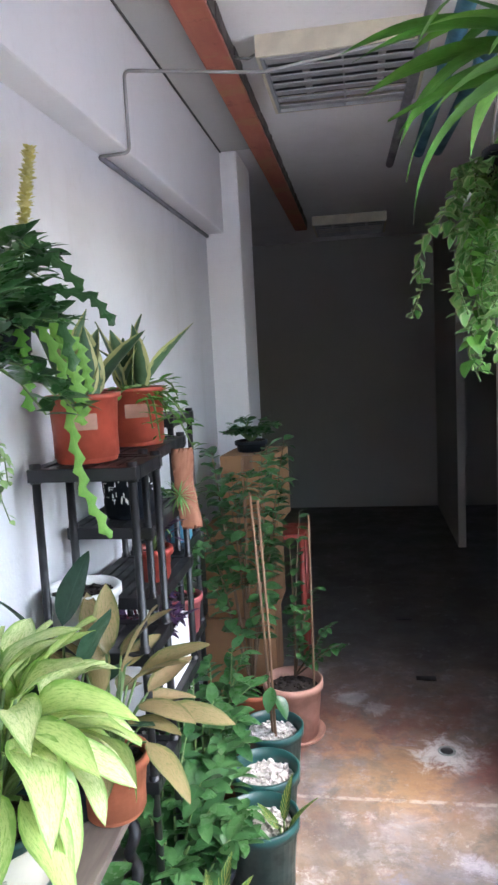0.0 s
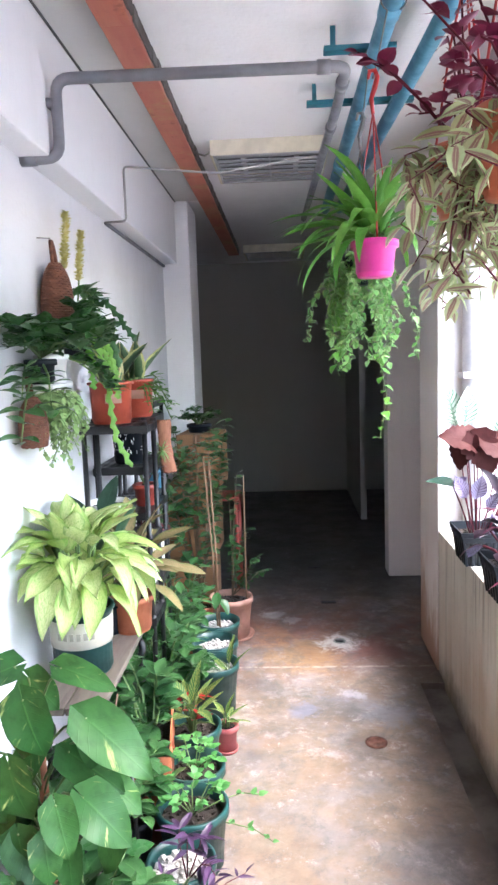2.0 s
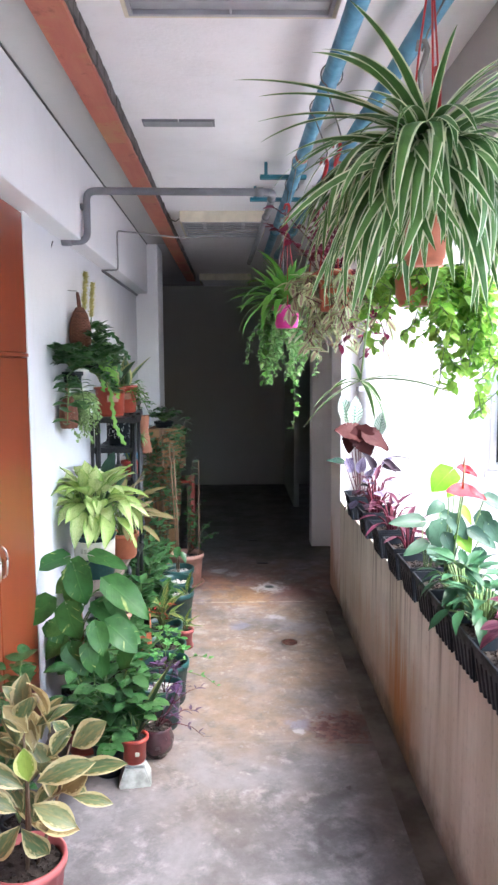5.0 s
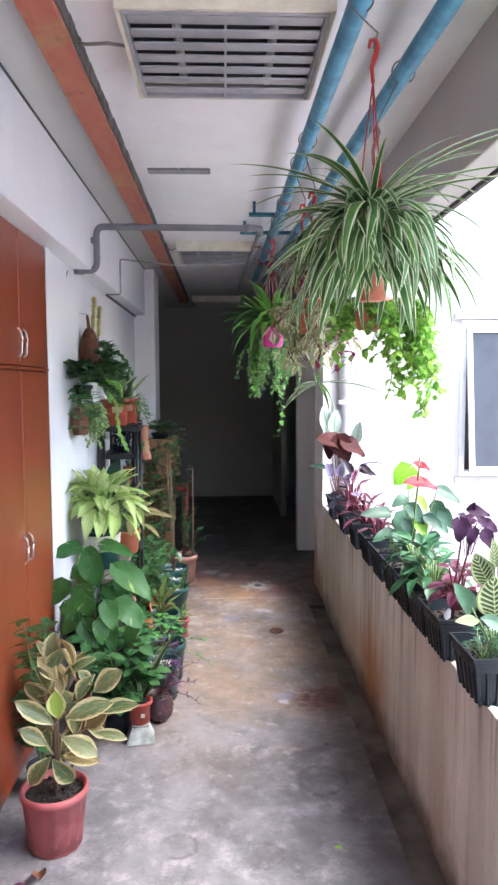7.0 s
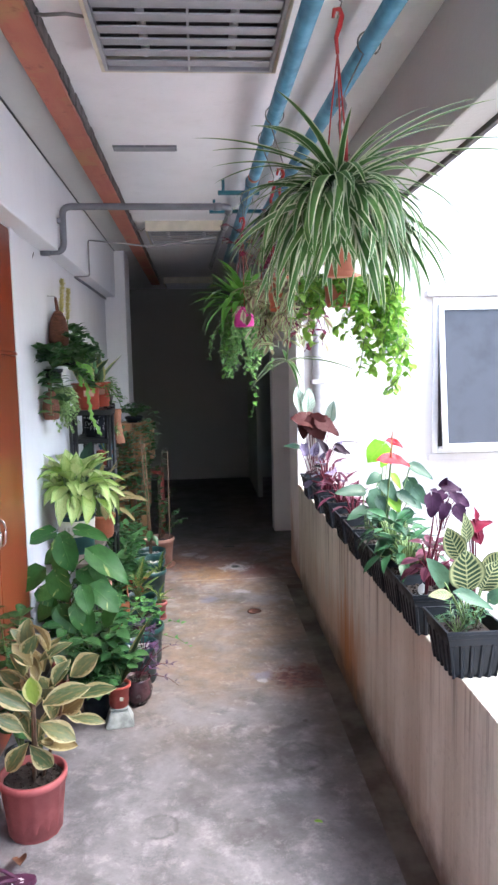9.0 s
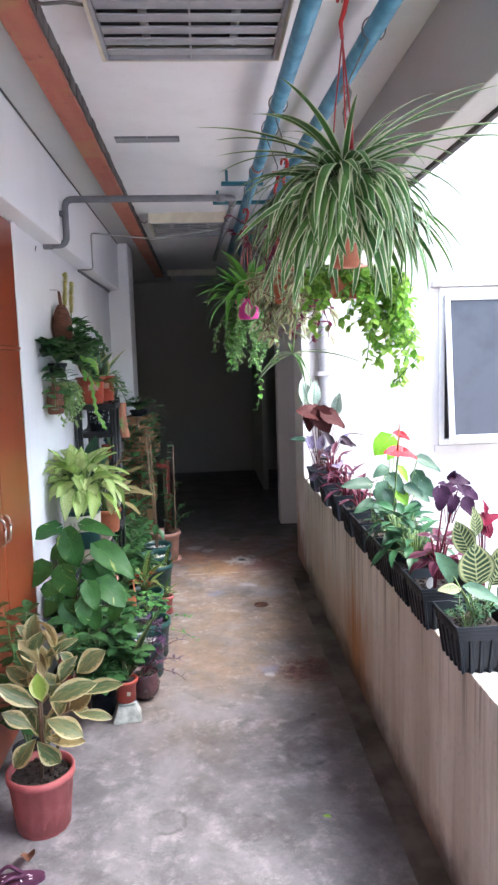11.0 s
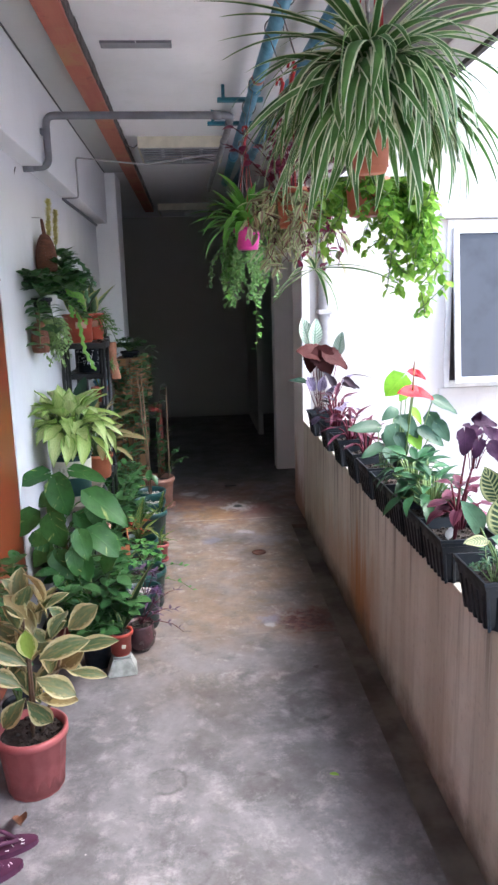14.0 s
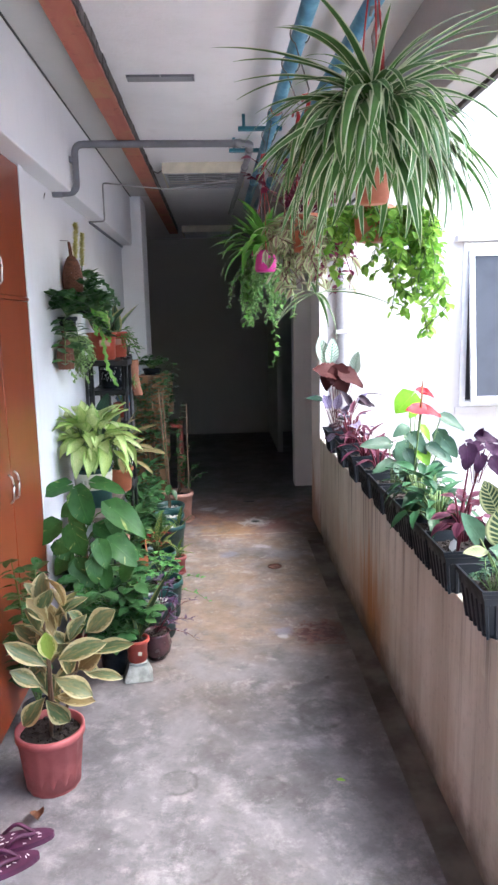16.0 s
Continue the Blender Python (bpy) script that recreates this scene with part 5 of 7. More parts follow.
# row of green pots along the aisle
for k, (x, y, r, h, kind, seed) in enumerate(((-0.27, 0.47, 0.09, 0.19, "gravel", 1), (-0.27, 0.7, 0.105, 0.2, "ivy", 2), (-0.295, 0.93, 0.1, 0.19, "ivy", 3), (-0.33, 1.17, 0.1, 0.2, "croton", 4),
                                             (-0.305, 1.66, 0.107, 0.22, "gravel", 5), (-0.325, 1.9, 0.107, 0.22, "gravel", 6), (-0.335, 2.16, 0.107, 0.22, "stake", 7))):
    lab = {"gravel": "dark green round plastic pot filled with pale gravel", "ivy": "dark green plastic pot with young ivy sprouts", "croton": "croton with yellow-veined leaves in a green pot", "stake": "dark green gravel-filled pot holding tall canes"}[kind]
    t = thing("green_pot", lab, "plant pot", x, y, 0.0, group="row of green pots")
    gravel = kind in ("gravel", "stake")
    round_pot(t, r, r * 0.8, h, GREENPOT, GRAVEL if gravel else SOIL, 0.8, 130 if gravel else 70, 0.017 if gravel else 0.012, seed, rim=0.03)
    if kind == "ivy":
        stalk_plant(t, (0, 0, h * 0.8), ring(9, r * 0.95, h + 0.05, seed, 0.12) + ([(0.24, 0.02, 0.06), (0.2, 0.1, 0.16)] if k == 1 else []), L_SPROUT, "heart", 0.026, 0.024, seed, per=3, stem_r=0.002, gap=0.4)
    if kind == "croton":
        rosette(t, leaf_set("leaf", L_CROTON, "lance", 0.15, 0.04, (0.2, 0.5), fold=0.3), (0, 0, h * 0.85), 15, 0.05, 0.12, 9, tilt=(10, 65), scale=(0.7, 1.1))
        stalk_plant(t, (0, 0, h * 0.8), ring(4, 0.05, 0.3, 2), L_RED, "lance", 0.05, 0.015, 7, per=2)
    if kind == "gravel" and k == 0:
        stalk_plant(t, (0.02, -0.03, h * 0.8), [(0.03, -0.05, 0.3), (0.07, -0.02, 0.27), (0.0, 0.0, 0.28), (0.1, -0.07, 0.2)], L_PURPLE, "lance", 0.06, 0.017, 12, stem=REDSTEM, per=4, stem_r=0.002)
    if kind == "gravel" and k == 4:
        rosette(t, leaf_set("leaf", L_CROTON, "lance", 0.12, 0.03, (0.3,), fold=0.3), (0.07, -0.04, h * 0.8), 4, 0.02, 0.05, 14, tilt=(30, 70))
    if kind == "stake":
        for a, b in (((0.0, 0.02, 0.15), (-0.045, 0.05, 1.05)), ((0.012, 0.0, 0.15), (-0.02, 0.06, 1.02))):
            part("cane", tube("cane", BAMBOO, [a, Vector(a).lerp(Vector(b), 0.5) + Vector((0.004, 0, 0)), b], 0.005, 7), t, "brown cane")
        hearts2 = leaf_set("leaf", L_ZZ, "oval", 0.09, 0.05, (0.5, 0.8))
        for m in (aim((0.0, 0, 0.4), 100, -20), aim((0.01, -0.02, 0.37), 170, -35), aim((0.02, 0, 0.33), 230, -40)):
            part("leaf", hearts2[0], t, m=m)

t = thing("terracotta_pot", "small rose pot with saucer beside the green pots", "plant pot", -0.225, 1.33, 0.0)
round_pot(t, 0.043, 0.033, 0.11, PINKRED, saucer=PINKRED, seg=24)
rosette(t, leaf_set("leaf", L_CROTON, "lance", 0.1, 0.026, (0.3, 0.6), fold=0.3), (0, 0, 0.1), 8, 0.02, 0.05, 31, tilt=(10, 60))

t = thing("rose_pot", "wide pale terracotta pot with a leafy climber on canes", "potted plant", -0.285, 2.5, 0.0, up=0.5)
round_pot(t, 0.115, 0.09, 0.23, ROSEPOT, SOIL, 0.84, 60, saucer=ROSEPOT, seed=9, rim=0.03)
part("cane", tube("cane", BAMBOO, [(0.085, -0.02, 0.12), (0.09, 0.0, 0.9)], 0.0045, 6), t, "thin upright cane")
stalk_plant(t, (0.0, 0.08, 0.2), [(0.05, 0.05, 0.9), (0.0, 0.1, 0.75), (0.1, 0.02, 0.6), (0.14, 0.06, 0.42), (0.19, 0.02, 0.36), (0.02, -0.03, 0.55)], L_ZZ, "oval", 0.05, 0.034, 44, stem=BROWNSTEM, per=10, gap=0.15)

# pots and foliage between the row and the wall
for x, y, s, n, h, mat, lab in ((-0.47, 1.36, 22, 18, 0.5, BLACKPOT, "glossy dark green leafy plant in a black pot"), (-0.5, 1.72, 23, 16, 0.52, REDPOT, "glossy green leafy plant in a red pot"),
                                (-0.44, 1.52, 27, 16, 0.42, BLACKPOT, "low glossy green plant in a black pot"), (-0.47, 0.72, 24, 8, 0.32, BLACKPOT, "low green leafy plant in a black pot"), (-0.5, 2.05, 25, 14, 0.5, TERRA, "dark green leafy plant in a terracotta pot")):
    t = thing("zz_plant", lab, "potted plant", x, y, 0.0, group="leafy floor plants")
    round_pot(t, 0.08, 0.06, 0.16, mat, seed=s, seg=24)
    stalk_plant(t, (0, 0, 0.15), ring(n, 0.13, h, s, 0.4), L_ZZ, "oval", 0.072, 0.036, s, per=7, gap=0.2)
t = thing("window_trough", "narrow orange plastic trough with tall glossy green plants", "planter", -0.44, 0.98, 0.0, 8)
bm = bmesh.new()
for x0, x1, y0, y1, z0, z1 in ((-0.07, 0.07, -0.2, 0.2, 0.0, 0.01), (-0.07, -0.064, -0.2, 0.2, 0.01, 0.3), (0.064, 0.07, -0.2, 0.2, 0.01, 0.3), (-0.064, 0.064, -0.2, -0.194, 0.01, 0.3), (-0.064, 0.064, 0.194, 0.2, 0.01, 0.3)):
    add_box(bm, x0, x1, y0, y1, z0, z1, 0.001)
part("box", to_mesh("box", bm, TERRA), t)
part("soil", lumps("soil", SOIL, 0, 0.25, 60, 0.012, 6, (0.062, 0.19)), t)
stalk_plant(t, (0, -0.05, 0.26), ring(14, 0.09, 0.5, 41, 0.4, cx=-0.05) + ring(6, 0.1, 0.4, 43, 0.3, cx=-0.03), L_ZZ, "oval", 0.075, 0.048, 42, per=5, gap=0.2)

# ---- bench with the dumb cane ----
bench = thing("plant_bench", "weathered plank bench with dark twisted legs", "bench", -0.54, 0.9, 0.0)
for k in range(2):
    part("plank", box("plank", PLANK, -0.155 + k * 0.106, -0.053 + k * 0.106, -0.33, 0.34, 0.555, 0.578, 0.003), bench)
twist = bmesh.new()
ringlets = []
for i in range(41):
    z = 0.002 + 0.55 * i / 40
    cx, cy = 0.008 * math.cos(i * 0.9), 0.008 * math.sin(i * 0.9)
    ringlets.append([twist.verts.new((cx + 0.014 * math.cos(a), cy + 0.014 * math.sin(a), z)) for a in [k * math.pi / 4 for k in range(8)]])
for a, b in zip(ringlets, ringlets[1:]):
    for k in range(8):
        twist.faces.new((a[k], a[(k + 1) % 8], b[(k + 1) % 8], b[k]))
twist.faces.new(ringlets[0][::-1])
twist.faces.new(ringlets[-1])
leg = to_mesh("leg", twist, BLACKMETAL, True)
for x in (-0.12, 0.03):
    for y in (-0.28, 0.29):
        part("leg", leg, bench, "black barley-twist leg", pose(x, y, 0))

dc = thing("dumb_cane", "pale yellow-green dumb cane in a green pot with cream band", "potted plant", -0.595, 0.82, 0.579)
round_pot(dc, 0.098, 0.085, 0.205, GREENPOT, rim=0.012, level=0.88)
part("label_band", lathe("label_band", CREAMBAND, [(0.0915, 0.095), (0.0945, 0.096), (0.0985, 0.178), (0.0965, 0.179)], 40), dc, "cream band with worn lettering")
bar = box("lettering", FADEDINK, -0.006, 0.006, -0.0012, 0.0012, -0.011, 0.011, 0)
for k in range(6):
    a = radians(-115 + k * 12)
    part("lettering", bar, dc, "faded worn lettering", pose(0.0975 * math.cos(a), 0.0975 * math.sin(a), 0.138, 0, 0, math.degrees(a) + 90))
dl = leaf_set("leaf", L_DUMB, "lance", 0.185, 0.078, (0.3, 0.8, 1.2), 12, 0.4, 0.08)
rosette(dc, dl, (0, 0, 0.2), 76, 0.15, 0.22, 3, stem_r=0.004, tilt=(-38, 66), start=0.05, scale=(0.6, 1.15), low=0.52)
for yaw, pitch, s in ((20, 80, 1.25), (150, 72, 1.0), (-70, 68, 1.1), (190, 84, 1.35), (100, 70, 1.15)):
    part("leaf", dl[0], dc, m=aim((0.01, 0.0, 0.3), yaw, pitch, 10, s))
dark = leaf_set("leaf", L_ANTH, "oval", 0.19, 0.1, (0.2, 0.4), 9, 0.15, 0.02)
bd = thing("prayer_plant", "broad dark leaves with pink midribs in a black pot", "potted plant", -0.6, 1.13, 0.579)
round_pot(bd, 0.07, 0.055, 0.12, BLACKPOT)
rosette(bd, dark, (0, 0, 0.1), 8, 0.09, 0.3, 12, tilt=(20, 75), scale=(0.8, 1.05))
part("leaf", dark[0], bd, m=blade((0.0, -0.1, 0.26), (-0.02, -0.12, 0.45), 1.0, (0.2, -0.9, 0.3), 0.19))
ag = thing("aglaonema", "tan and olive aglaonema in an orange pot on the bench", "potted plant", -0.51, 1.14, 0.579)
round_pot(ag, 0.075, 0.06, 0.13, TERRA)
rosette(ag, leaf_set("leaf", L_AGLA, "oval", 0.21, 0.075, (0.3, 0.6), 9, 0.25, 0.04), (0, 0, 0.1), 30, 0.11, 0.22, 17, tilt=(-15, 65), scale=(0.55, 0.86))

t = thing("rose_pot", "small pale terracotta pot with a dry stem", "plant pot", -0.455, 0.63, 0.38)
round_pot(t, 0.045, 0.034, 0.08, ROSEPOT, seg=24)
part("stem", tube("stem", BROWNSTEM, [(0, 0, 0.06), (-0.01, 0.0, 0.14), (0.0, 0.01, 0.2)], 0.003, 6), t)
t = thing("pot_stand", "black tubular stand under the small pot", "stand", -0.455, 0.63, 0.0)
for a in range(3):
    c, d = math.cos(radians(90 + 120 * a)), math.sin(radians(90 + 120 * a))
    part("leg", tube("leg", BLACKMETAL, [(0.05 * c, 0.05 * d, 0), (0.035 * c, 0.035 * d, 0.372)], 0.006, 7), t)
part("top_ring", lathe("top_ring", BLACKMETAL, [(0.046, 0.368), (0.046, 0.379), (0.01, 0.379)], 24), t)


# ---- racks against the wall ----
def rack(x0, x1, y0, y1, top, levels, label):
    root = thing("plant_rack", label, "rack", x0, y0, 0.0, group="plant racks", up=1.1)
    levels = [corridor(x0 + 0.1, (y0 + y1) / 2, z)[2] for z in levels]
    top = corridor(x0 + 0.1, (y0 + y1) / 2, top)[2]
    w, d = x1 - x0, y1 - y0
    post = tube("post", BLACKMETAL, [(0, 0, 0), (0, 0, top)], 0.0095, 12)
    cap = tube("connector", BLACKMETAL, [(0, 0, -0.022), (0, 0, 0.022)], 0.0125, 12)
    for px in (0.014, w - 0.014):
        for py in (0.014, d - 0.014):
            part("post", post, root, m=pose(px, py, 0))
            for z in levels:
                part("connector", cap, root, m=pose(px, py, z - 0.012))
    for z in levels:
        bm = bmesh.new()
        for a, b, c, e in ((0, w, 0, 0.028), (0, w, d - 0.028, d), (0, 0.028, 0.028, d - 0.028), (w - 0.028, w, 0.028, d - 0.028)):
            add_box(bm, a, b, c, e, z - 0.03, z, 0.003)
        n = max(3, int(w / 0.035))
        for k in range(n):
            x = 0.028 + (k + 0.5) * (w - 0.056) / n
            add_box(bm, x - 0.011, x + 0.011, 0.028, d - 0.028, z - 0.012, z - 0.002, 0)
        part("shelf", to_mesh("shelf", bm, BLACKMETAL), root)
    return root


rack(-0.678, -0.428, 1.24, 1.44, 1.318, (0.58, 0.9, 1.32), "black tubular plastic plant rack against the white wall")
rack(-0.70, -0.475, 1.47, 1.86, 1.322, (0.62, 0.95, 1.135, 1.322), "black tubular plastic rack with stacked shelves of pots")
rack(-0.70, -0.53, 1.93, 2.2, 1.372, (0.62, 0.95, 1.375), "black tubular plastic rack beside the boxes")


def snake_pot(x, y, z, seed, lab):
    t = thing("snake_plant", lab, "potted plant", x, y, z, group="snake plants in red pots")
    round_pot(t, 0.08, 0.068, 0.155, ORANGEPOT, seed=seed, rim=0.012)
    a = radians(-70)
    part("label_patch", box("label_patch", ROSEPOT, -0.03, 0.03, -0.0015, 0.002, -0.018, 0.018, 0.0005), t, "faded pink label", pose(0.0752 * math.cos(a), 0.0752 * math.sin(a), 0.095, 4, 0, math.degrees(a) + 90))
    sn = leaf_set("leaf", L_SNAKE, "lance", 0.22, 0.074, (0.05, 0.15, 0.25), fold=0.5, wave=0.03)
    rnd = random.Random(seed)
    for k in range(9):
        a = k * 137.5
        part("leaf", sn[k % 3], t, m=aim((0.03 * math.cos(a), 0.03 * math.sin(a), 0.14), a + 60, 84 - 3.5 * k + rnd.uniform(-8, 8), rnd.uniform(-40, 40), rnd.uniform(0.75, 1.1)))
    return t


snake_pot(-0.577, 1.355, 1.321, 3, "snake plant in a labelled red plastic pot on the rack")
s2 = snake_pot(-0.555, 1.66, 1.323, 8, "snake plant with creepers in a red plastic pot on the rack")
stalk_plant(s2, (0.03, -0.02, 0.16), ring(10, 0.15, 0.12, 6, 0.6) + [(0.16, -0.04, 0.05), (0.15, 0.02, -0.02), (0.1, -0.12, 0.02)], L_FERN, "oval", 0.04, 0.018, 5, per=6, gap=0.3)

t = thing("black_pot", "square-patterned black pot on the rack shelf", "plant pot", -0.575, 1.6, 1.136)
part("pot", lathe("pot", BLACKPOT, pot_profile(0.075, 0.06, 0.15, 0.012), 32), t)
brick = box("relief", WHITEPOT, -0.006, 0.006, -0.001, 0.001, -0.0012, 0.0012, 0)
rnd = random.Random(4)
for k in range(60):
    a, z = radians(rnd.uniform(-150, 0)), rnd.uniform(0.03, 0.13)
    r = 0.06 + 0.015 * z / 0.15 + 0.0008
    part("relief", brick, t, "pale key pattern", pose(r * math.cos(a), r * math.sin(a), z, 0, rnd.choice((0, 90)), math.degrees(a) + 90))
part("soil", lumps("soil", SOIL, 0.066, 0.13, 30, 0.01, 4), t)
t = thing("red_pot", "small red pot with a grey-green succulent on the rack", "potted plant", -0.53, 1.62, 0.951)
round_pot(t, 0.048, 0.038, 0.09, REDPOT, seg=24)
stalk_plant(t, (0, 0, 0.08), ring(8, 0.06, 0.15, 3), L_PURPLE, "lance", 0.05, 0.014, 3, per=3)
t = thing("white_trough", "white plastic trough with purple trailing plants on the rack", "planter", -0.59, 1.66, 0.621)
bm = bmesh.new()
for x0, x1, y0, y1, z0, z1 in ((-0.08, 0.08, -0.17, 0.17, 0, 0.01), (-0.08, -0.074, -0.17, 0.17, 0.01, 0.16), (0.074, 0.08, -0.17, 0.17, 0.01, 0.16), (-0.074, 0.074, -0.17, -0.164, 0.01, 0.16), (-0.074, 0.074, 0.164, 0.17, 0.01, 0.16)):
    add_box(bm, x0, x1, y0, y1, z0, z1, 0.002)
part("trough", to_mesh("trough", bm, WHITEPOT), t)
part("soil", lumps("soil", SOIL, 0, 0.14, 60, 0.012, 8, (0.07, 0.16)), t)
stalk_plant(t, (0, 0, 0.14), ring(12, 0.13, 0.24, 13, 0.3), L_PURPLE, "lance", 0.07, 0.018, 14, stem=REDSTEM, per=4)
t = thing("white_pot", "plain white pot on the rack", "plant pot", -0.62, 1.34, 0.901)
round_pot(t, 0.085, 0.07, 0.12, WHITEPOT)
t = thing("teal_pot", "small teal pot with a dark plant on the rack", "potted plant", -0.575, 2.05, 0.951)
round_pot(t, 0.05, 0.04, 0.09, BLUEPIPE, seg=24)
stalk_plant(t, (0, 0, 0.08), ring(7, 0.07, 0.16, 23), L_ZZ, "lance", 0.06, 0.02, 23, per=3)

t = thing("bark_mount", "slab of red-brown bark with an air plant hung on the rack", "bark", -0.452, 1.7, 1.08, -62)
bm = bmesh.new()
bmesh.ops.create_grid(bm, x_segments=8, y_segments=14, size=0.5)
for v in bm.verts:
    u, w = v.co.x, v.co.y
    v.co = Vector((0.012 * math.cos(u * 3.0) + 0.006 * noise.noise(Vector((u * 5, w * 7, 1))) + 0.03 * max(0, -w - 0.2), u * 0.058 * (1 + 0.3 * noise.noise(Vector((w * 4, 2, 0)))) + 0.03 * max(0, -w), 0.11 + w * 0.22))
bmesh.ops.solidify(bm, geom=bm.faces[:], thickness=0.008)
part("bark", to_mesh("bark", bm, BARK, True), t)
air = leaf_set("leaf", L_IVY, "lance", 0.07, 0.006, (0.3, 0.6), 4)
for k in range(40):
    part("leaf", air[k % 2], t, m=aim((0.02, -0.02, 0.09), k * 137.5, 70 - k * 3.2, 0, 0.9))

# bushy plants and boxes at the far end
for k, (z0, z1, x0, x1, y0, y1) in enumerate(((0.0, 0.37, -0.68, -0.36, 2.73, 3.11), (0.371, 0.775, -0.65, -0.345, 2.74, 3.1), (0.776, 1.09, -0.56, -0.31, 2.79, 3.09))):
    t = fitting("cardboard_box", "worn brown cardboard box in a stack", "box", (x0 + x1) / 2, (y0 + y1) / 2, z0, 3 - 4 * k, group="stack of boxes")
    part("carton", box("carton", CARD, -(x1 - x0) / 2, (x1 - x0) / 2, -(y1 - y0) / 2, (y1 - y0) / 2, 0, z1 - z0, 0.004), t)
    part("tape", box("tape", BAMBOO, -0.025, 0.025, -(y1 - y0) / 2 - 0.001, (y1 - y0) / 2 + 0.001, z1 - z0 - 0.06, z1 - z0 + 0.001, 0.0005), t, "strip of brown tape")
t = fitting("leafy_plant", "dark leafy plant in a black tray on the boxes", "potted plant", -0.45, 2.94, 1.091)
round_pot(t, 0.07, 0.06, 0.05, BLACKPOT, seg=24)
stalk_plant(t, (0, 0, 0.04), ring(16, 0.12, 0.12, 33, 0.4), L_ZZ, "oval", 0.05, 0.028, 33, per=5)
t = thing("leafy_plant", "bushy green plant in a red pot on the rack", "potted plant", -0.6, 2.08, 0.621)
round_pot(t, 0.07, 0.055, 0.13, PINKRED, seg=24)
stalk_plant(t, (0, 0, 0.12), ring(10, 0.09, 0.27, 34, 0.4), L_ZZ, "oval", 0.05, 0.028, 34, per=5)
t = thing("leafy_plant", "tall bushy green plant in a terracotta pot by the boxes", "potted plant", -0.44, 2.52, 0.0, up=0.9)
round_pot(t, 0.09, 0.07, 0.18, TERRA)
part("cane", tube("cane", BAMBOO, [(0, 0.02, 0.1), (0.0, 0.03, 1.12)], 0.006, 6), t)
stalk_plant(t, (0, 0, 0.17), ring(13, 0.19, 1.14, 35, 0.16) + ring(5, 0.17, 0.8, 36, 0.3), L_ZZ, "oval", 0.075, 0.048, 36, stem=BROWNSTEM, per=10, gap=0.45)
t = thing("plastic_stool", "red plastic stool in the shade behind the boxes", "stool", -0.4, 3.3, 0.0)
part("seat", box("seat", REDPOT, -0.12, 0.12, -0.12, 0.12, 0.62, 0.65, 0.01), t)
legm = tube("leg", REDPOT, [(0, 0, 0), (0, 0, 0.625)], 0.015, 8)
for x in (-0.1, 0.1):
    for y in (-0.1, 0.1):
        part("leg", legm, t, m=pose(x, y, 0))

# ---- wall baskets and shelf ----


def wall_basket(x, y, z, r, h, lab):
    t = thing("wicker_basket", lab, "basket", x, y, z, group="wall baskets")
    bm = bmesh.new()
    rows = 26

    def belly(f):
        return r * 1.05 * math.sqrt(max(0.12, 1 - ((f - 0.35) / 0.68) ** 2))
    for k in range(rows):
        f = k / (rows - 1)
        rr = belly(f)
        add_tube(bm, [(rr * 0.85 * math.cos(a), rr * 1.1 * math.sin(a), h * f + 0.0015 * math.sin(a * 11 + k * 3.14)) for a in [2 * math.pi * i / 32 for i in range(33)]], h / rows * 0.6, 5)
    for i in range(15):
        a = 2 * math.pi * i / 15
        add_tube(bm, [(belly(f) * 0.85 * math.cos(a), belly(f) * 1.1 * math.sin(a), h * f) for f in (0, 0.25, 0.5, 0.75, 1)], 0.0042, 5)
    bmesh.ops.create_cone(bm, cap_ends=True, segments=20, radius1=r * 0.75, radius2=r * 0.75, depth=0.01, matrix=Matrix.Translation((0, 0, 0.005)))
    part("weave", to_mesh("weave", bm, WICKER), t)
    hp = [(0, -r * 0.35, h * 0.95), (-0.005, -r * 0.32, h * 1.25), (-0.01, 0, h * 1.42), (-0.005, r * 0.32, h * 1.25), (0, r * 0.35, h * 0.95)]
    part("handle", tube("handle", WICKER, rounded(hp, 0.03), 0.006, 7), t)
    part("nail", tube("nail", WIRE, [(-0.01, 0, h * 1.42), (WX - x - 0.004, 0, h * 1.44)], 0.0015, 6), t)
    return t


b1 = wall_basket(-0.652, 1.06, 1.67, 0.055, 0.2, "brown wicker wall basket with handle, planted with ferns")
stalk_plant(b1, (0.03, 0.02, 0.06), [(0.1, -0.05, 0.02), (0.08, 0.16, 0.08), (0.13, 0.1, -0.05), (0.05, 0.24, 0.02), (0.1, 0.06, 0.1), (0.02, 0.3, 0.12)], L_ZZ, "oval", 0.06, 0.03, 51, per=8)
bm = bmesh.new()
spots = []
rnd = random.Random(6)
for (bx, by, bz), (tx, ty, tz) in (((0.0, 0.07, 0.12), (0.009, 0.123, 0.385)), ((0.01, 0.2, 0.1), (0.009, 0.29, 0.35))):
    a, b = Vector((bx, by, bz)), Vector((tx, ty, tz))
    add_tube(bm, [a, b], 0.0035, 6)
    for k in range(230):
        f = 0.28 + 0.72 * (k / 230)
        spots.append((a.lerp(b, f), k * 137.5, 55 + rnd.uniform(-15, 10)))
part("flower_stalk", to_mesh("flower_stalk", bm, STEM, True), b1)
foliage("flower_spike", L_YELLOW, b1, spots, "oval", 0.024, 0.014, 5, size=(0.7, 1.1))
b2 = wall_basket(-0.662, 0.765, 1.305, 0.044, 0.14, "small brown wicker wall basket with trailing string plant")
rnd = random.Random(9)
bm, spots = bmesh.new(), []
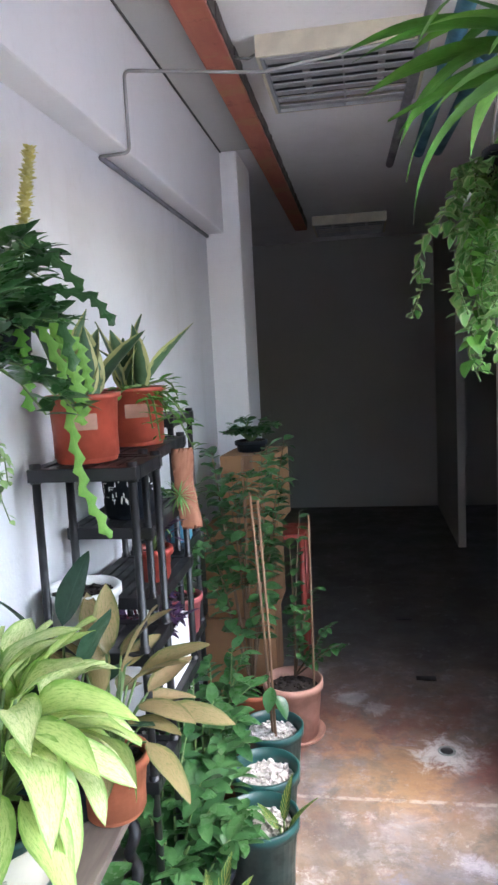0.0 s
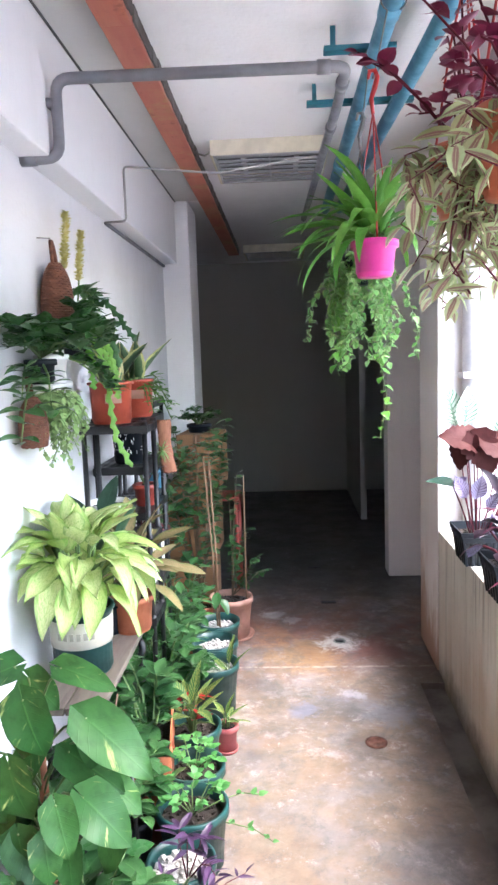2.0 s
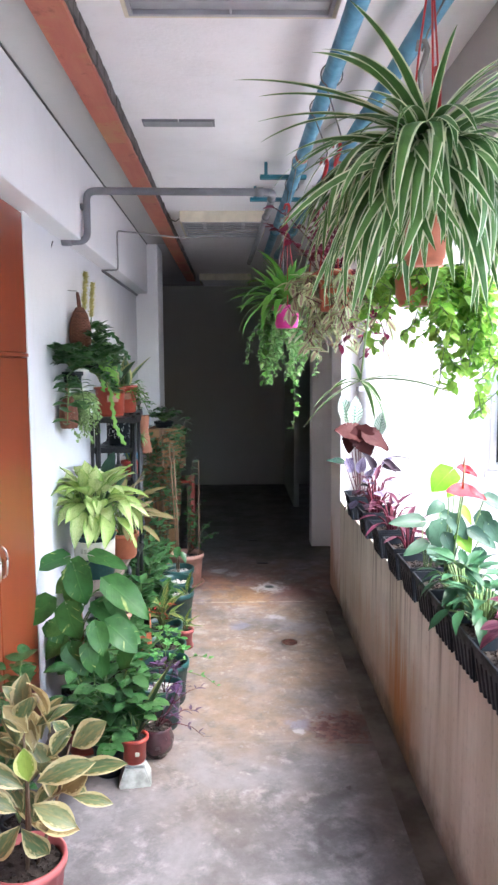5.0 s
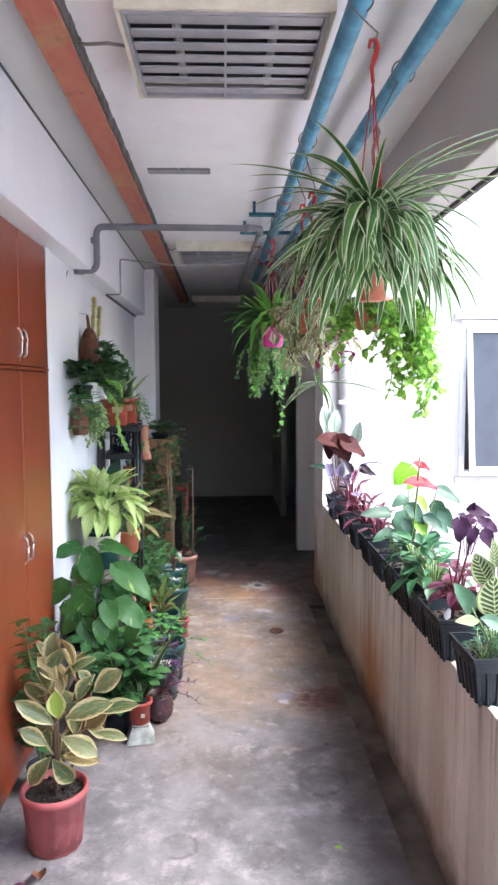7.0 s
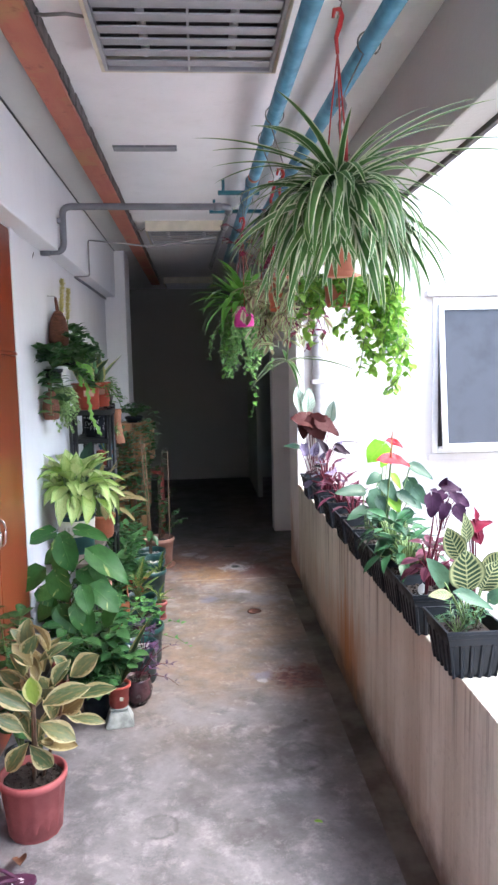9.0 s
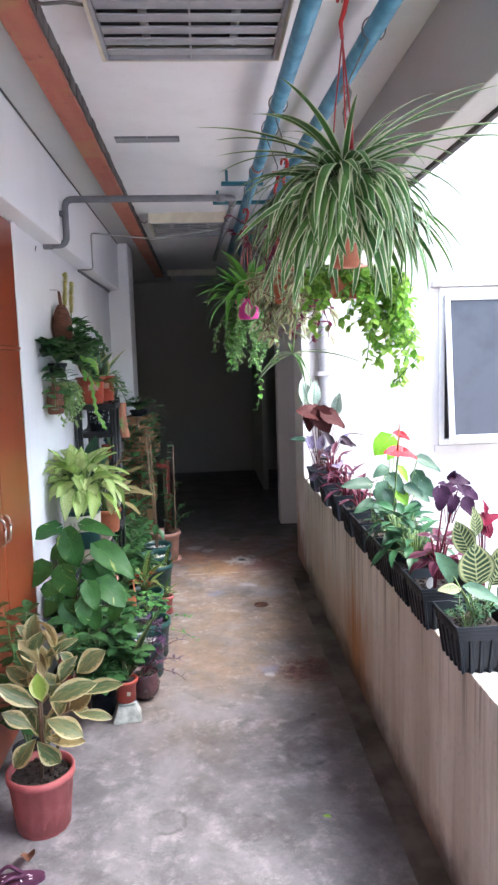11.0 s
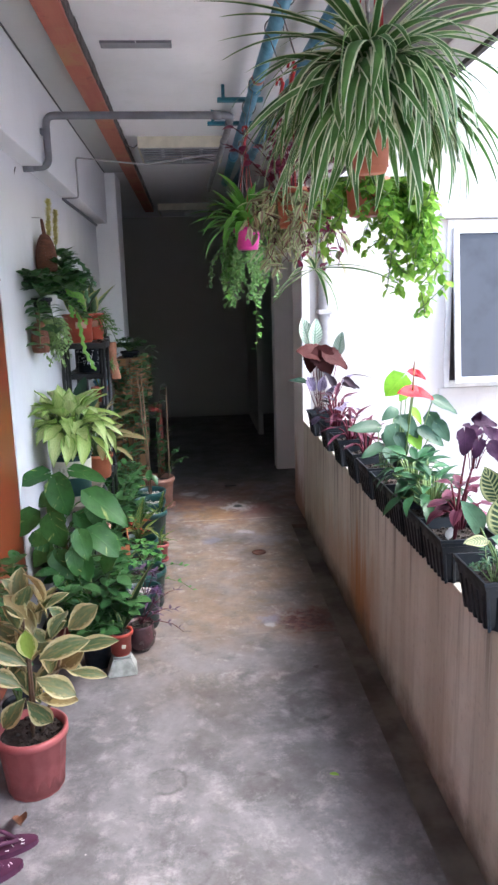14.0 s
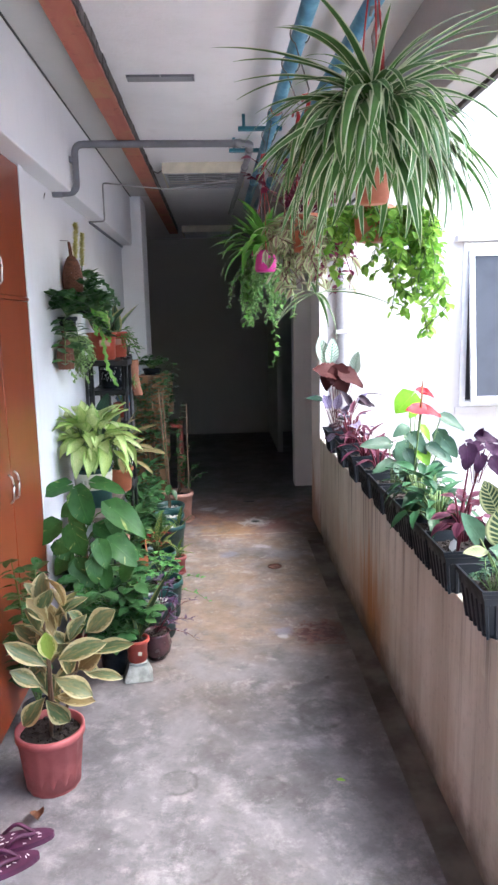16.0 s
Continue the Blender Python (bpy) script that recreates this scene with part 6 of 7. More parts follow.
for k in range(34):
    pts = hang((0.02, 0.02, 0.15), rnd.uniform(0.1, 0.24), rnd, 0.02, 6, (rnd.uniform(0.0, 0.1), rnd.uniform(0.0, 0.16)))
    add_tube(bm, pts, 0.0012, 4)
    spots += strand_spots(pts, 6, rnd)
tagged(part("string", to_mesh("string", bm, STEM, True), b2), kind="stuff")
foliage("foliage", L_STRING, b2, spots, "oval", 0.022, 0.015, 9, n=3)

t = thing("wall_shelf", "small white bracket shelf on the wall", "shelf", -0.71, 0.72, 1.471)
part("board", box("board", WHITEPOT, 0.002, 0.108, 0.08, 0.28, 0, 0.012, 0.003), t)
for y in (0.11, 0.25):
    part("bracket", tube("bracket", WIRE, rounded([(0.004, y, -0.08), (0.04, y, -0.05), (0.09, y, 0.0)], 0.02), 0.004, 6), t)
wp = thing("leafy_plant", "dense dark trailing plant in a white pot on the shelf", "potted plant", -0.655, 0.955, 1.4855)
round_pot(wp, 0.05, 0.038, 0.09, WHITEPOT)
stalk_plant(wp, (0, 0, 0.1), ring(20, 0.13, 0.17, 61, 0.4, cx=0.085) + [(0.15, 0.12, -0.01), (0.17, 0.02, -0.03), (0.15, 0.2, -0.04)], L_ZZ, "oval", 0.066, 0.034, 62, per=7)
wp = thing("leafy_plant", "dark bushy plant in a black pot on the shelf", "potted plant", -0.655, 0.855, 1.4855)
round_pot(wp, 0.043, 0.035, 0.075, BLACKPOT)
stalk_plant(wp, (0, 0, 0.08), ring(18, 0.14, 0.16, 63, 0.45, cx=0.09, cy=-0.13) + [(0.06, -0.28, 0.1), (0.05, -0.3, -0.03), (0.1, -0.22, -0.09), (0.04, -0.3, -0.15)], L_ZZ, "oval", 0.066, 0.036, 64, per=6)


def zigzag(name, material, pts, width, steps=26):
    """A flat notched stem along pts, its teeth alternating from side to side."""
    pts = [Vector(p) for p in pts]
    verts, faces, coords = [], [], []
    for i in range(steps + 1):
        f = i / steps * (len(pts) - 1)
        k = min(int(f), len(pts) - 2)
        q = pts[k].lerp(pts[k + 1], f - k)
        d = (pts[k + 1] - pts[k]).normalized()
        side = d.cross(Vector((0.43, -0.88, 0.15))).normalized()
        end = 0.25 if i == steps else 1.0
        wl = width * (1.0, 0.35, 0.45, 0.7)[i % 4] * end
        wr = width * (0.45, 0.7, 1.0, 0.35)[i % 4] * end
        verts += [tuple(q - side * wl), tuple(q + Vector((0.001, -0.003, 0.001))), tuple(q + side * wr)]
        coords += [(-1, i / steps), (0, i / steps), (1, i / steps)]
    for i in range(steps):
        a = i * 3
        faces += [(a, a + 1, a + 4, a + 3), (a + 1, a + 2, a + 5, a + 4)]
    return mesh_of(name, material, [(verts, faces, coords, None)])


fb = thing("fishbone_cactus", "bright green zigzag fishbone cactus trailing from a wall pot", "potted plant", -0.63, 1.15, 1.56)
round_pot(fb, 0.045, 0.036, 0.075, BLACKPOT, seg=24)
part("hanger", tube("hanger", WIRE, [(-0.04, 0, 0.07), (WX + 0.63 - 0.004, 0, 0.09)], 0.003, 6), fb)
for pts in ([(0, 0, 0.06), (0.05, 0.03, 0.08), (0.085, 0.05, -0.03), (0.095, 0.05, -0.16), (0.11, 0.05, -0.28), (0.16, 0.05, -0.385)], [(0, 0, 0.06), (0.06, 0.06, 0.07), (0.1, 0.07, -0.02), (0.12, 0.075, -0.12)],
            [(0, 0, 0.06), (0.07, 0.0, 0.09), (0.12, 0.0, 0.03), (0.13, 0.01, -0.07), (0.135, 0.01, -0.14)], [(0, 0, 0.06), (0.05, -0.06, 0.09), (0.08, -0.1, 0.0), (0.085, -0.11, -0.1)],
            [(0, 0, 0.06), (0.04, 0.09, 0.09), (0.09, 0.14, 0.02), (0.1, 0.15, -0.08)]):
    part("stem_blade", zigzag("stem_blade", L_FISH, pts, 0.016, 52), fb)
for pts in ([(0, 0, 0.06), (0.05, -0.02, 0.17), (0.12, -0.03, 0.19), (0.18, -0.04, 0.12)], [(0, 0, 0.06), (0.02, 0.03, 0.18), (0.08, 0.05, 0.23)], [(0, 0, 0.06), (0.07, 0.06, 0.14), (0.15, 0.08, 0.12), (0.19, 0.09, 0.06)],
            [(0, 0, 0.06), (0.04, -0.09, 0.14), (0.06, -0.15, 0.1)], [(0, 0, 0.06), (0.09, -0.05, 0.12), (0.15, -0.08, 0.06), (0.17, -0.09, -0.03)]):
    part("stem_blade", zigzag("stem_blade", L_ZZ, pts, 0.016, 30), fb, "dark green older stem")
t = thing("scroll_bracket", "thin pale wire scroll bracket on the wall", "bracket", -0.707, 0.42, 2.02)
part("scroll", tube("scroll", SCROLL, [(0.003, 0.16 + 0.11 * (1 - k / 26) * math.cos(k * 0.33), 0.02 + 0.055 * (1 - k / 26) * math.sin(k * 0.33)) for k in range(24)], 0.0014, 5), t)
part("arm", tube("arm", SCROLL, rounded([(0.003, 0.02, -0.1), (0.003, 0.02, 0.075), (0.004, 0.3, 0.085), (0.004, 0.42, 0.05)], 0.02), 0.0018, 5), t)
part("peg", tube("peg", WIRE, [(0.004, 0.34, 0.07), (0.02, 0.34, 0.12)], 0.003, 6), t)

# ---- planters on the parapet ----
TOPZ = PT + 0.001


def planter_mesh():
    """Tapered ribbed rectangular tub with a stepped rim, open on top."""
    bm = bmesh.new()
    a, b, h = 0.083, 0.1, 0.135

    def loop(sx, sy, z, rib=0.0):
        pts = []
        n = 20
        for (x0, y0), (x1, y1) in (((-1, -1), (1, -1)), ((1, -1), (1, 1)), ((1, 1), (-1, 1)), ((-1, 1), (-1, -1))):
            for k in range(n):
                f = k / n
                x, y = x0 + (x1 - x0) * f, y0 + (y1 - y0) * f
                d = rib if k % 4 in (2, 3) else 0.0
                nx, ny = (0, y0) if y0 == y1 else (x0, 0)
                pts.append(bm.verts.new((x * sx - nx * d, y * sy - ny * d, z)))
        return pts
    rows = [loop(a * 0.72, b * 0.76, 0.0, 0.009), loop(a * 0.86, b * 0.88, h - 0.045, 0.008), loop(a * 0.88, b * 0.9, h - 0.04), loop(a * 0.9, b * 0.92, h - 0.022), loop(a * 0.95, b * 0.96, h - 0.02), loop(a * 0.96, b * 0.965, h - 0.01),
            loop(a, b, h - 0.008), loop(a, b, h), loop(a - 0.006, b - 0.006, h), loop(a * 0.85, b * 0.87, h - 0.03), loop(a * 0.68, b * 0.72, 0.01)]
    for p, q in zip(rows, rows[1:]):
        n = len(p)
        for k in range(n):
            bm.faces.new((p[k], p[(k + 1) % n], q[(k + 1) % n], q[k]))
    bm.faces.new(rows[0][::-1])
    bm.faces.new(rows[-1])
    return to_mesh("tub", bm, BLACKPOT)


TUB = planter_mesh()
TUBSOIL = lumps("soil", SOIL, 0, 0.108, 70, 0.008, 2, (0.06, 0.077))


def planter(y, name, label, x=0.787, rz=0.0):
    cx, cy, _ = corridor(x, y, PT)
    t = fitting(name, label, "potted plant", cx, cy, TOPZ, rz, "black tubs on the parapet")
    t.matrix_basis = t.matrix_basis @ Matrix.Scale(1.03, 4)
    part("tub", TUB, t, "ribbed slate-black plastic tub")
    part("soil", TUBSOIL, t)
    return t


silver = leaf_set("leaf", L_SILVER, "oval", 0.15, 0.15, (0.15, 0.3), 9, 0.12)
maroon = leaf_set("leaf", L_BEGONIA, "heart", 0.15, 0.15, (0.4, 0.7), 14, 0.12, 0.04, 0.09)
black = leaf_set("leaf", L_DARK, "oval", 0.15, 0.15, (0.5, 0.8), 9, 0.25)
lilac = leaf_set("leaf", L_LILAC, "oval", 0.15, 0.15, (0.5, 0.8), 9, 0.2, 0.06)
pink = leaf_set("leaf", L_PINK, "lance", 0.12, 0.028, (0.5, 0.9), 8, 0.35)
anth = leaf_set("leaf", L_ANTH, "heart", 0.15, 0.15, (0.25, 0.5), 9, 0.14, 0.02)
lime = leaf_set("leaf", L_ANTHLIME, "round", 0.15, 0.15, (0.3,), 10, 0.1, 0.02)
bushy = leaf_set("leaf", L_BUSHY, "lance", 0.1, 0.036, (0.5, 0.8), 8, 0.3)
coleus = leaf_set("leaf", L_COLEUS, "heart", 0.15, 0.15, (0.4, 0.7), 12, 0.15, 0.05, 0.06)
redleaf = leaf_set("leaf", L_PINK, "oval", 0.07, 0.04, (0.5, 0.8), 8, 0.2)
crimson = leaf_set("leaf", L_CRIMSON, "heart", 0.15, 0.15, (0.4, 0.7), 10, 0.2, 0.05, 0.05)
cala = leaf_set("leaf", L_CALATHEA, "oval", 0.15, 0.15, (0.2, 0.4), 9, 0.12, 0.03)


def set_leaves(p, rows, kinds, stems, foot=(0.0, 0.0, 0.1), lean=0.04, stem_r=0.0024, size=0.19):
    """Leaves on stalks, each from foot x, z to tip x, z at depth y, with its width and its kind."""
    bm = bmesh.new()
    for k, (ax, az, bx, bz, y, w, kind) in enumerate(rows):
        a = Vector((ax, y, az))
        add_tube(bm, petiole(Vector(foot) + Vector((ax, y, 0)) * 0.25, a, 0.012), stem_r, 5)
        ms = kinds[kind]
        part("leaf", ms[k % len(ms)], p, m=blade(a, (bx, y - lean, bz), w, (0.3 * math.sin(k * 2.4) - 0.1, -0.7, 0.65), size))
    part("leaf_stalk", to_mesh("leaf_stalk", bm, stems, True), p)


p = planter(1.5, "begonia_planter", "maroon begonia and silver-striped leaves in a black plastic tub")
set_leaves(p, ((-0.068, 0.524, -0.12, 0.71, 0.05, 0.5, 0), (-0.046, 0.516, -0.029, 0.7, 0.02, 0.5, 0), (0.094, 0.459, 0.105, 0.62, 0.0, 0.55, 0),
               (-0.105, 0.318, -0.215, 0.355, -0.05, 0.4, 1), (-0.02, 0.478, -0.185, 0.528, -0.08, 0.85, 2), (-0.04, 0.5, 0.055, 0.34, -0.1, 0.85, 2), (0.0, 0.485, 0.155, 0.4, -0.1, 0.75, 2), (-0.06, 0.5, -0.12, 0.365, -0.08, 0.85, 2)),
           (silver, anth, maroon), REDSTEM, lean=0.05, size=0.175)
set_leaves(p, ((-0.069, 0.27, -0.11, 0.376, -0.1, 0.6, 0), (-0.037, 0.27, -0.009, 0.378, -0.12, 0.6, 0), (0.002, 0.23, 0.039, 0.33, -0.14, 0.5, 0), (0.045, 0.277, -0.007, 0.43, -0.15, 0.36, 1),
               (0.08, 0.31, 0.215, 0.3, -0.15, 0.4, 1), (0.088, 0.345, 0.195, 0.28, -0.16, 0.42, 1), (-0.1, 0.3, -0.06, 0.36, -0.06, 0.6, 0), (0.1, 0.3, 0.14, 0.39, -0.1, 0.35, 0)), (lilac, black), REDSTEM)
part("strap_leaf", leaf_mesh("strap_leaf", L_DARK, "strap", 0.26, 0.018, 1.3, 0.4, 0.02, 10), p, "long narrow dark leaf", aim((0.1, -0.1, 0.34), -100, 35, 20))

p = planter(1.06, "dark_leaf_planter", "near-black and lilac foliage in a black plastic tub")
rosette(p, black[:1] + lilac, (0, 0, 0.1), 12, 0.09, 0.17, 2, stems=REDSTEM, tilt=(-20, 35), scale=(0.35, 0.55))
rosette(p, pink, (0, 0, 0.1), 12, 0.09, 0.2, 9, stems=REDSTEM, stem_r=0.005, tilt=(-15, 50), scale=(0.6, 1.0))
for y, sd, lab in ((0.69, 3, "rosy"), (0.36, 4, "sparse rosy")):
    p = planter(y, "pink_leaf_planter", "pink-stemmed plant with narrow " + lab + " leaves in a black plastic tub")
    rosette(p, pink, (0, 0, 0.1), 16 if sd == 3 else 9, 0.07, 0.13, sd, stems=REDSTEM, stem_r=0.004, tilt=(-15, 50), scale=(0.6, 1.0))
p = planter(0.09, "anthurium_planter", "anthurium with broad bluish-green leaves in a black plastic tub")
set_leaves(p, ((0.0, 0.268, -0.165, 0.278, 0.06, 0.5, 0), (0.044, 0.285, 0.015, 0.16, -0.04, 0.85, 0), (-0.01, 0.21, -0.125, 0.17, -0.04, 0.55, 0), (0.058, 0.345, -0.02, 0.31, 0.01, 0.7, 0),
               (0.06, 0.28, 0.13, 0.2, -0.02, 0.7, 0), (0.03, 0.25, 0.06, 0.15, 0.03, 0.7, 0), (0.0, 0.2, 0.03, 0.13, -0.06, 0.7, 0), (0.07, 0.3, 0.15, 0.27, 0.05, 0.6, 0)), (anth,), STEM)
p = planter(-0.16, "anthurium_planter", "anthurium with red flowers in a black plastic tub")
set_leaves(p, ((0.012, 0.5, -0.075, 0.43, 0.01, 0.95, 1), (0.03, 0.452, -0.012, 0.415, 0.01, 0.7, 1), (0.1, 0.37, 0.135, 0.275, -0.04, 0.7, 0), (0.04, 0.39, 0.072, 0.33, -0.04, 0.5, 1), (0.046, 0.33, 0.12, 0.285, -0.1, 0.65, 0),
               (-0.012, 0.37, 0.058, 0.285, -0.09, 0.6, 0), (0.09, 0.435, 0.195, 0.38, -0.1, 0.55, 0), (0.105, 0.35, 0.16, 0.27, -0.1, 0.65, 0), (0.02, 0.31, 0.055, 0.25, -0.09, 0.85, 1)), (anth, lime), STEM)
set_leaves(p, ((0.09, 0.26, 0.05, 0.185, -0.08, 0.65, 0), (-0.03, 0.31, 0.01, 0.22, -0.09, 0.65, 0), (0.0, 0.25, -0.07, 0.2, -0.05, 0.7, 0), (0.06, 0.22, 0.1, 0.15, -0.06, 0.7, 0), (0.1, 0.3, 0.18, 0.24, 0.0, 0.7, 0), (0.02, 0.2, -0.02, 0.13, -0.07, 0.7, 0)), (anth,), STEM)
bm = bmesh.new()
spathe = leaf_mesh("flower", L_RED, "heart", 0.15, 0.15, 0.4, 0.12, 0.03, 9)
for x, y, z, s in ((-0.01, -0.2, 0.478, 1.0), (0.01, -0.14, 0.535, 0.5)):
    add_tube(bm, petiole((0.0, -0.04, 0.1), (x, y, z), 0.01), 0.0028, 5)
    part("flower", spathe, p, "glossy red spathe", blade((x + 0.02 * s, y, z - 0.004), (x - 0.058 * s, y - 0.03, z + 0.012), 0.75, (0.2, -0.6, 0.8)))
    part("flower", spathe, p, "glossy red spathe", blade((x - 0.005, y + 0.01, z), (x + 0.062 * s, y - 0.03, z - 0.014), 0.6, (-0.2, -0.5, 0.8)))
    part("spadix", tube("spadix", SPADIX, [(x - 0.004, y, z), (x - 0.001, y - 0.004, z + 0.075 * s)], [0.004, 0.0015], 7), p, "thin green and orange spadix")
part("flower_stalk", to_mesh("flower_stalk", bm, STEM, True), p)
p = planter(-0.37, "bushy_planter", "low bushy dark green plant in a black plastic tub")
rosette(p, bushy, (0.0, 0.0, 0.1), 40, 0.1, 0.15, 18, tilt=(-25, 45), scale=(0.7, 1.05), low=0.5)
p = planter(-0.58, "bushy_planter", "bushy dark green plant in a black plastic tub")
rosette(p, bushy, (0.0, 0.03, 0.1), 34, 0.09, 0.13, 10, tilt=(-25, 45), scale=(0.7, 1.0), low=0.5)
rosette(p, redleaf, (0.06, -0.06, 0.1), 9, 0.05, 0.1, 11, stems=REDSTEM, tilt=(-20, 40))
p = planter(-0.79, "coleus_planter", "purple coleus with a tall red stem in a black plastic tub")
set_leaves(p, ((0.02, 0.455, 0.092, 0.447, -0.06, 0.7, 0), (-0.035, 0.44, -0.026, 0.35, -0.12, 0.8, 0), (0.01, 0.44, -0.055, 0.405, -0.1, 0.7, 0), (0.012, 0.41, 0.0, 0.345, -0.1, 0.75, 0), (0.045, 0.4, 0.08, 0.335, -0.1, 0.75, 0),
               (-0.005, 0.44, -0.035, 0.465, -0.09, 0.7, 0), (0.036, 0.44, 0.065, 0.395, -0.08, 0.7, 0), (0.06, 0.42, 0.12, 0.39, -0.06, 0.7, 0), (0.02, 0.45, 0.03, 0.49, -0.05, 0.7, 0)), (coleus,), REDSTEM, (0.0, -0.07, 0.33), 0.025, 0.0014, 0.2)
bm = bmesh.new()
for tip in ((-0.018, -0.09, 0.37), (0.03, -0.08, 0.42)):
    add_tube(bm, [(-0.028, -0.05, 0.1), (-0.026 + tip[0] * 0.2, -0.07, 0.22), tip], [0.0042, 0.0038, 0.0025], 7)
part("stem", to_mesh("stem", bm, REDSTEM, True), p)
rosette(p, redleaf, (0.0, -0.02, 0.14), 12, 0.06, 0.14, 24, stems=REDSTEM, tilt=(-20, 30), scale=(0.7, 1.1))
part("plant_tag", leaf_mesh("plant_tag", WHITEPOT, "oval", 0.045, 0.025, 0.1, 0.05), p, "small white plant tag", aim((-0.035, -0.03, 0.112), 180, 75))
p = planter(-1.1, "calathea_planter", "zebra-striped calathea in a ribbed black plastic tub")
set_leaves(p, ((0.0, 0.215, -0.013, 0.335, -0.02, 0.85, 0), (0.038, 0.215, 0.075, 0.3, -0.02, 0.75, 0), (-0.003, 0.29, -0.05, 0.385, 0.02, 0.6, 0), (0.022, 0.325, 0.02, 0.415, 0.05, 0.45, 0), (-0.048, 0.23, -0.1, 0.306, 0.02, 0.65, 1),
               (-0.05, 0.216, -0.116, 0.228, -0.04, 0.45, 0), (-0.04, 0.225, 0.056, 0.188, -0.06, 0.4, 1), (0.06, 0.25, 0.11, 0.32, 0.02, 0.65, 0), (0.05, 0.2, 0.1, 0.24, -0.05, 0.6, 1)), (cala, anth), STEM, (0.02, 0.02, 0.1), 0.02, size=0.155)
set_leaves(p, ((0.038, 0.36, 0.1, 0.394, 0.07, 0.5, 0), (0.049, 0.381, 0.088, 0.318, 0.07, 0.5, 0), (0.045, 0.352, 0.069, 0.32, 0.07, 0.6, 0), (0.057, 0.387, 0.054, 0.428, 0.07, 0.45, 0)), (crimson,), REDSTEM, (0.05, 0.07, 0.1), 0.02, 0.002, 0.16)
stalk_plant(p, (-0.03, -0.03, 0.1), ring(12, 0.06, 0.15, 71), L_BUSHY, "lance", 0.022, 0.006, 72, per=5, stem_r=0.0013)


# ---- hanging plants ----
def hanger(root, top, rim_z, r, at_pipe, n=3, colour=None, x=0.0, y=0.0):
    """Wire loop over the pipe, plastic hook, and cords down to the rim; in the thing's own space, pipe centre at_pipe."""
    px, py, pz = at_pipe
    loop = [(px + 0.034 * math.cos(a), py, pz + 0.034 * math.sin(a)) for a in [radians(d) for d in range(-60, 241, 20)]]
    part("wire_loop", tube("wire_loop", WIRE, loop + [(x + 0.012, y, top + 0.06), (x, y, top + 0.02)], 0.0025, 6), root)
    hook = [(x - 0.012, y, top + 0.02), (x - 0.008, y, top + 0.04), (x + 0.006, y, top + 0.042), (x + 0.012, y, top + 0.025), (x + 0.006, y, top), (x - 0.004, y, top - 0.03), (x, y, top - 0.07)]
    part("hook", tube("hook", colour or REDPLASTIC, hook, [0.004, 0.006, 0.007, 0.007, 0.007, 0.006, 0.005], 8), root, "red plastic hook")
    for k in range(n):
        a = radians(30 + 360 * k / n)
        part("cord", tube("cord", colour or REDPLASTIC, [(x, y, top - 0.065), (x + r * 0.5 * math.cos(a), y + r * 0.5 * math.sin(a), (top + rim_z) / 2), (x + r * math.cos(a), y + r * math.sin(a), rim_z)], 0.0022, 6), root)


SPX, SPY, SPZ, SPK = 0.445, -1.16, 1.796, 0.885
sp = fitting("spider_plant", "large striped spider plant in a terracotta hanging pot", "hanging plant", SPX, SPY, SPZ)
sp.matrix_basis = sp.matrix_basis @ Matrix.Scale(SPK, 4)
round_pot(sp, 0.047, 0.035, 0.185, TERRA, seg=32, z=-0.05)
pa = pipe_a(SPY)
hanger(sp, 0.6, 0.13, 0.043, ((pa[0] - SPX) / SPK, 0, (pa[2] - SPZ) / SPK))
part("cord_clip", tube("cord_clip", REDPLASTIC, [(0.02, 0.01, 0.34), (0.022, 0.012, 0.26)], 0.008, 8), sp, "red plastic clip")
straps = [leaf_mesh("leaf", L_SPIDER, "strap", (0.46, 0.43, 0.4, 0.38)[k], 0.032, d, 0.45, 0.02, 14, k) for k, d in enumerate((1.2, 1.65, 2.0, 2.35))]
rnd = random.Random(31)
for k in range(190):
    f = k / 189
    yaw = k * 137.5 + rnd.uniform(-20, 20)
    pitch = 80 - 52 * f + rnd.uniform(-10, 10)
    d = 0 if f < 0.12 and k % 2 else rnd.choice((1, 2, 3, 3, 2))
    s = rnd.uniform(0.58, 0.98) * (1.0 if f > 0.1 else 0.85)
    base = Vector((-math.sin(radians(yaw)) * 0.03 * f, math.cos(radians(yaw)) * 0.03 * f, 0.09 + 0.09 * (1 - f)))
    part("leaf", straps[d], sp, m=aim(base, yaw, pitch, rnd.uniform(-35, 35), s))
tight = [leaf_mesh("leaf", L_SPIDER, "strap", ln, 0.034, 2.95, 0.45, 0.02, 14, 20 + k) for k, ln in enumerate((0.32, 0.38))]
for k in range(56):
    yaw = k * 137.5 + rnd.uniform(-20, 20) if k < 36 else rnd.uniform(110, 250)
    part("leaf", tight[k % 2], sp, m=aim((-math.sin(radians(yaw)) * 0.02, math.cos(radians(yaw)) * 0.02, 0.13), yaw, 82 + rnd.uniform(-12, 6), rnd.uniform(-30, 30), rnd.uniform(0.75, 1.05)))
front = [leaf_mesh("leaf", L_SPIDER, "strap", ln, 0.034, 2.0, 0.45, 0.02, 16, 30 + k) for k, ln in enumerate((0.3, 0.36))]
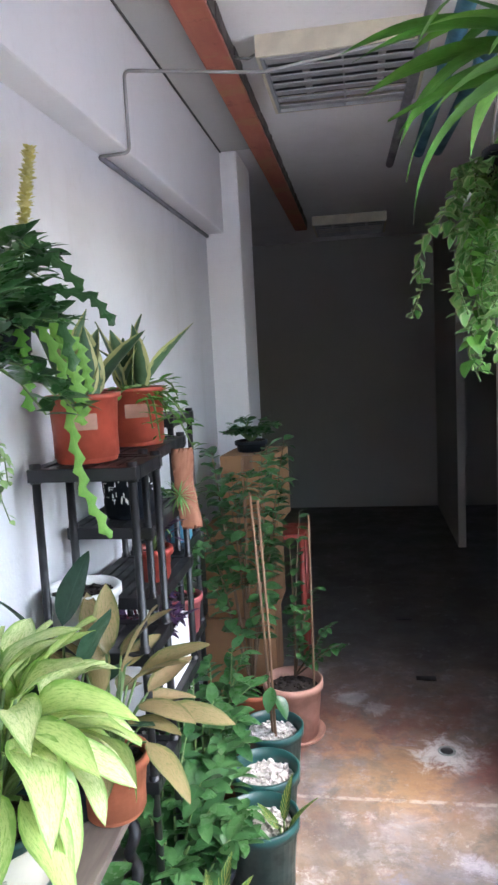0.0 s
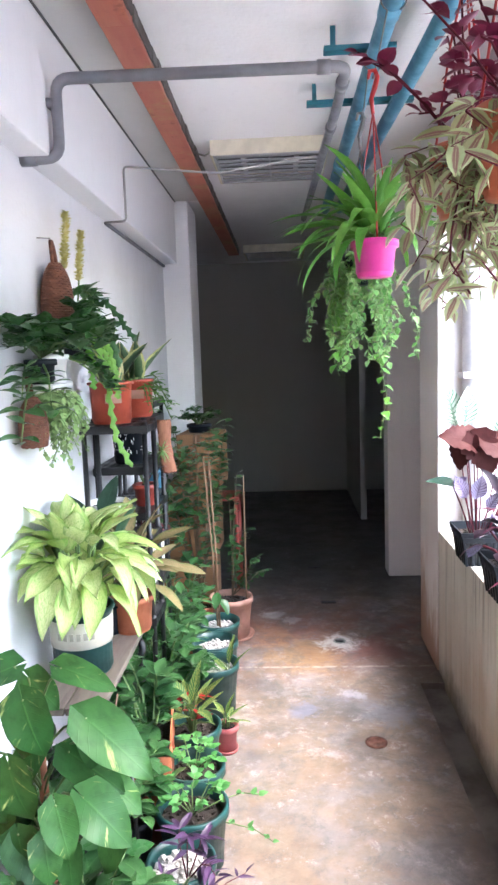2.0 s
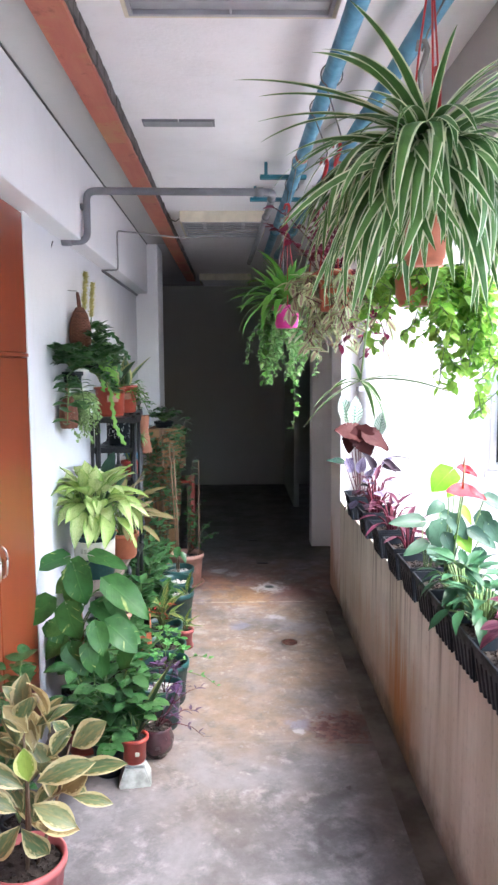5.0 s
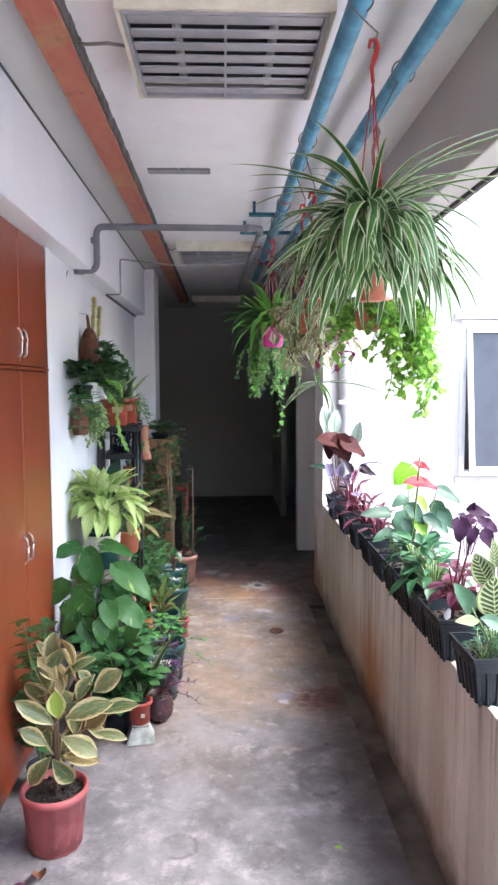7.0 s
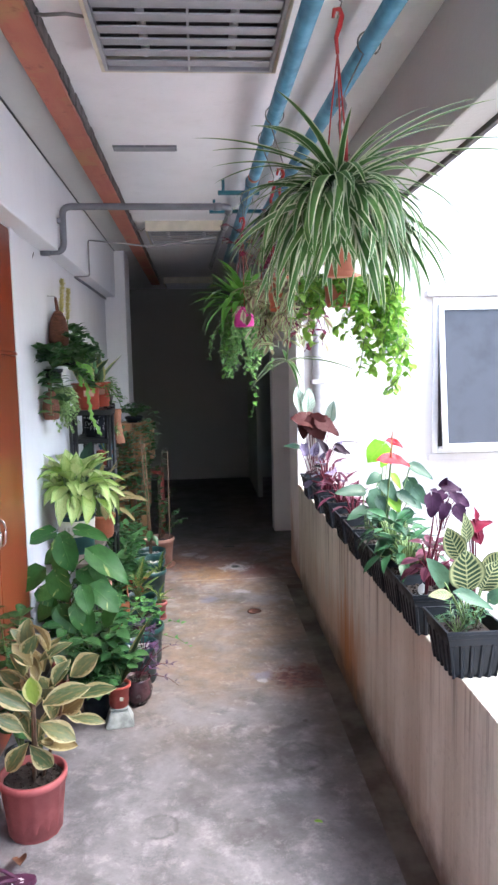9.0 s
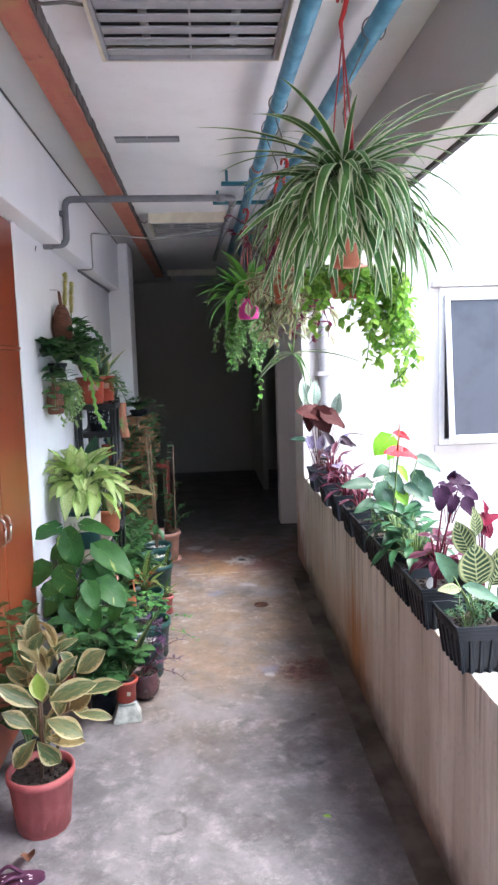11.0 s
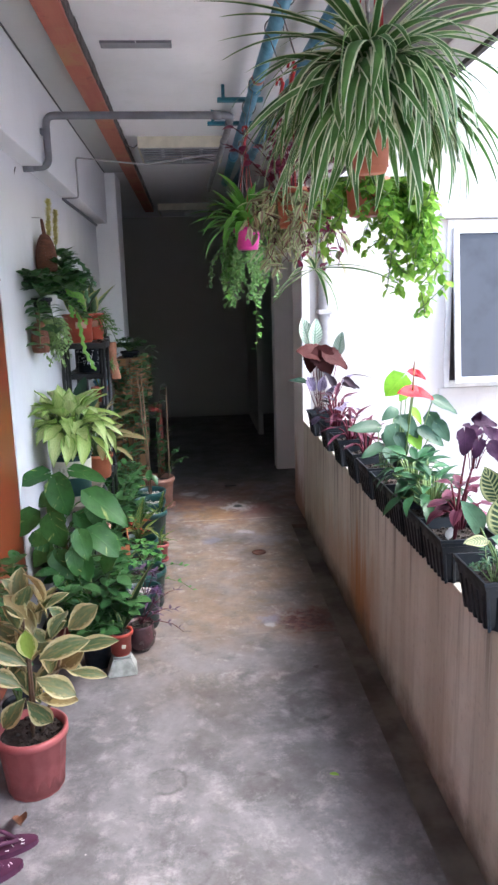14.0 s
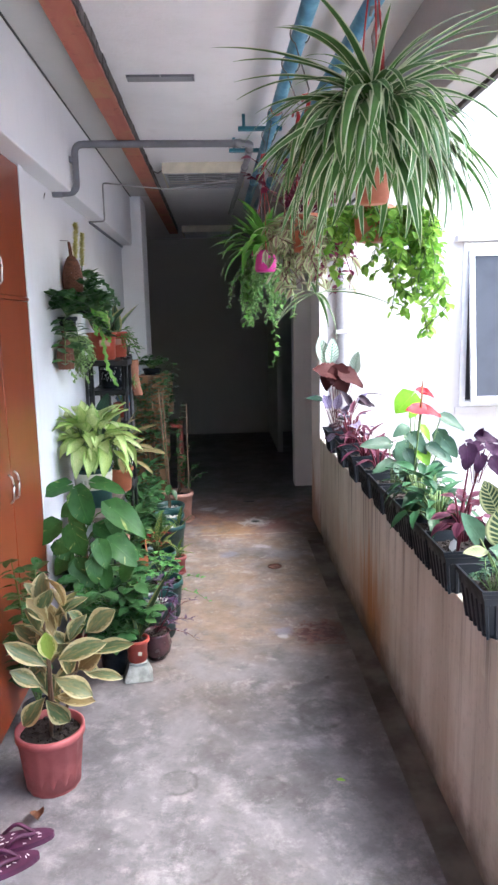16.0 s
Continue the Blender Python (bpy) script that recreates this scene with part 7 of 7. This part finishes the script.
for k in range(34):
    yaw = k * 137.5 + rnd.uniform(-8, 8) if k < 24 else rnd.uniform(130, 230)
    part("leaf", front[k % 2], sp, m=aim((-math.sin(radians(yaw)) * 0.03, math.cos(radians(yaw)) * 0.03, 0.12), yaw, 25 + rnd.uniform(-12, 16), rnd.uniform(-25, 25), rnd.uniform(0.8, 1.05)))
cover = leaf_mesh("leaf", L_SPIDER, "strap", 0.3, 0.034, 2.25, 0.45, 0.02, 14, 44)
for k in range(16):
    yaw = 132 + 72 * k / 15 + rnd.uniform(-6, 6)
    part("leaf", cover, sp, m=aim((-math.sin(radians(yaw)) * 0.035, math.cos(radians(yaw)) * 0.035, 0.135), yaw, 30 + rnd.uniform(-14, 14), rnd.uniform(-30, 30), rnd.uniform(0.85, 1.15)))
long_leaf = leaf_mesh("leaf", L_SPIDER, "strap", 0.46, 0.024, 0.9, 0.5, 0.02, 14, 9)
for yaw, pitch, s in ((-70, 62, 1.0), (-95, 48, 1.1), (80, 55, 0.95), (-110, 40, 1.05), (60, 50, 0.9), (-45, 58, 1.0), (-85, 66, 1.05), (-60, 72, 1.0), (-105, 60, 1.0)):
    part("leaf", long_leaf, sp, m=aim((0, 0, 0.18), yaw, pitch, 0, s))
baby = [leaf_mesh("leaf", L_SPIDER, "strap", 0.13, 0.012, d, 0.4, 0.02, 7) for d in (0.7, 1.2)]
bm = bmesh.new()
for (x, y, z), L in (((-0.192, -0.35, -0.278), 0.85),):
    add_tube(bm, [(0, 0, 0.12), (x * 0.5, y * 0.5, 0.2), (x * 0.9, y * 0.9, z + 0.12), (x, y, z)], 0.0016, 5)
    for k in range(8):
        part("leaf", baby[k % 2], sp, m=aim((x, y, z), k * 137.5, 45 - k * 9, 0, L * rnd.uniform(0.7, 1.1)))
part("leaf", baby[0], sp, m=aim((-0.192, -0.35, -0.278), -80, 18, 0, 1.4))
part("runner", to_mesh("runner", bm, STEM, True), sp)


def trailing(root, origin, n, lengths, out, rnd, leaf, kind, L, W, per=5, seed=1, stem=None, name="foliage", arc=(0, 360), pitch=(-60, 20)):
    bm, spots = bmesh.new(), []
    for k in range(n):
        a = radians(rnd.uniform(*arc))
        o = rnd.uniform(*out)
        pts = hang(origin, rnd.uniform(*lengths), rnd, 0.04, 8, (o * math.cos(a), o * math.sin(a)))
        add_tube(bm, pts, 0.0016, 4)
        spots += strand_spots(pts[1:], per, rnd, pitch=pitch)
    tagged(part("stem", to_mesh("stem", bm, stem or STEM, True), root), kind="stuff")
    foliage(name, leaf, root, spots, kind, L, W, seed, n=4)


def rising(root, origin, n, out, up, rnd, leaf, kind, L, W, per=4, seed=1, stem=None, name="foliage"):
    bm, spots = bmesh.new(), []
    for k in range(n):
        a = rnd.uniform(0, 6.28)
        o, u = rnd.uniform(*out), rnd.uniform(*up)
        b = Vector(origin)
        tip = b + Vector((o * math.cos(a), o * math.sin(a), u))
        pts = [b, b.lerp(tip, 0.4) + Vector((0, 0, 0.02)), b.lerp(tip, 0.75) + Vector((0, 0, 0.02)), tip]
        add_tube(bm, pts, 0.002, 4)
        spots += strand_spots(pts[1:], per, rnd, pitch=(-20, 50))
        spots.append((tip, math.degrees(a) - 90, 20))
    tagged(part("stem", to_mesh("stem", bm, stem or STEM, True), root), kind="stuff")
    foliage(name, leaf, root, spots, kind, L, W, seed, n=5)


# two terracotta pots of wandering dude
for (x, y, z), s in (((0.42, -0.2, 1.741), 41), ((0.416, 0.08, 1.766), 43)):
    t = fitting("wandering_dude", "maroon and silver wandering dude spilling from a terracotta hanging pot", "hanging plant", x, y, z, group="wandering dude pots")
    round_pot(t, 0.058, 0.044, 0.125, TERRA, seg=28)
    pp = pipe_a(y)
    hanger(t, 0.48, 0.12, 0.056, (pp[0] - x, 0, pp[2] - z))
    rnd = random.Random(s)
    rising(t, (0, 0, 0.11), 15, (0.04, 0.2), (0.06, 0.24), rnd, L_ZEBRA, "oval", 0.036, 0.029, 3, s, REDSTEM)
    trailing(t, (0, 0, 0.12), 18, (0.1, 0.3), (0.05, 0.17), rnd, L_ZEBRA2, "oval", 0.058, 0.025, 3, s + 1, REDSTEM, "silver_foliage")
    trailing(t, (0, 0, 0.12), 5, (0.1, 0.3), (0.1, 0.22), rnd, L_ZEBRA, "oval", 0.042, 0.026, 2, s + 2, REDSTEM, "maroon_foliage", arc=(-80, 60))

t = fitting("pink_pot", "bright green strap-leaved fern in a hot-pink plastic hanging pot", "hanging plant", 0.335, 0.735, 1.736)
round_pot(t, 0.06, 0.046, 0.098, PINKPOT, seg=32)
pp = pipe_a(0.735)
hanger(t, 0.5, 0.095, 0.056, (pp[0] - 0.335, 0, pp[2] - 1.736))
rnd = random.Random(61)
fronds = leaf_set("leaf", L_FERN, "lance", 0.3, 0.05, (0.5, 1.1, 1.9), 14, 0.3, 0.05)
rosette(t, fronds, (0, 0, 0.085), 46, 0.035, 0.06, 63, tilt=(22, 76), scale=(0.55, 0.95))
for yaw, pitch, k, sc in ((75, 22, 2, 1.0), (95, 30, 2, 0.95), (60, 40, 1, 1.0), (110, 35, 1, 1.0), (88, 45, 1, 1.05), (130, 20, 2, 0.85), (-70, 35, 1, 1.0), (-95, 30, 1, 1.0)):
    part("leaf", fronds[k], t, m=aim((0, 0, 0.1), yaw, pitch, rnd.uniform(-20, 20), sc))
ivy = fitting("hanging_ivy", "small-leaved ivy trailing in long strands from a hanging pot", "hanging plant", 0.343, 1.118, 1.753)
round_pot(ivy, 0.06, 0.05, 0.1, BLACKPOT, seg=24)
pp = pipe_a(1.118)
hanger(ivy, 0.5, 0.095, 0.055, (pp[0] - 0.343, 0, pp[2] - 1.753), colour=WIRE)
rnd = random.Random(65)
trailing(ivy, (0, 0, 0.1), 30, (0.12, 0.4), (0.05, 0.2), rnd, L_IVY, "heart", 0.026, 0.022, 8, 66)
bm, spots = bmesh.new(), []
for (ox, oy), ln in (((0.06, -0.05), 0.62), ((-0.1, -0.08), 0.42), ((-0.08, -0.06), 0.38)):
    pts = hang((0, 0, 0.1), ln, rnd, 0.02, 12, (ox, oy))
    add_tube(bm, pts, 0.0015, 4)
    spots += strand_spots(pts[5:], 3, rnd, pitch=(-40, 20))
part("long_stem", to_mesh("long_stem", bm, STEM, True), ivy)
foliage("long_strand", L_FERN, ivy, spots, "heart", 0.034, 0.03, 68, n=5)

lm = fitting("lime_creeper", "lime-green creeper trailing from a hanging pot against the light", "hanging plant", 0.53, -0.78, 1.71)
round_pot(lm, 0.055, 0.044, 0.092, TERRA, seg=32)
pp = pipe_b(-0.78)
hanger(lm, 0.55, 0.088, 0.05, (pp[0] - 0.53, 0, pp[2] - 1.71), colour=WIRE)
rnd = random.Random(71)
trailing(lm, (0.03, 0.02, 0.09), 30, (0.1, 0.38), (0.05, 0.19), rnd, L_LIME, "oval", 0.03, 0.02, 8, 72, arc=(-95, 95))
trailing(lm, (0.0, 0, 0.09), 10, (0.08, 0.22), (0.08, 0.16), rnd, L_LIME, "oval", 0.028, 0.02, 6, 73, name="low_foliage", arc=(95, 265))
